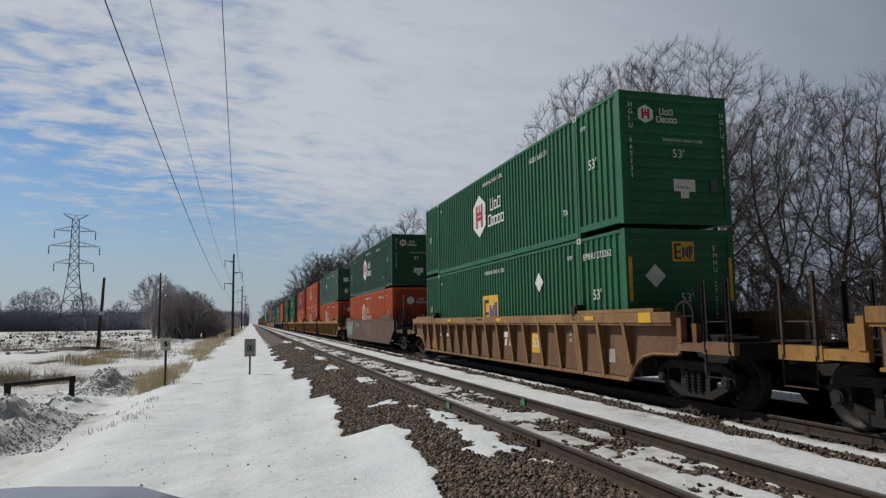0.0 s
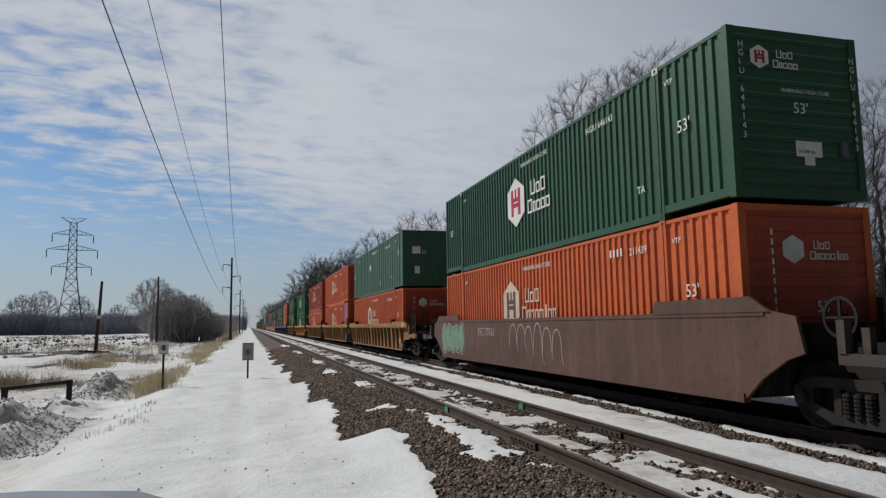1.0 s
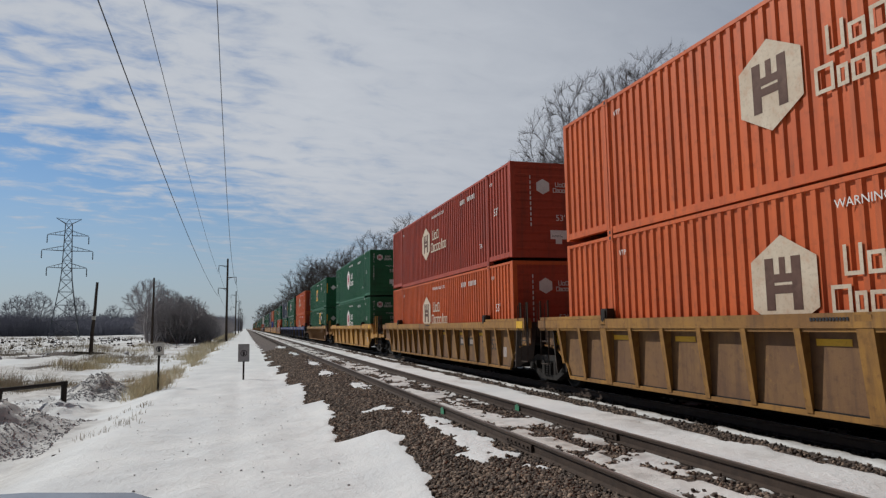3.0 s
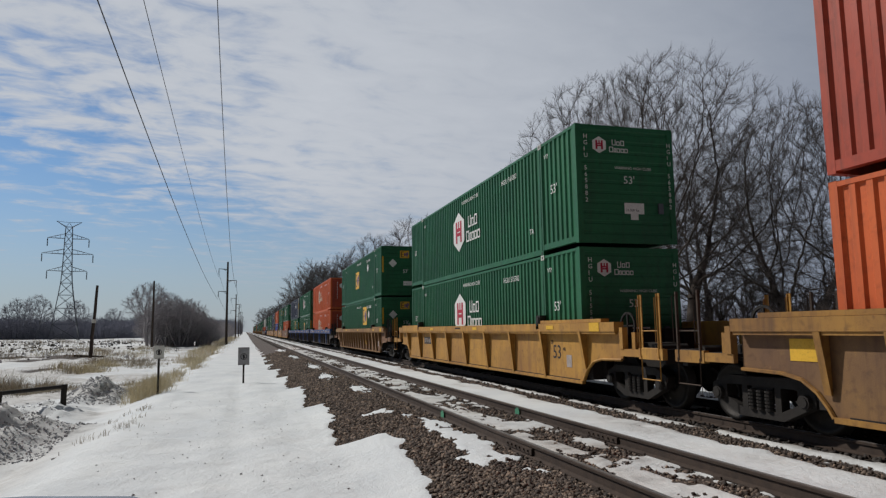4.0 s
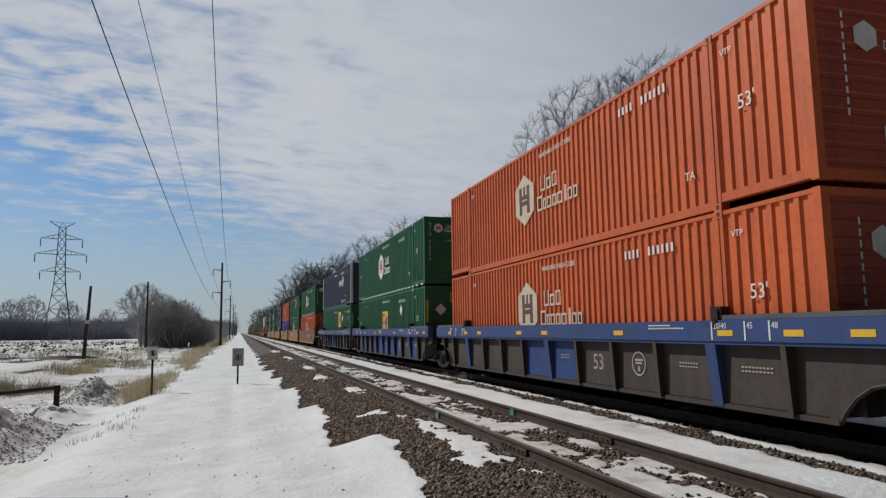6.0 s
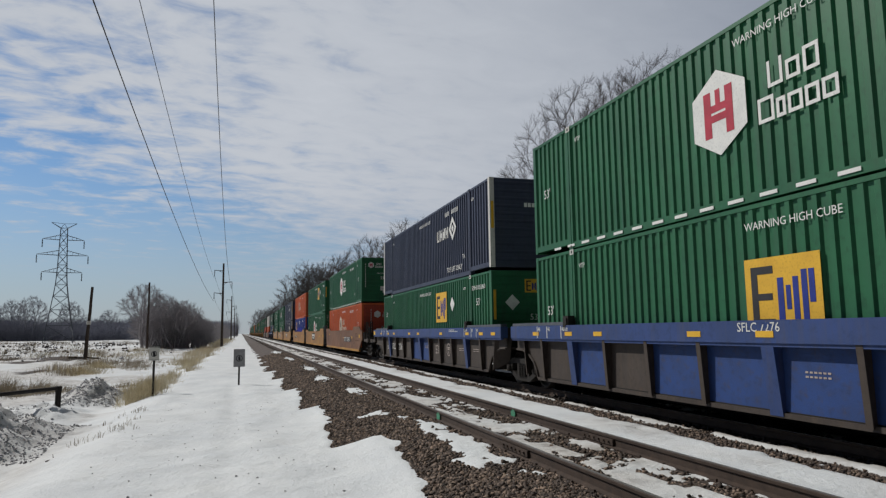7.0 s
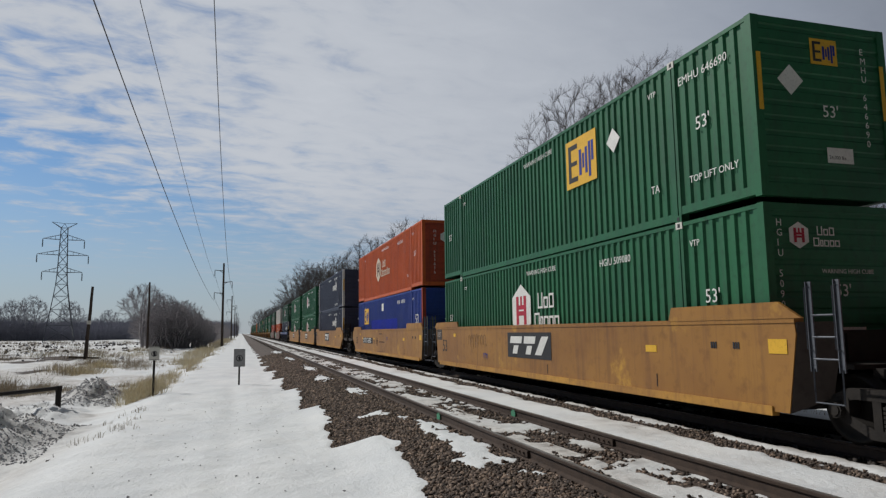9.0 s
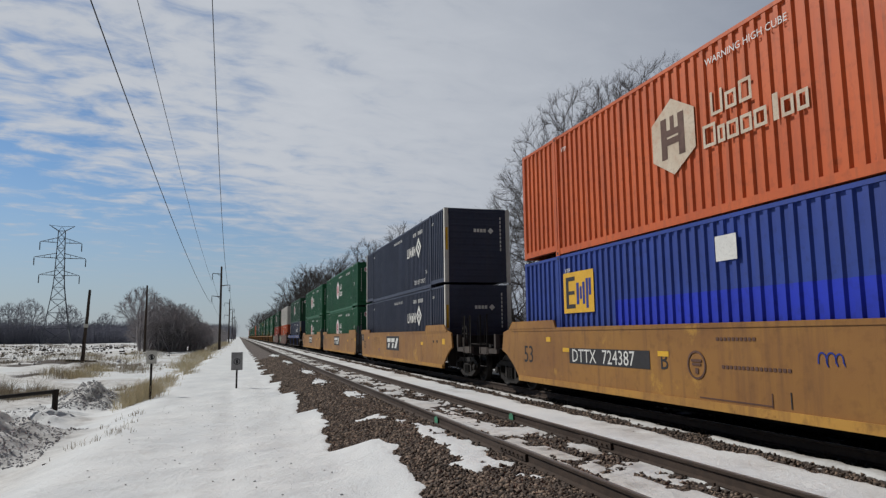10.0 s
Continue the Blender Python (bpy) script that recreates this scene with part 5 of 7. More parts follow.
                panel(LEN + 0.52, 1.04, 0.66, 0.42, "patch_grey", "dark grey load panel")
                part("lettering", letters("125T", 0.24, M["graffiti"]), sheet, "", on_side(xs - 0.005, LEN + 0.46, 1.32))
                part("sprayed_scrawl", cached("tagpale", lambda: tag_mesh(0.42, 7, "sheet_yellow", 3)), sheet, "tan sprayed looping scrawl", on_side(xs - 0.002, 13.0, 1.0))
                part("sprayed_scrawl", cached("tagblue", lambda: tag_mesh(0.24, 3, "mark_blue")), sheet, "dark blue sprayed scrawl", on_side(xs - 0.002, 11.6, 0.62))
                panel(9.6, 0.64, 2.75, 0.66, "mark_dark", "dark logo panel")
                part("logo_mark", cached("ttxw", lambda: plate("logo_mark", [[(x * 1.42, y * 0.92) for x, y in o] for o in ([(0.0, 0.30), (0.55, 0.30), (0.60, 0.50), (0.05, 0.50)], [(0.12, 0.0), (0.34, 0.0), (0.42, 0.24), (0.2, 0.24)], [(0.66, 0.30), (1.15, 0.30), (1.2, 0.50), (0.7, 0.50)], [(0.74, 0.0), (0.96, 0.0), (1.04, 0.24), (0.82, 0.24)], [(1.15, 0.0), (1.42, 0.0), (1.72, 0.5), (1.45, 0.5)])], M["mark"])), sheet, "white logo blocks", on_side(xs - 0.005, 9.42, 0.91))
            panel(14.6, 1.16, 0.24, 0.11, "mark_yellow", "orange reflector", "reflector")
            text("53", 0.60, 15.95, 0.64)
            panel(2.9, 0.95, 0.34, 0.12, "mark_yellow", "yellow reflector", "reflector")
            for yy in (1.1, 0.6):
                block(yy, 1.05, 3, 0.035, 0.10, "mark_dark", 0.0)
            panel(7.1, 0.32, 0.02, 0.22, "mark_dark", "welded seam", "seam")
            panel(2.6, 0.35, 0.02, 0.22, "mark_dark", "welded seam", "seam")
            panel(-0.12, 1.0, 0.34, 0.20, "mark_yellow", "orange reflector", "reflector")
    else:
        if colour == "car_blue":
            bay = lambda k: 0.62 + 1.493 * (k + 1)
            for k in spec.get("bays", (4, 5)):
                panel(bay(k) - 0.02, 0.205, 1.42, 0.92, "car_blue", "blue painted panel", dx=0.0015)
            if spec.get("chord"):
                part("lettering", letters(spec["chord"], 0.19, M["mark"]), sheet, "", on_side(-1.534, 8.62, 1.47))
            if number:
                text("SFLC", 0.40, 14.0, 0.55, "mark")
                text(number, 0.40, 12.55, 0.55, "mark")
            text("53", 0.46, bay(3) - 0.50, 0.54, "graffiti")
            part("round_mark", cached("ringpale", lambda: round_mark("graffiti")), sheet, "pale ring mark", on_side(xs - 0.004, bay(2) - 0.75, 0.86))
            for k, n in ((1, 7), (0, 9), (4, 6)):
                for zz in (0.72, 0.78):
                    block(bay(k) - 0.5, zz, n, 0.05, 0.025, "graffiti")
            for yy, s in ((2.02, "20/40"), (1.30, "45"), (0.82, "48"), (LEN - 0.45, "48"), (LEN - 1.0, "45"), (LEN - 1.75, "40/20")):
                part("lettering", letters(s, 0.13, M["mark"]), sheet, "", on_side(-1.534, yy - 0.05, 1.50))
                part("stripe", cached("stripe", lambda: plate("stripe", [rect(0, 0, 0.03, 0.28)], M["mark"])), sheet, "", on_side(-1.534, yy, 1.33))
            for yy in (LEN - 0.2, LEN - 1.95, 12.9, 9.8, 8.25, 4.9, 1.88, 0.55, -0.5):
                part("reflector", cached("refl", lambda: plate("reflector", [rect(0, 0, 0.34, 0.09)], M["mark_yellow"])), sheet, "orange reflector", on_side(-1.534, yy, 1.39))
            if far == "coupler":
                part("reflector", cached("endrefl", lambda: plate("reflector", [rect(0, 0, 0.42, 0.20)], M["mark_yellow"])), sheet, "orange end panel", on_side(-1.534, LEN + 1.72, 1.36))
                text("B", 0.26, LEN - 1.2, 0.52, "mark")
            block(3.7, 1.33, 14, 0.05, 0.025, "mark", -0.186)
            block(3.7, 1.38, 9, 0.05, 0.025, "mark", -0.186)
        else:
            text("53", 0.46, {"car_yellow": 1.72, "car_fresh": 1.45}.get(colour, panels(3)), 0.66)
            if colour == "car_brown":
                panel(panels(3) + 0.06, 0.52, 0.62, 0.50, "mark_yellow", "yellow marking panel", dx=0.003)
                part("logo_mark", cached("ttxs", lambda: plate("logo_mark", [[(0.0, 0.24), (0.34, 0.24), (0.38, 0.40), (0.04, 0.40)], [(0.08, 0.0), (0.24, 0.0), (0.3, 0.2), (0.14, 0.2)], [(0.42, 0.0), (0.60, 0.0), (0.72, 0.40), (0.54, 0.40)]], M["mark"])), sheet, "white logo blocks", on_side(xs, panels(5), 0.78))
                if spec.get("ring"):
                    panel(11.05, 0.57, 0.56, 0.58, "car_tan", "tan square with a round dark mark")
                    part("round_mark", cached("roundmark", round_mark), sheet, "dark ring mark", on_side(xs - 0.004, 10.77, 1.00))
                panel(panels(12) - 0.1, 0.40, 0.16, 0.75, "car_tan", "tan stripe")
                panel(panels(13) + 0.0, 0.28, 0.80, 0.36, "car_tan", "tan repainted patch")
            if colour == "car_fresh":
                panel(13.85, 0.80, 1.62, 0.28, "patch_grey", "grey number panel")
                part("lettering", letters("DTTX 680514", 0.225, M["graffiti"]), sheet, "", on_side(xs - 0.005, 13.78, 1.00))
            if colour == "car_yellow" and far == "joint" and near == "coupler":
                panel(16.14, 0.36, 0.90, 0.46, "mark_dark", "dark load panel")
                part("lettering", letters("125T", 0.34, M["graffiti"]), sheet, "", on_side(xs - 0.005, 16.08, 0.60))
            if colour == "car_yellow" and spec.get("grey"):
                for k in (0, 1):
                    panel(panels(k) + 0.0, 0.25, 0.80, 0.95, "patch_grey", "dark grey painted panel", dx=0.003)
            if colour == "car_yellow":
                for yy in (14.1, 12.05, 9.0, 6.95, 4.88, 2.84):
                    panel(yy, 1.07, 0.55, 0.09, "mark_yellow", "yellow reflector", "reflector")
                panel(LEN + 0.80, 0.90, 0.46, 0.30, "mark_yellow", "orange repainted square")
                panel(4.86, 0.72, 1.35, 0.27, "patch_grey", "grey worn number panel", dx=0.001)
                block(4.75, 0.78, 4, 0.08, 0.15, "graffiti")
                block(3.75, 0.78, 4, 0.08, 0.15, "graffiti")
            else:
                for yy in (12.2, 7.0, 1.4):
                    panel(yy, 1.32, 0.40, 0.09, "mark_yellow", "yellow reflector", "reflector", dx=-0.186)
            for py, nb in ((13.96, 4), (13.06, 6)) if colour == "car_brown" else ():
                panel(py, 0.74, 0.66, 0.23, "mark_dark", "dark number panel")
                if spec.get("ring"):
                    part("lettering", letters("DTTX" if nb == 4 else "658990", 0.22 if nb == 4 else 0.19, M["mark"]), sheet, "", on_side(xs - 0.004, py - 0.03, lift(0.785)))
                else:
                    block(py - 0.07, 0.79, nb, 0.36 / nb, 0.13, "mark")
            block(8.9, 1.36, 12, 0.035, 0.045, "mark_dark", -0.186)
            text("20", 0.14, 1.55 if colour == "car_fresh" else 2.55, 1.0)
            text("40", 0.14, 0.9 if colour == "car_fresh" else 2.55, 0.84)
            panel(0.72, 0.48, 0.26, 0.28, "graffiti", "worn label")
            panel(-0.75, 1.272, 0.42, 0.185, "mark_yellow", "yellow end marking", dx=-0.186)
    for side, endk in ((False, near), (True, far)):
        if endk is None:
            continue
        for n, me, lab in cached(("gear", colour, endk, side), lambda: end_gear(colour, endk, side)):
            part(n, me, car, lab)
    truck(car, -1.73)
    if far == "coupler":
        truck(car, LEN + 1.73)
    return car


def round_mark(mat="mark_dark"):
    """A ring with a small letter block in it."""
    ring = []
    for k in range(24):
        a, b = 2 * math.pi * k / 24, 2 * math.pi * (k + 1) / 24
        ring.append([(0.23 * g * math.cos(q), 0.23 * g * math.sin(q)) for q, g in ((a, 1.0), (b, 1.0), (b, 0.86), (a, 0.86))])
    ring += [rect(-0.13, 0.05, 0.13, 0.09), rect(-0.11, -0.01, 0.11, 0.03), rect(-0.03, -0.14, 0.04, -0.05)]
    return plate("round_mark", ring, M[mat])


def blob(cx, cy, rx, ry, seed, n=26):
    """A soft uneven round outline."""
    r = random.Random(seed)
    ph = [r.uniform(0, 6.28) for _ in range(3)]
    return [(cx + rx * (1 + 0.10 * math.sin(3 * a + ph[0]) + 0.06 * math.sin(5 * a + ph[1])) * math.cos(a), cy + ry * (1 + 0.10 * math.sin(2 * a + ph[2])) * math.sin(a)) for a in (2 * math.pi * k / n for k in range(n))]


def tag_mesh(size=1.0, many=9, paint="graffiti", seed=5):
    """One looping sprayed line."""
    s = Shape()
    rng = random.Random(seed)
    pts = []
    for g in range(many):
        cx, w, top, foot = g * 0.56, rng.uniform(0.46, 0.58), rng.uniform(0.82, 1.0), rng.uniform(-0.05, 0.38)
        pts += [Vector((cx + w * (1 - math.cos(t)) / 2, foot + (top - foot) * math.sin(t) ** 0.55, 0)) * size for t in np.linspace(0.02, 3.08, 14)]
        pts += [Vector((cx + w + 0.10, foot - 0.08, 0)) * size, Vector((cx + w + 0.02, foot + 0.12, 0)) * size]
    wide = 0.018 * (0.5 + 0.5 * size)
    for k, p in enumerate(pts):
        d = (pts[min(k + 1, len(pts) - 1)] - pts[max(k - 1, 0)]).normalized()
        n = Vector((-d.y, d.x, 0)) * wide
        s.v += [tuple(p - n), tuple(p + n)]
        if k:
            s.f.append((2 * k - 2, 2 * k, 2 * k + 1, 2 * k - 1))
    return s.mesh("sprayed_scrawl", M[paint])


# near ends of the stacks at the clip's start, the two boxes and the car under them
C, J = "coupler", "joint"
TRAIN = [
    (-11.5, None, None, ("rib", "car_yellow", C, C, "", None)),
    (12.08, ("hub", {"number": "665131"}), ("emp", {"number": "273262", "number_y": 1.80, "vtp_y": 2.6, "logo_y": 8.8, "logo_z": 0.72}), ("rib", "car_brown", C, C, "", None)),
    (35.78, ("hub_dark", {"number": "646143"}), ("orange", {"number": "211439", "number_y": 3.9}), ("smooth", "car_grey", C, C, "", None)),
    (59.75, ("plain_green", {"code": "EMHU", "number": "244267", "number_y": 4.3, "size_at": (1.15, 1.75)}), ("orange", {"code": "HGIU", "number": "635062", "number_y": 3.9}), ("rib", "car_yellow", C, J, "", None)),
    (79.45, ("orange", {"code": "HGIU", "number": "633459", "size_at": (1.40, 0.72)}), ("orange", {"code": "HGIU", "number": "636707", "pink": True}), ("rib", "car_yellow", J, J, "", {"grey": 1})),
    (99.04, ("red", {}), ("orange", {}), ("rib", "car_yellow", J, C, "", None)),
    (122.08, ("hub", {"number": "565882"}), ("hub", {"number": "515582"}), ("rib", "car_fresh", C, C, "", None)),
    (145.62, ("emp", {"number": "269861", "logo_y": 9.1, "logo_z": 0.96}), ("emp", {}), ("rib", "car_brown", C, C, "", {"ring": 1})),
    (169.37, ("orange", {}), ("orange", {}), ("rib", "car_blue", C, J, "", None)),
    (189.30, ("hub", {"number": "652579", "dashes": True}), ("emp", {"number": "250196", "logo_y": 8.65, "logo_z": 0.95}), ("rib", "car_blue", J, J, "", {"chord": "SFLC 7276", "bays": (0, 2, 3, 4, 5, 6, 8)})),
    (208.75, ("umax", {}), ("emp", {"number": "832860", "number_y": 1.80, "vtp_y": 2.72, "size_at": (1.40, 1.88)}), ("rib", "car_blue", J, C, "7276", None)),
    (232.05, ("hub", {"dashes": True}), ("orange", {"logo_y": 9.25}), ("smooth", "car_rust", C, J, "724387", {"large": 1})),
    (251.65, ("emp", {"number": "646690", "number_y": 1.80, "vtp_y": 2.72, "top_lift": True}), ("hub", {"number": "509080"}), ("smooth", "car_tan", J, J, "", None)),
    (271.12, ("orange", {"code": "HGIU", "number": "633616"}), ("blue", {}), ("smooth", "car_tan", J, C, "724387", None)),
    (294.59, ("umax", {}), ("umax", {}), ("smooth", "car_tan", C, J, "", None)),
    (314.1, ("hub", {}), ("hub", {}), ("smooth", "car_tan", J, J, "", None)),
    (333.6, ("hub", {}), ("hub", {}), ("smooth", "car_tan", J, C, "", None)),
    (357.1, ("hub_dark", {}), ("umax", {}), ("rib", "car_blue", C, C, "", None)),
    (380.6, ("white", {}), ("orange", {}), ("smooth", "car_grey", C, C, "", None)),
    (404.1, ("hub_dark", {}), ("red", {}), ("smooth", "car_grey", C, C, "", None)),
]
far_kinds = (("hub", "hub"), ("hub", "emp"), ("hub_dark", "hub_dark"), ("emp", "emp"), ("hub", "hub_dark"), ("umax", "hub"), ("hub", "hub"), ("orange", "orange"), ("emp", "hub"))
for k in range(17):
    up, low = far_kinds[k % 9]
    TRAIN.append((427.6 + 23.5 * k, (up, {}), (low, {}), ("rib", "car_brown" if k % 3 else "car_yellow", C, C, "", None)))

MOVERS = []
for y, upper, lower, car in TRAIN:
    MOVERS.append(well_car(y, *car))
    if lower:
        MOVERS.append(container(lower[0], y, FLOOR, **lower[1]))
        MOVERS.append(container(upper[0], y, FLOOR + TALL, **upper[1]))
# ---- trees ----
def limb_tubes(segs, sides):
    """Tapered tubes for many segments at once: rows of ax ay az bx by bz r0 r1."""
    s = np.array(segs, float)
    a, b, r0, r1 = s[:, 0:3], s[:, 3:6], s[:, 6], s[:, 7]
    d = b - a
    d /= np.linalg.norm(d, axis=1)[:, None] + 1e-9
    ref = np.where(np.abs(d[:, 2:3]) < 0.9, np.array([[0, 0, 1.0]]), np.array([[1.0, 0, 0]]))
    u = np.cross(d, ref)
    u /= np.linalg.norm(u, axis=1)[:, None]
    w = np.cross(d, u)
    n = len(s)
    ang = np.arange(sides) * 2 * np.pi / sides
    ring = np.cos(ang)[None, :, None] * u[:, None] + np.sin(ang)[None, :, None] * w[:, None]
    v = np.concatenate([a[:, None] + ring * r0[:, None, None], b[:, None] + ring * r1[:, None, None]], 1).reshape(-1, 3)
    i = np.arange(sides)
    j = (i + 1) % sides
    f = np.stack([i, j, j + sides, i + sides], -1)[None] + (np.arange(n) * 2 * sides)[:, None, None]
    return v, f.reshape(-1, 4)


def quads_mesh(name, v, f, material):
    me = bpy.data.meshes.new(name)
    me.vertices.add(len(v))
    me.vertices.foreach_set("co", np.asarray(v, float).ravel())
    me.loops.add(f.size)
    me.loops.foreach_set("vertex_index", f.ravel())
    me.polygons.add(len(f))
    me.polygons.foreach_set("loop_start", np.arange(0, f.size, f.shape[1]))
    me.update(calc_edges=True)
    me.materials.append(material)
    return me


def bare_tree(seed, height, span, stems, points, step, twigs, thin, bark="bark", twig="twig", low=0.20, reach=0.7):
    """A leafless tree: limbs grow into a lobed crown until they fill it, and end in fine twigs."""
    r = np.random.default_rng(seed)
    # the crown: one large lobe and a ring of smaller ones
    lobes = [(0.0, 0.0, height * (0.54 + low * 0.4), span * 0.34, height * (0.46 - low * 0.4))]
    for k in range(7):
        a, q = 2 * math.pi * (k + r.uniform(0, 0.7)) / 7, r.uniform(0.22, 0.31) * span
        lobes.append((q * math.cos(a), q * math.sin(a), height * r.uniform(low + 0.22, 0.72), span * r.uniform(0.16, 0.22), height * r.uniform(0.15, 0.23)))
    c = r.uniform((-span / 2, -span / 2, height * low), (span / 2, span / 2, height), (points * 4, 3))
    best = np.full(len(c), 9.0)
    for x, y, z, a, h in lobes:
        best = np.minimum(best, ((c[:, 0] - x) ** 2 + (c[:, 1] - y) ** 2) / a ** 2 + ((c[:, 2] - z) / h) ** 2)
    c = c[(best < 1) & (r.random(len(c)) < 0.25 + 0.75 * best)][:points]
    pos, parent, kids = [], [], []
    for s in range(stems):
        a = 2 * math.pi * (s + r.random() * 0.6) / stems
        tilt = r.uniform(0.10, 0.34) if stems > 1 else 0.04
        p = np.array([0.2 * math.cos(a), 0.2 * math.sin(a), -0.3]) * (1.0 if stems > 1 else 0.1)
        way = np.array([math.cos(a) * tilt, math.sin(a) * tilt, 1.0])
        for k in range(max(2, int(height * low * 1.1 / step))):
            parent.append(len(pos) - 1 if k else -1)
            pos.append(p.copy())
            kids.append(1)
            p = p + (way / np.linalg.norm(way) + r.normal(0, 0.06, 3)) * step
        kids[-1] = 0
    P = np.array(pos)
    d = np.linalg.norm(c[:, None] - P[None], axis=2)
    near, dist = d.argmin(1), d.min(1)
    for _ in range(160):
        keep = dist > step * reach * 2
        c, near, dist = c[keep], near[keep], dist[keep]
        if len(c) < 3:
            break
        who = np.unique(near)
        pull = np.zeros((len(P), 3))
        np.add.at(pull, near, (c - P[near]) / dist[:, None])
        way = pull[who]
        way /= np.linalg.norm(way, axis=1)[:, None] + 1e-6
        back = np.array([parent[i] for i in who])
        along = np.where(back[:, None] >= 0, P[who] - P[np.maximum(back, 0)], np.array([[0, 0, step]])) / step
        way = way + along * 0.6 + r.normal(0, 0.05, way.shape)
        way /= np.linalg.norm(way, axis=1)[:, None]
        ok = np.array([kids[i] < 3 for i in who])
        stuck = who[~ok]
        who, way = who[ok], way[ok]
        fresh = P[who] + way * step
        first = len(P)
        for i in who:
            kids[i] += 1
            parent.append(int(i))
            kids.append(0)
        P = np.concatenate([P, fresh])
        drop = np.isin(near, stuck)
        c, near, dist = c[~drop], near[~drop], dist[~drop]
        if not len(fresh) or not len(c):
            break
        d = np.linalg.norm(c[:, None] - fresh[None], axis=2)
        closer = d.min(1) < dist
        near = np.where(closer, d.argmin(1) + first, near)
        dist = np.where(closer, d.min(1), dist)
    up = np.array(parent)
    has = up >= 0
    for _ in range(3):           # ease the kinks out of the limbs
        total, count = np.zeros_like(P), np.zeros(len(P))
        np.add.at(total, up[has], P[has])
        np.add.at(count, up[has], 1)
        mid = has & (count > 0)
        P[mid] = P[mid] * 0.4 + P[up[mid]] * 0.3 + total[mid] / count[mid][:, None] * 0.3
    area = np.zeros(len(P))
    for i in range(len(P) - 1, -1, -1):
        area[i] = max(area[i], (thin * 1.3) ** 2.3)
        if up[i] >= 0:
            area[up[i]] += area[i]
    rad = area ** (1 / 2.3)
    rad *= 1 + (height * 0.021 / rad.max() - 1) * np.clip((rad - thin * 2) / (rad.max() - thin * 2), 0, 1)
    i = np.nonzero(has)[0]
    wood = np.concatenate([P[up[i]], P[i], np.minimum(rad[up[i]], rad[i] * 1.25)[:, None], rad[i][:, None]], 1)
    # twigs leave every thin limb
    t = np.repeat(i[rad[i] < max(0.05, thin * 3)], twigs)
    run = P[t] - P[up[t]]
    run /= np.linalg.norm(run, axis=1)[:, None] + 1e-6
    out = P[t] - np.array([0, 0, height * 0.35])
    out /= np.linalg.norm(out, axis=1)[:, None]
    w = run * 0.6 + out * 0.6 + r.normal(0, 0.32, run.shape)
    w /= np.linalg.norm(w, axis=1)[:, None]
    size = (step * r.uniform(0.7, 1.8, len(t)))[:, None]
    p0 = P[up[t]] + (P[t] - P[up[t]]) * r.random((len(t), 1))
    p1 = p0 + w * size * 0.55
    p2 = p1 + (w + r.normal(0, 0.14, w.shape)) * size * 0.6
    p3 = p1 + (w + r.normal(0, 0.40, w.shape)) * size * 0.45
    one = np.ones((len(t), 1)) * thin
    fine = np.concatenate([np.concatenate([p0, p1, one, one * 0.85], 1), np.concatenate([p1, p2, one * 0.85, one * 0.5], 1), np.concatenate([p1, p3, one * 0.7, one * 0.5], 1)])
    thick = wood[:, 7] > 0.028
    fine = np.concatenate([fine, wood[~thick]])
    v, f = limb_tubes(wood[thick] if thick.any() else wood[:20], 6)
    trunk = quads_mesh("trunk", v, f, M[bark])
    trunk.polygons.foreach_set("use_smooth", [True] * len(trunk.polygons))
    v, f = limb_tubes(fine, 3)
    return trunk, quads_mesh("crown", v, f, M[twig])


def plant_tree(meshes, x, y, turn, size, label, group):
    z = float(surface_height(np.array([x]), np.array([y]))[0])
    ob = thing("tree", label, "tree", group, m=Matrix.Translation((x, y, z)) @ pose(0, 0, 0, 0, 0, turn))
    sc = Matrix.Diagonal((size, size, size, 1))
    part("trunk", meshes[0], ob, "", sc)
    part("crown", meshes[1], ob, "", sc)
    return ob


BIG = [bare_tree(11, 16.3, 16.0, 2, 3300, 0.30, 4, 0.0042, reach=0.5), bare_tree(23, 14.0, 14.5, 2, 3300, 0.30, 4, 0.0045, reach=0.5), bare_tree(37, 14.0, 14.5, 1, 1700, 0.32, 4, 0.0042, reach=0.55)]
MID = [bare_tree(41, 12.0, 11.5, 2, 950, 0.40, 5, 0.0075, reach=0.55), bare_tree(47, 12.0, 10.5, 1, 950, 0.40, 5, 0.0075, reach=0.55)]
SHRUB = [bare_tree(53, 4.2, 5.0, 5, 900, 0.20, 4, 0.007, low=0.06, reach=0.5), bare_tree(59, 3.8, 5.0, 6, 900, 0.20, 4, 0.007, low=0.06, reach=0.5)]
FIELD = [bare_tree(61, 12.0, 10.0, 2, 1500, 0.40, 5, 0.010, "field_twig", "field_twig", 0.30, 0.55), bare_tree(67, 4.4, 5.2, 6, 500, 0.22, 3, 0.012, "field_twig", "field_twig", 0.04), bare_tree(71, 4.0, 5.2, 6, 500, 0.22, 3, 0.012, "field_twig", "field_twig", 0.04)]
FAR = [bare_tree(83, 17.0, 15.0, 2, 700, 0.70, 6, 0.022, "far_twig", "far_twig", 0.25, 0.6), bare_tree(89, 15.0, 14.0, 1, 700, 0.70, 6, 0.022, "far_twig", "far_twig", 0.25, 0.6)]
tall = "tall leafless tree with grey bark and fine twigs behind the track"
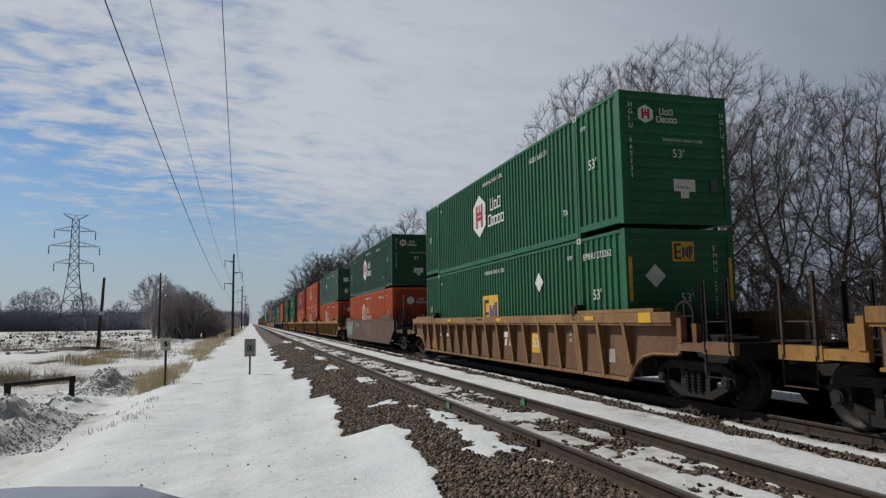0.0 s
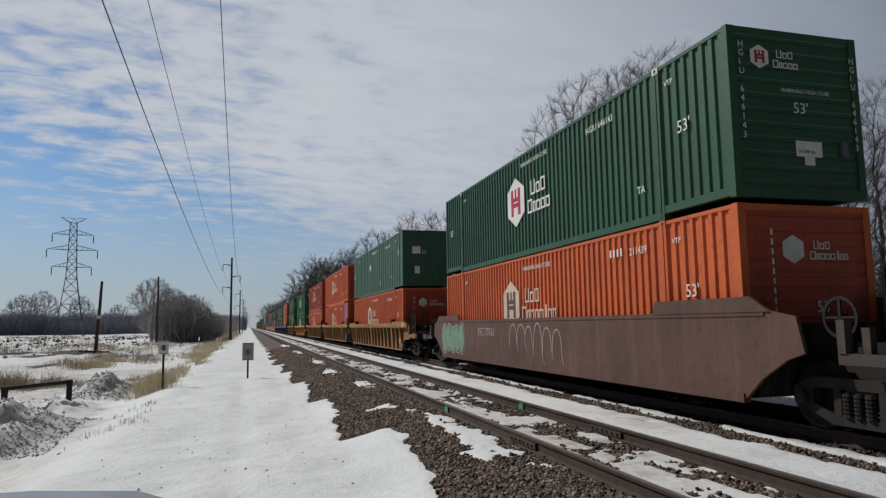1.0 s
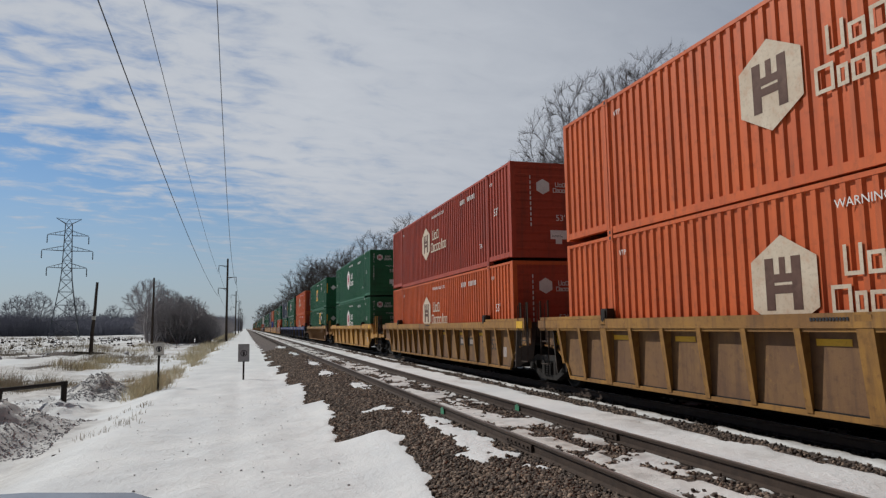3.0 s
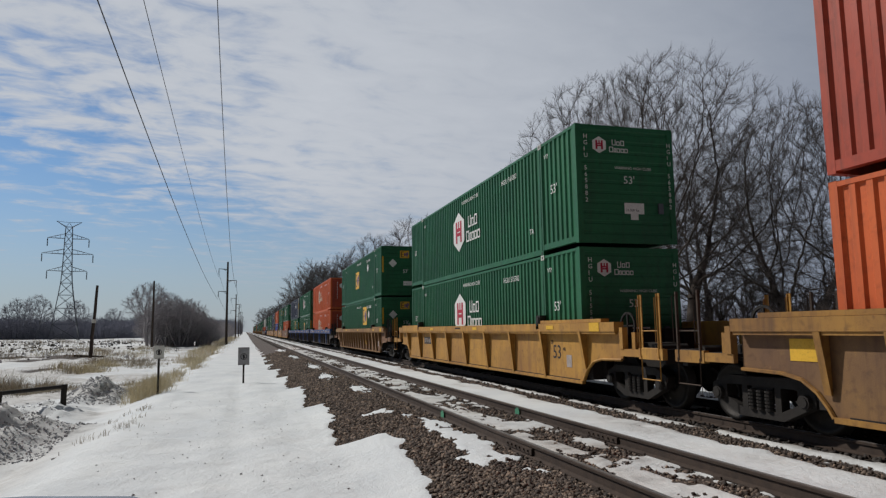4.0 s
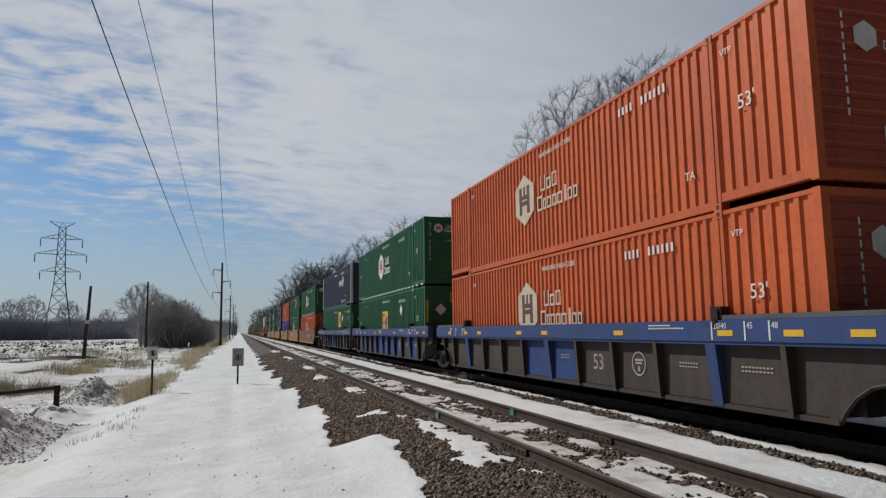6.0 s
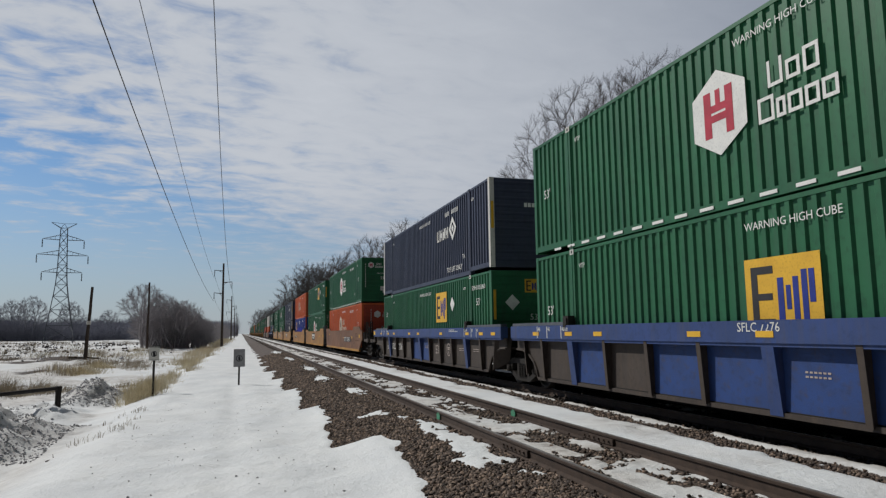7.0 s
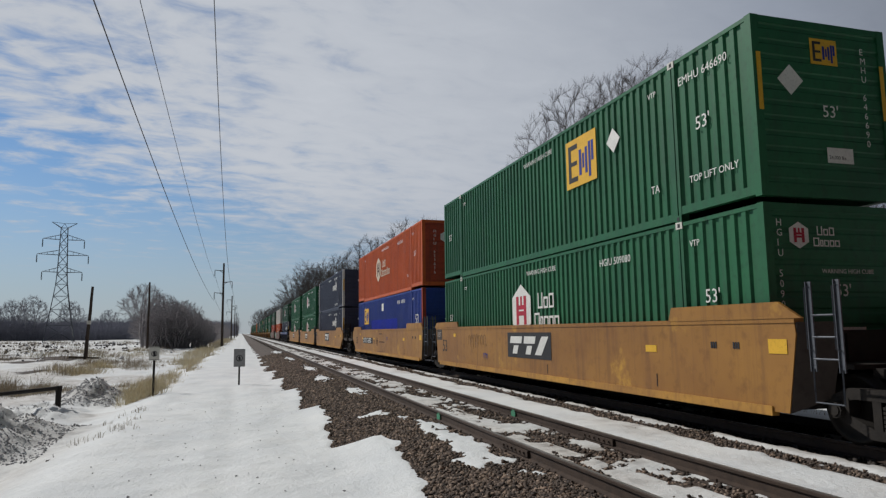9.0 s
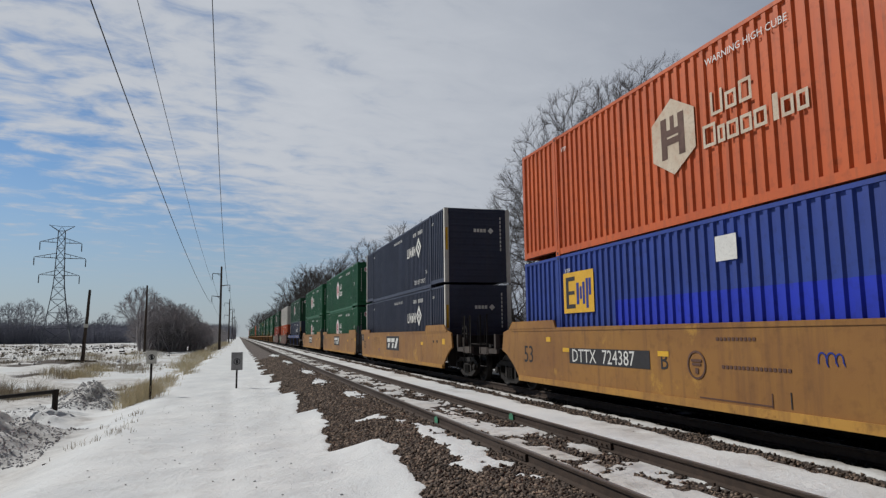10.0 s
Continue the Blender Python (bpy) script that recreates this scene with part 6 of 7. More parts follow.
for k, x, y, turn, size in ((0, 20.0, 27.8, 20, 0.97), (1, 20.8, 35.3, 130, 1.24), (2, 22.5, 19.5, 200, 0.82), (1, 24.5, 25.0, 300, 0.90), (0, 27.0, 36.0, 250, 0.80), (2, 20.5, 12.0, 280, 0.70), (1, 20.5, 48.0, 60, 0.90)):
    plant_tree(BIG[k], x, y, turn, size, tall, "trees along the line")
rng = random.Random(9)
for y, size in ((58, 1.15), (70, 1.2), (82, 1.15), (93, 1.25), (106, 1.3), (121, 1.3), (132, 1.4), (143, 1.5), (152, 1.45), (163, 1.6), (172, 1.65), (182, 1.6), (195, 1.5), (212, 1.35), (232, 1.3), (255, 1.25), (280, 1.3), (310, 1.3), (345, 1.3), (385, 1.4), (430, 1.4), (480, 1.5)):
    plant_tree(MID[rng.randrange(2)], 18.0 + rng.uniform(-1.5, 2.5) - 0.02 * max(0, y - 100) + (3 if 95 < y < 130 else 0), y, rng.uniform(0, 360), size * rng.uniform(0.92, 1.05), "leafless tree in the row behind the track", "trees along the line")
for k in range(14):
    y = 11 + k * 3.0 + rng.uniform(-0.8, 0.8)
    ob = plant_tree(SHRUB[k % 2], 18.0 + rng.uniform(0, 8), y, rng.uniform(0, 360), rng.uniform(0.8, 1.25), "tangled bare shrub among the trees", "shrubs along the line")
    ob.name = "shrub"
    ob["category"] = "shrub"
for k in range(16):
    y = 62 + k * 8.5
    ob = plant_tree(SHRUB[k % 2], 15.5 + rng.uniform(0, 6), y, rng.uniform(0, 360), rng.uniform(0.9, 1.5), "tangled bare shrub among the trees", "shrubs along the line")
    ob.name = "shrub"
    ob["category"] = "shrub"
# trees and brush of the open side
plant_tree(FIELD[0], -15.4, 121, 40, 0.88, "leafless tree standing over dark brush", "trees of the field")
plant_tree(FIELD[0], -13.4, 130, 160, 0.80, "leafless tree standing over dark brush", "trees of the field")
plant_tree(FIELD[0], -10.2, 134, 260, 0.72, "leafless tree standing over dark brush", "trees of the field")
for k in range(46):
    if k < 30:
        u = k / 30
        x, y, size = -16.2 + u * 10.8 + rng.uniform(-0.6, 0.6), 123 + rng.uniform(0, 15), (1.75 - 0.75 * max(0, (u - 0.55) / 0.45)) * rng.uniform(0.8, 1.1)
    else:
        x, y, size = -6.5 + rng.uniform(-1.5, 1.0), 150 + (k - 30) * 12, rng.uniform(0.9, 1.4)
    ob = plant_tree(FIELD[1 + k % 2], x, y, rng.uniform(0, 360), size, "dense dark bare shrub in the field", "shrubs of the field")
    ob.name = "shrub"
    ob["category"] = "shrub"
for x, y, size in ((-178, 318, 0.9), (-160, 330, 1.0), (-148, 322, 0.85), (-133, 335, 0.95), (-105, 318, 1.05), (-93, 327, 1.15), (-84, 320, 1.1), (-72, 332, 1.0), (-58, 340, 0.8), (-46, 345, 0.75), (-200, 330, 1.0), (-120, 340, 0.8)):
    plant_tree(FAR[int(x) % 2], x, y, rng.uniform(0, 360), size, "leafless tree above the distant woods, tinted pale with haze", "trees of the distant woods")


def far_woods(name, label, strokes, seed):
    """Strokes of (x, y, height range, spread): many thin upright branches."""
    r = np.random.default_rng(seed)
    segs = []
    for x0, x1, y0, y1, n, h0, h1 in strokes:
        x, y = r.uniform(x0, x1, n), r.uniform(y0, y1, n)
        h = r.uniform(h0, h1, n) * (0.55 + 0.6 * fbm(x * 0.03, y * 0.01, 7))
        lean = r.normal(0, 0.16, (n, 2))
        top = np.stack([x + lean[:, 0] * h, y + lean[:, 1] * h, h - 0.5], -1)
        base = np.stack([x, y, np.full(n, -1.5)], -1)
        rad = r.uniform(0.07, 0.18, n)
        segs.append(np.concatenate([base, top, rad[:, None], rad[:, None] * 0.25], 1))
        for t in (0.35, 0.5, 0.65, 0.8):
            p = base + (top - base) * t
            q = p + np.stack([r.normal(0, 0.20, n) * h, r.normal(0, 0.1, n) * h, r.uniform(0.08, 0.26, n) * h], -1)
            segs.append(np.concatenate([p, q, rad[:, None] * 0.55, rad[:, None] * 0.2], 1))
    v, f = limb_tubes(np.concatenate(segs), 3)
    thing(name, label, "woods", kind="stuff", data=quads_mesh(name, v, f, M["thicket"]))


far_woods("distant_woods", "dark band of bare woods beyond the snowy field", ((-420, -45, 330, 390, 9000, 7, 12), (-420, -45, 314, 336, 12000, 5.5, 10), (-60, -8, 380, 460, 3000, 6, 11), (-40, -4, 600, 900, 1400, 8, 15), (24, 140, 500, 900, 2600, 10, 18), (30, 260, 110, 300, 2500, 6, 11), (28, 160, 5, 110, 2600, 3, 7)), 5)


# ---- dry grass ----
def grass(name, label, clumps, material, seed):
    """Tufts: blades that leave a common foot, lean outwards and droop at the tip."""
    r = np.random.default_rng(seed)
    V, F = [], []
    for x0, x1, y0, y1, n, h0, h1, clump, wide in clumps:
        k = max(1, n // clump)
        fx, fy = r.uniform(x0, x1, k), r.uniform(y0, y1, k)
        cx, cy = np.repeat(fx, clump), np.repeat(fy, clump)
        off = r.normal(0, 1, (len(cx), 2)) * wide
        x, y = cx + off[:, 0], cy + off[:, 1] * 1.3
        z = surface_height(x, y)
        h = r.uniform(h0, h1, len(cx)) * np.repeat(r.uniform(0.45, 1.15, k), clump) * np.exp(-0.22 * (off ** 2).sum(1) / wide ** 2)
        a = r.uniform(0, np.pi, len(cx))
        w = r.uniform(0.003, 0.006, len(cx)) * (1 + y * 0.025)
        lean = off / wide * 0.16 + r.normal(0, 0.20, (len(cx), 2)) + np.array([0.10, -0.04])
        dx, dy = np.cos(a) * w, np.sin(a) * w
        p = []
        for t, up, bend, thin in ((0.0, -0.03, 0.0, 1.0), (0.6, 0.62, 0.42, 0.75), (1.0, 0.95, 1.15, 0.25)):
            q = np.stack([x + lean[:, 0] * h * bend, y + lean[:, 1] * h * bend, z + (h * up if t else up)], -1)
            g = np.stack([dx, dy, dx * 0], -1) * thin
            p += [q - g, q + g]
        base = sum(len(q) for q in V)
        V.append(np.stack(p, 1).reshape(-1, 3))
        i = np.arange(len(x))[:, None] * 6 + base
        F.append(np.concatenate([i + np.array([[0, 1, 3, 2]]), i + np.array([[2, 3, 5, 4]])], 0))
    thing(name, label, "grass", kind="stuff", data=quads_mesh(name, np.concatenate(V), np.concatenate(F), material))


grass("dry_grass", "tall straw-coloured dry grass along the bank", (
    (-3.75, -2.95, 25.2, 29.5, 1700, 0.35, 0.95, 130, 0.24), (-5.0, -2.7, 30, 46, 1500, 0.25, 0.75, 100, 0.28), (-5.6, -3.0, 46, 75, 1700, 0.35, 0.95, 120, 0.45), (-6.0, -3.4, 75, 130, 2000, 0.4, 1.1, 90, 0.7), (-6.0, -3.6, 130, 260, 3000, 0.5, 1.2, 70, 1.0),
    (-12.2, -9.6, 51, 58, 2000, 0.35, 0.85, 150, 0.55), (-26, -10, 78, 100, 1500, 0.4, 0.9, 100, 0.8)), M["grass"], 6)
grass("dead_weeds", "brown dead weeds standing in the snow", (
    (-12.0, -8.4, 33, 38.5, 3600, 0.4, 1.05, 170, 0.42), (-3.1, -2.3, 15.5, 20.5, 160, 0.08, 0.22, 14, 0.12), (-8, -5.6, 32, 40, 900, 0.25, 0.55, 100, 0.35), (-13, -6.5, 50, 70, 2400, 0.4, 0.9, 110, 0.6), (-30, -9, 70, 110, 2600, 0.5, 1.1, 80, 0.9), (-60, -12, 110, 220, 2200, 0.5, 1.2, 50, 1.2), (11.5, 16, 12, 60, 3600, 0.3, 0.8, 40, 0.4)), M["weed"], 7)


def dirt_clods():
    """Dark clods and bits of debris on the snow heaps and the open field."""
    r = np.random.default_rng(12)
    xs, ys, ss = [], [], []
    for x0, x1, y0, y1, n, s0, s1 in ((-6.9, -3.7, 14.8, 20.2, 2600, 0.010, 0.040), (-6.3, -4.2, 26.2, 30.2, 2200, 0.012, 0.045), (-7.0, -5.0, 20.2, 24.5, 500, 0.01, 0.035), (-2.2, 1.4, 5, 22, 150, 0.008, 0.022), (-40, -8, 60, 140, 120, 0.1, 0.3), (-70, -10, 140, 230, 120, 0.2, 0.5)):
        xs.append(r.uniform(x0, x1, n))
        ys.append(r.uniform(y0, y1, n))
        ss.append(r.uniform(s0, s1, n))
    x, y, s = (np.concatenate(q) for q in (xs, ys, ss))
    scatter_stones("dirt_clods", "frozen dirt clods and dark debris on the snow", np.stack([x, y, surface_height(x, y) + s * 0.1], -1), s, 13, "clod")


dirt_clods()


def rubble():
    r = np.random.default_rng(19)
    n = 260
    y = r.uniform(95, 190, n)
    x = -y * r.uniform(0.12, 0.36, n)
    s = r.uniform(0.10, 0.30, n) * (0.6 + y / 240)
    scatter_stones("rubble", "dark broken rubble heaps in the snowy field", np.stack([x, y, surface_height(x, y) + s * 0.2], -1), s, 23, "dark_stone")


rubble()


# ---- things of the open side ----
def at_ground(x, y):
    return float(surface_height(np.array([x]), np.array([y]))[0])


def trail_sign(x, y, w, h, top, label, face):
    z = at_ground(x, y)
    ob = thing("sign", label, "sign", m=Matrix.Translation((x, y, z)) @ pose(0, 0, 0, 0, 0, -3))
    part("post", Shape().prism_y([(-0.035, -0.4), (0.035, -0.4), (0.035, top - 0.05), (-0.035, top - 0.05)], 0.0, 0.012).box(-0.035, -0.023, 0.012, 0.035, -0.4, top - 0.05).box(0.023, 0.035, 0.012, 0.035, -0.4, top - 0.05).mesh("post", M["black_steel"]), ob, "dark steel channel post")
    pl = part("panel", Shape().box(-w / 2, w / 2, -0.016, -0.012, top - h, top).mesh("panel", face), ob, "pale metal sign panel")
    ring = []
    for k in range(20):
        a, b = 2 * math.pi * k / 20, 2 * math.pi * (k + 1) / 20
        ring.append([(0.125 * w / 0.43 * math.cos(q) * g, 0.125 * w / 0.43 * math.sin(q) * g) for q, g in ((a, 1.0), (b, 1.0), (b, 0.78), (a, 0.78))])
    part("symbol", plate("symbol", ring + [[(-0.02, -0.10), (0.05, -0.06), (0.03, 0.09), (-0.05, 0.05)]], M["mark_dark"]), pl, "dark round symbol", on_front(0, -0.0165, top - h * 0.52))
    line = plate("border", [rect(-w / 2 + 0.015, 0.0, w / 2 - 0.015, 0.012)], M["mark_dark"])
    for zz in (top - h + 0.015, top - 0.027):
        part("border", line, pl, "", on_front(0, -0.0165, zz))


trail_sign(-0.05, 28.6, 0.44, 0.70, 1.42, "small grey metal sign on a thin post in the snow", M["sign_back"])
trail_sign(-2.88, 25.6, 0.34, 0.47, 1.68, "pale weathered sign on a thin post beside dry grass", M["pale"])


def barrier():
    a, b = Vector((-6.52, 21.7)), Vector((-5.36, 23.7))
    za, zb = at_ground(*a), at_ground(*b)
    d = (b - a).to_3d()
    ob = thing("pipe_barrier", "low black steel pipe barrier in dirty snow", "barrier", m=Matrix.Translation((a.x, a.y, za)))
    top = 0.66
    part("rail", Shape().tube((-d.x * 0.03, -d.y * 0.03, top), (d.x * 1.03, d.y * 1.03, top), 0.058, sides=12).mesh("rail", M["black_steel"]), ob)
    for k, zz in ((0.0, -0.5), (1.0, zb - za - 0.5)):
        part("post", Shape().tube((d.x * k, d.y * k, zz), (d.x * k, d.y * k, top - 0.01), 0.085, sides=12).mesh("post", M["black_steel"]), ob)
        part("collar", Shape().tube((d.x * k, d.y * k, top - 0.10), (d.x * k, d.y * k, top + 0.062), 0.098, sides=12).mesh("collar", M["black_steel"]), ob)


barrier()


def old_pole(x, y, h, lean, label, band=False):
    z = at_ground(x, y)
    ob = thing("wooden_pole", label, "pole", "old poles in the field", m=Matrix.Translation((x, y, z)) @ pose(0, 0, 0, 0, lean, 0))
    s = Shape()
    s.path([(0.02 * math.sin(k * 2), 0, -0.5 + k * (h + 0.5) / 6) for k in range(7)], [0.20 - 0.012 * k for k in range(7)], 9)
    part("shaft", s.mesh("shaft", M["pole_wood"]), ob)
    if band:
        part("band", Shape().tube((0, 0, h * 0.48), (0, 0, h * 0.53), 0.20, sides=9).mesh("band", M["pale"]), ob, "pale band")
        part("base_board", Shape().box(-1.5, 1.3, -0.15, 0.1, 0.12, 0.30).mesh("base_board", M["pole_wood"]), ob, "dark board at the foot")


old_pole(-15.3, 77.6, 7.5, 3.0, "weathered leaning wooden pole with a pale band", True)
old_pole(-13.9, 113.8, 10.2, 0.3, "weathered grey wooden pole without wires")


def utility_pole(x, y, h):
    z = at_ground(x, y)
    ob = thing("utility_pole", "dark wooden utility pole with three staggered arms", "utility pole", "line of utility poles", m=Matrix.Translation((x, y, z)))
    s = Shape()
    s.path([(0, 0, -1 + k * (h + 1) / 5) for k in range(6)], [0.23 - 0.016 * k for k in range(6)], 10)
    part("shaft", s.mesh("shaft", M["pole_wood"]), ob)
    for side, zz in ((-1, 0.916), (1, 0.777), (-1, 0.643)):
        arm = part("arm", Shape().tube((0, 0, h * zz - 0.12), (side * 1.45, 0, h * zz), 0.07, 0.05, 8).tube((0, 0, h * zz - 0.5), (side * 0.7, 0, h * zz - 0.07), 0.03, sides=6).mesh("arm", M["pole_wood"]), ob)
        s = Shape().tube((side * 1.42, 0, h * zz - 1.05), (side * 1.42, 0, h * zz), 0.035, sides=8)
        for k in range(6):
            s.tube((side * 1.42, 0, h * zz - 0.95 + k * 0.14), (side * 1.42, 0, h * zz - 0.90 + k * 0.14), 0.11, 0.07, 10)
        part("insulator", s.mesh("insulator", M["black_steel"]), arm, "string of dark insulator discs")


POLES = [(-3.1, 120.0, 13.95), (-2.9, 212.0, 13.2), (-2.8, 300.0, 13.2), (-2.7, 390.0, 13.2), (-2.6, 480.0, 13.2), (-2.5, 570.0, 13.2)]
for p in POLES:
    utility_pole(*p)


def wire(points, r):
    """A wire through three places (y, x, z), smooth in y, drawn as a thin tube."""
    ys = [p[0] for p in points]
    cx, cz = np.polyfit(ys, [p[1] for p in points], 2), np.polyfit(ys, [p[2] for p in points], 2)
    yy = np.linspace(min(-6.0, ys[0]), ys[-1], 40)
    x, z = np.polyval(cx, yy), np.polyval(cz, yy)
    thing("overhead_wire", "thin dark overhead wire strung between the poles", "wire", "overhead wires", data=Shape().path(list(zip(x, yy, z)), r, 5).mesh("overhead_wire", M["wire"]))


wire(((22.9, -4.70, 11.98), (91.0, -4.69, 7.80), (120.0, -4.55, 7.0)), 0.022)
wire(((29.0, -4.25, 14.96), (92.0, -4.45, 11.33), (120.0, -4.55, 10.8)), 0.016)
wire(((30.0, -1.46, 15.77), (80.0, -1.66, 9.44), (120.0, -1.65, 8.9)), 0.020)
for a, b in zip(POLES, POLES[1:]):
    for side, zz in ((-1, 0.916), (1, 0.777), (-1, 0.643)):
        p, q = (a[1], a[0] + side * 1.42, a[2] * zz - 1.4), (b[1], b[0] + side * 1.42, b[2] * zz - 1.4)
        cz = np.linspace(0, 1, 13)
        g = [(p[1] + (q[1] - p[1]) * u, p[0] + (q[0] - p[0]) * u, p[2] + (q[2] - p[2]) * u - 4.4 * u * (1 - u)) for u in cz]
        thing("overhead_wire", "thin dark overhead wire strung between the poles", "wire", "overhead wires", data=Shape().path(g, 0.02, 4).mesh("overhead_wire", M["wire"]))


def lattice_tower(x, y, h, turn, size=1.0):
    """A steel transmission tower: four splayed legs, cross bracing, three pairs of arms and a Y-shaped top."""
    ob = thing("transmission_tower", "grey steel lattice transmission tower with three pairs of arms", "pylon", "transmission towers", m=Matrix.Translation((x, y, at_ground(x, y))) @ pose(0, 0, 0, 0, 0, turn))
    levels = [(0.0, 4.3), (0.14, 3.45), (0.27, 2.7), (0.38, 2.1), (0.48, 1.62), (0.56, 1.42), (0.645, 1.3), (0.73, 1.2), (0.81, 1.1), (0.89, 1.02), (0.955, 0.95)]
    lv = [(t * h, w * h / 38) for t, w in levels]
    cor = ((-1, -1), (1, -1), (1, 1), (-1, 1))
    for cx, cy in cor:
        s = Shape().path([(cx * w, cy * w, z) for z, w in lv], 0.12)
        part("leg", s.mesh("leg", M["galvanised"]), ob)
    for k in range(4):
        (ax, ay), (bx, by) = cor[k], cor[(k + 1) % 4]
        s = Shape()
        for (z0, w0), (z1, w1) in zip(lv, lv[1:]):
            s.tube((ax * w0, ay * w0, z0), (bx * w1, by * w1, z1), 0.052, sides=4)
            s.tube((bx * w0, by * w0, z0), (ax * w1, ay * w1, z1), 0.052, sides=4)
            s.tube((ax * w1, ay * w1, z1), (bx * w1, by * w1, z1), 0.052, sides=4)
        tagged(part("bracing", s.mesh("bracing", M["galvanised"]), ob), kind="stuff")
    for t, reach in ((0.58, 5.0), (0.725, 6.4), (0.855, 5.2)):
        for side in (-1, 1):
            s = Shape()
            r = reach * h / 38 * 1.12
            for cy in (-0.9, 0.9):
                s.tube((side * 0.9, cy, t * h), (side * r, 0, t * h + 0.12), 0.065, sides=4)
                s.tube((side * 0.9, cy, t * h + 1.6), (side * r, 0, t * h + 0.12), 0.055, sides=4)
            for q in (0.3, 0.55, 0.8):
                s.tube((side * (0.9 + (r - 0.9) * q), 0, t * h), (side * (0.9 + (r - 0.9) * q), 0, t * h + 1.6 * (1 - q)), 0.05, sides=4)
            arm = part("arm", s.mesh("arm", M["galvanised"]), ob)
            s = Shape()
            for kk in range(9):
                s.tube((side * r, 0, t * h - 0.2 - kk * 0.27), (side * r, 0, t * h - 0.4 - kk * 0.27), 0.16, sides=6)
            s.tube((side * r, 0, t * h + 0.1), (side * r, 0, t * h - 2.6), 0.05, sides=4)
            part("insulator", s.mesh("insulator", M["black_steel"]), arm)
    for side in (-1, 1):
        s = Shape()
        for cy in (-0.9, 0.9):
            s.tube((side * 0.9, cy, 0.955 * h), (side * 3.6 * h / 38, 0, h), 0.08, sides=4)
        s.tube((0, 0, h - 0.3), (side * 3.6 * h / 38, 0, h), 0.06, sides=4)
        s.tube((0, 0, h - 0.3), (side * 0.9, 0, 0.955 * h), 0.06, sides=4)
        part("peak", s.mesh("peak", M["galvanised"]), ob)


lattice_tower(-55.6, 242.0, 38.4, 14)
lattice_tower(-62.0, 560.0, 36.0, 14)


def fallen_branch(x, y, length, turn, r):
    z = at_ground(x, y)
    rg = random.Random(int(x * 100))
    pts = [Vector((0, 0, 0))]
    for k in range(6):
        pts.append(pts[-1] + Vector((length / 6, rg.gauss(0, 0.04), rg.gauss(0, 0.015))))
    segs = [(*a, *b, r * (1 - 0.13 * k), r * (1 - 0.13 * (k + 1))) for k, (a, b) in enumerate(zip(pts, pts[1:]))]
    segs += [(*pts[3], *(pts[3] + Vector((0.12, 0.15, 0.06))), r * 0.5, r * 0.2), (*pts[4], *(pts[4] + Vector((0.1, -0.12, 0.05))), r * 0.45, r * 0.2)]
    v, f = limb_tubes(segs, 7)
    thing("branch", "dark fallen branch lying on the snow", "branch", m=Matrix.Translation((x, y, z + r * 0.5)) @ pose(0, 0, 0, 0, 0, turn), data=quads_mesh("branch", v, f, M["bark"]))


fallen_branch(-3.75, 11.2, 0.75, 35, 0.035)
fallen_branch(-3.3, 14.0, 0.55, 55, 0.018)
fallen_branch(-3.5, 10.7, 0.4, 20, 0.016)


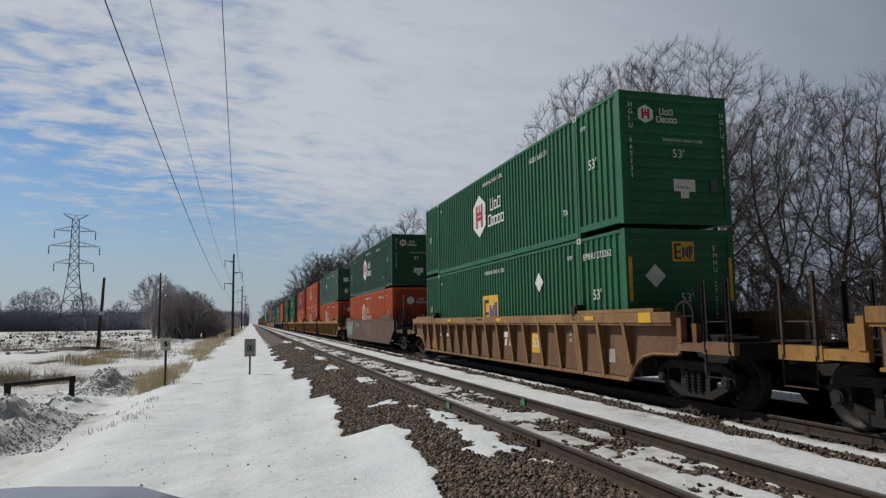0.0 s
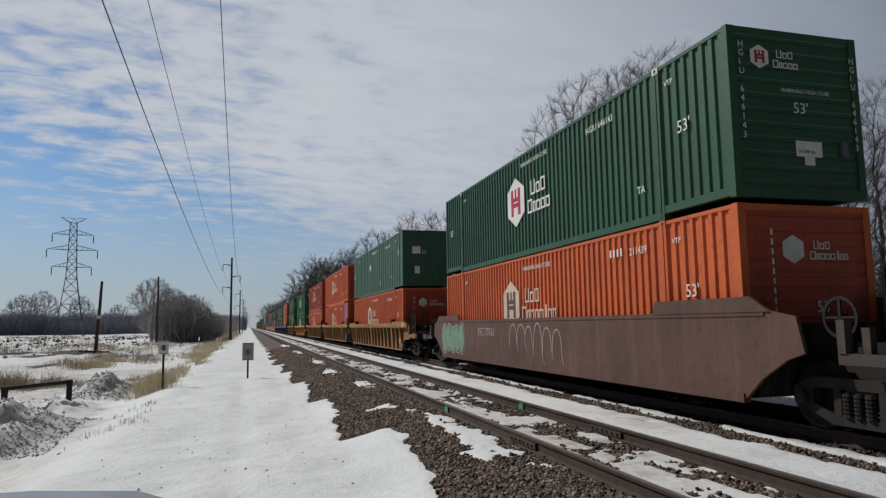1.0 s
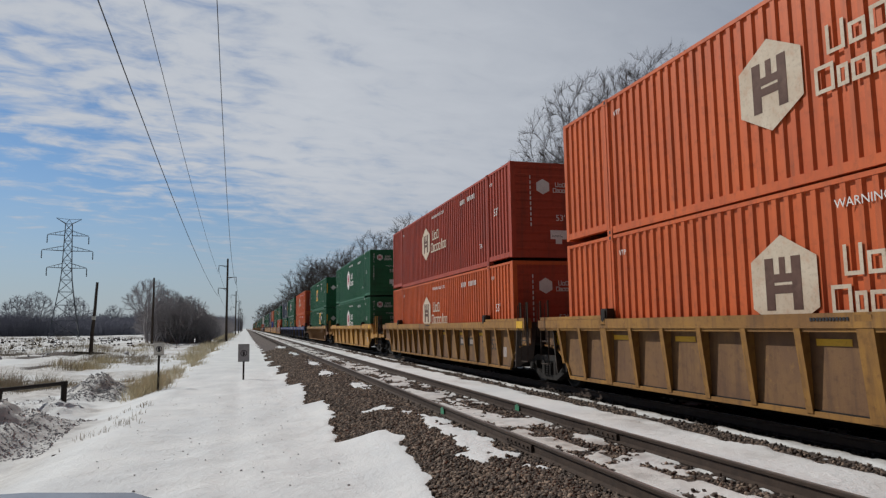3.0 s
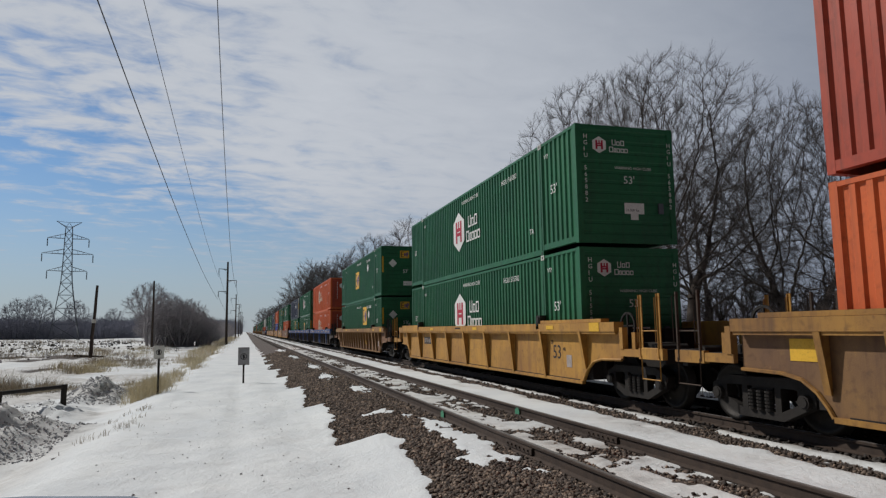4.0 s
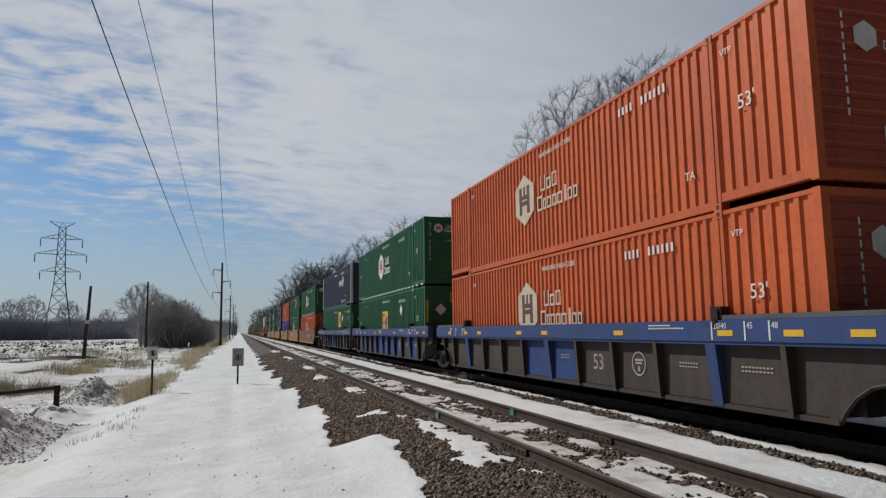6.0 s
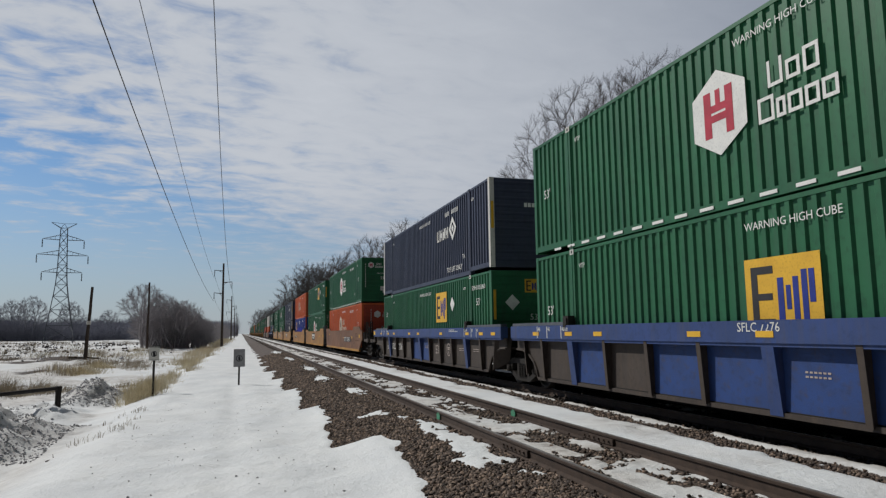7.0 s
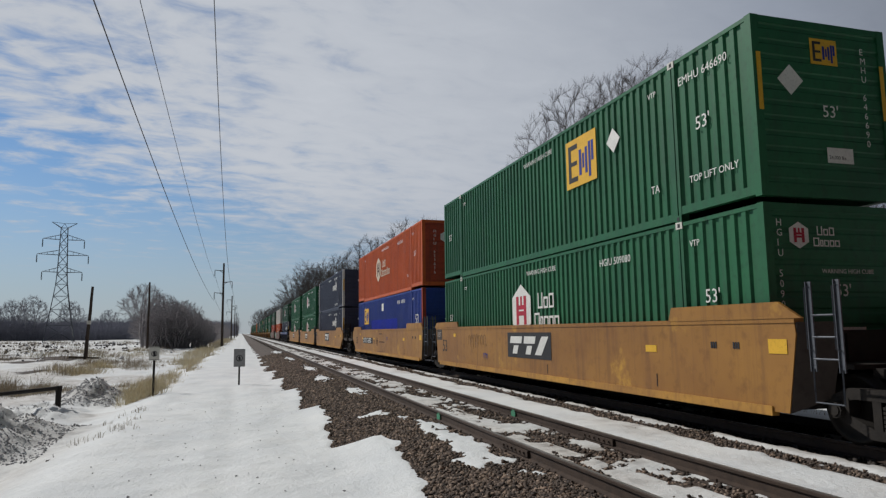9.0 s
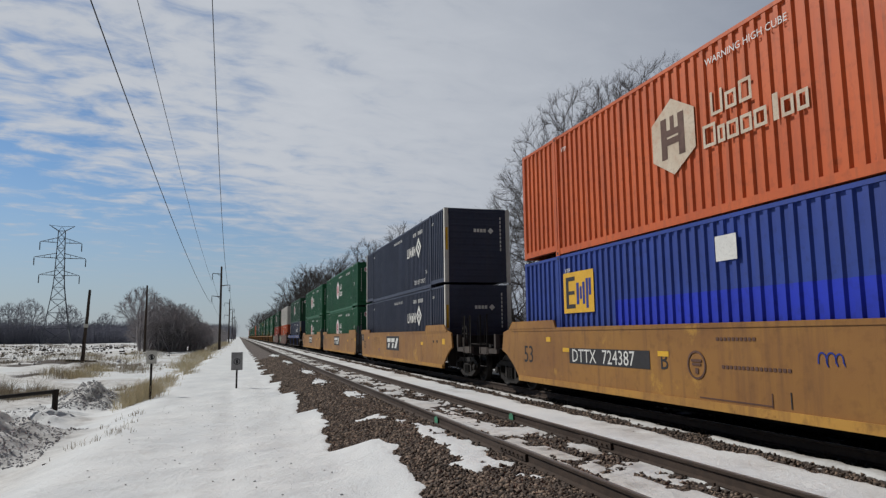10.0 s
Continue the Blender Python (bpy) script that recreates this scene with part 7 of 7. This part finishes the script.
# ---- the car beside the camera ----
def parked_car():
    """A silver-blue car; the rim of its bonnet shows under the camera."""
    gx = -1.03
    gz = at_ground(gx, -1.0)
    ob = thing("parked_car", "silver-blue car standing on the snowy path", "car", m=Matrix.Translation((gx, 0, 0)))

    def hull(name, rows, mat, label=""):
        """Rows of (y, half width, bottom, top): rounded cross sections joined along y."""
        s = Shape()
        n = 14
        for y, w, z0, z1 in rows:
            for k in range(n):
                a = 2 * math.pi * (k + 0.5) / n
                c, d = math.cos(a), math.sin(a)
                e = 0.42
                s.v.append((w * abs(c) ** e * (1 if c > 0 else -1), y, (z0 + z1) / 2 + (z1 - z0) / 2 * abs(d) ** e * (1 if d > 0 else -1)))
        for r in range(len(rows) - 1):
            s.f += [(r * n + k, r * n + (k + 1) % n, (r + 1) * n + (k + 1) % n, (r + 1) * n + k) for k in range(n)]
        s.f += [tuple(range(n)), tuple(range((len(rows) - 1) * n, len(rows) * n))]
        return part(name, s.mesh(name, mat, True), ob, label)

    hull("body", ((-3.0, 0.80, gz + 0.35, gz + 1.05), (-2.8, 0.92, gz + 0.25, gz + 1.1), (0.2, 0.94, gz + 0.22, 1.06), (1.3, 0.93, gz + 0.25, 1.14), (1.48, 0.90, gz + 0.3, 1.13), (1.58, 0.82, gz + 0.4, 1.08)), M["car_paint"])
    hull("bonnet", ((0.35, 0.92, 1.04, 1.25), (1.0, 0.93, 1.04, 1.265), (1.45, 0.92, 1.04, 1.250), (1.60, 0.87, 1.04, 1.19)), M["car_paint"], "silver-blue bonnet")
    hull("cabin", ((-2.8, 0.62, 1.0, 1.3), (-2.3, 0.70, 1.0, 1.72), (-0.9, 0.72, 1.0, 1.76), (-0.6, 0.70, 1.0, 1.70), (0.3, 0.82, 1.0, 1.06)), M["black_steel"], "dark glazed cabin")
    for x in (-0.84, 0.84):
        for y in (-2.2, 0.75):
            s = Shape().lathe_x([(-0.11, 0.2), (-0.11, 0.33), (-0.08, 0.36), (0.08, 0.36), (0.11, 0.33), (0.11, 0.2)], 24, y, gz + 0.36)
            s.v = [(a + x, b, c) for a, b, c in s.v]
            part("tyre", s.mesh("tyre", M["black_steel"], True), ob, "black tyre")


parked_car()


# ---- what moves ----
def motions():
    for ob in MOVERS:
        x, y, z = ob.matrix_basis.translation
        walk(ob, [(t, pose(x, y - SPEED * t, z)) for t in (0.0, 5.0, 10.0)])
    # the wheels of the cars that come near turn towards the camera
    rows = [k / FPS for k in range(301)]
    for wheel, c in WHEELSETS[:56]:
        walk(wheel, [(t, pose(0, c, 0.462) @ Matrix.Rotation(radians(88.0 * k), 4, "X")) for k, t in enumerate(rows)])


motions()
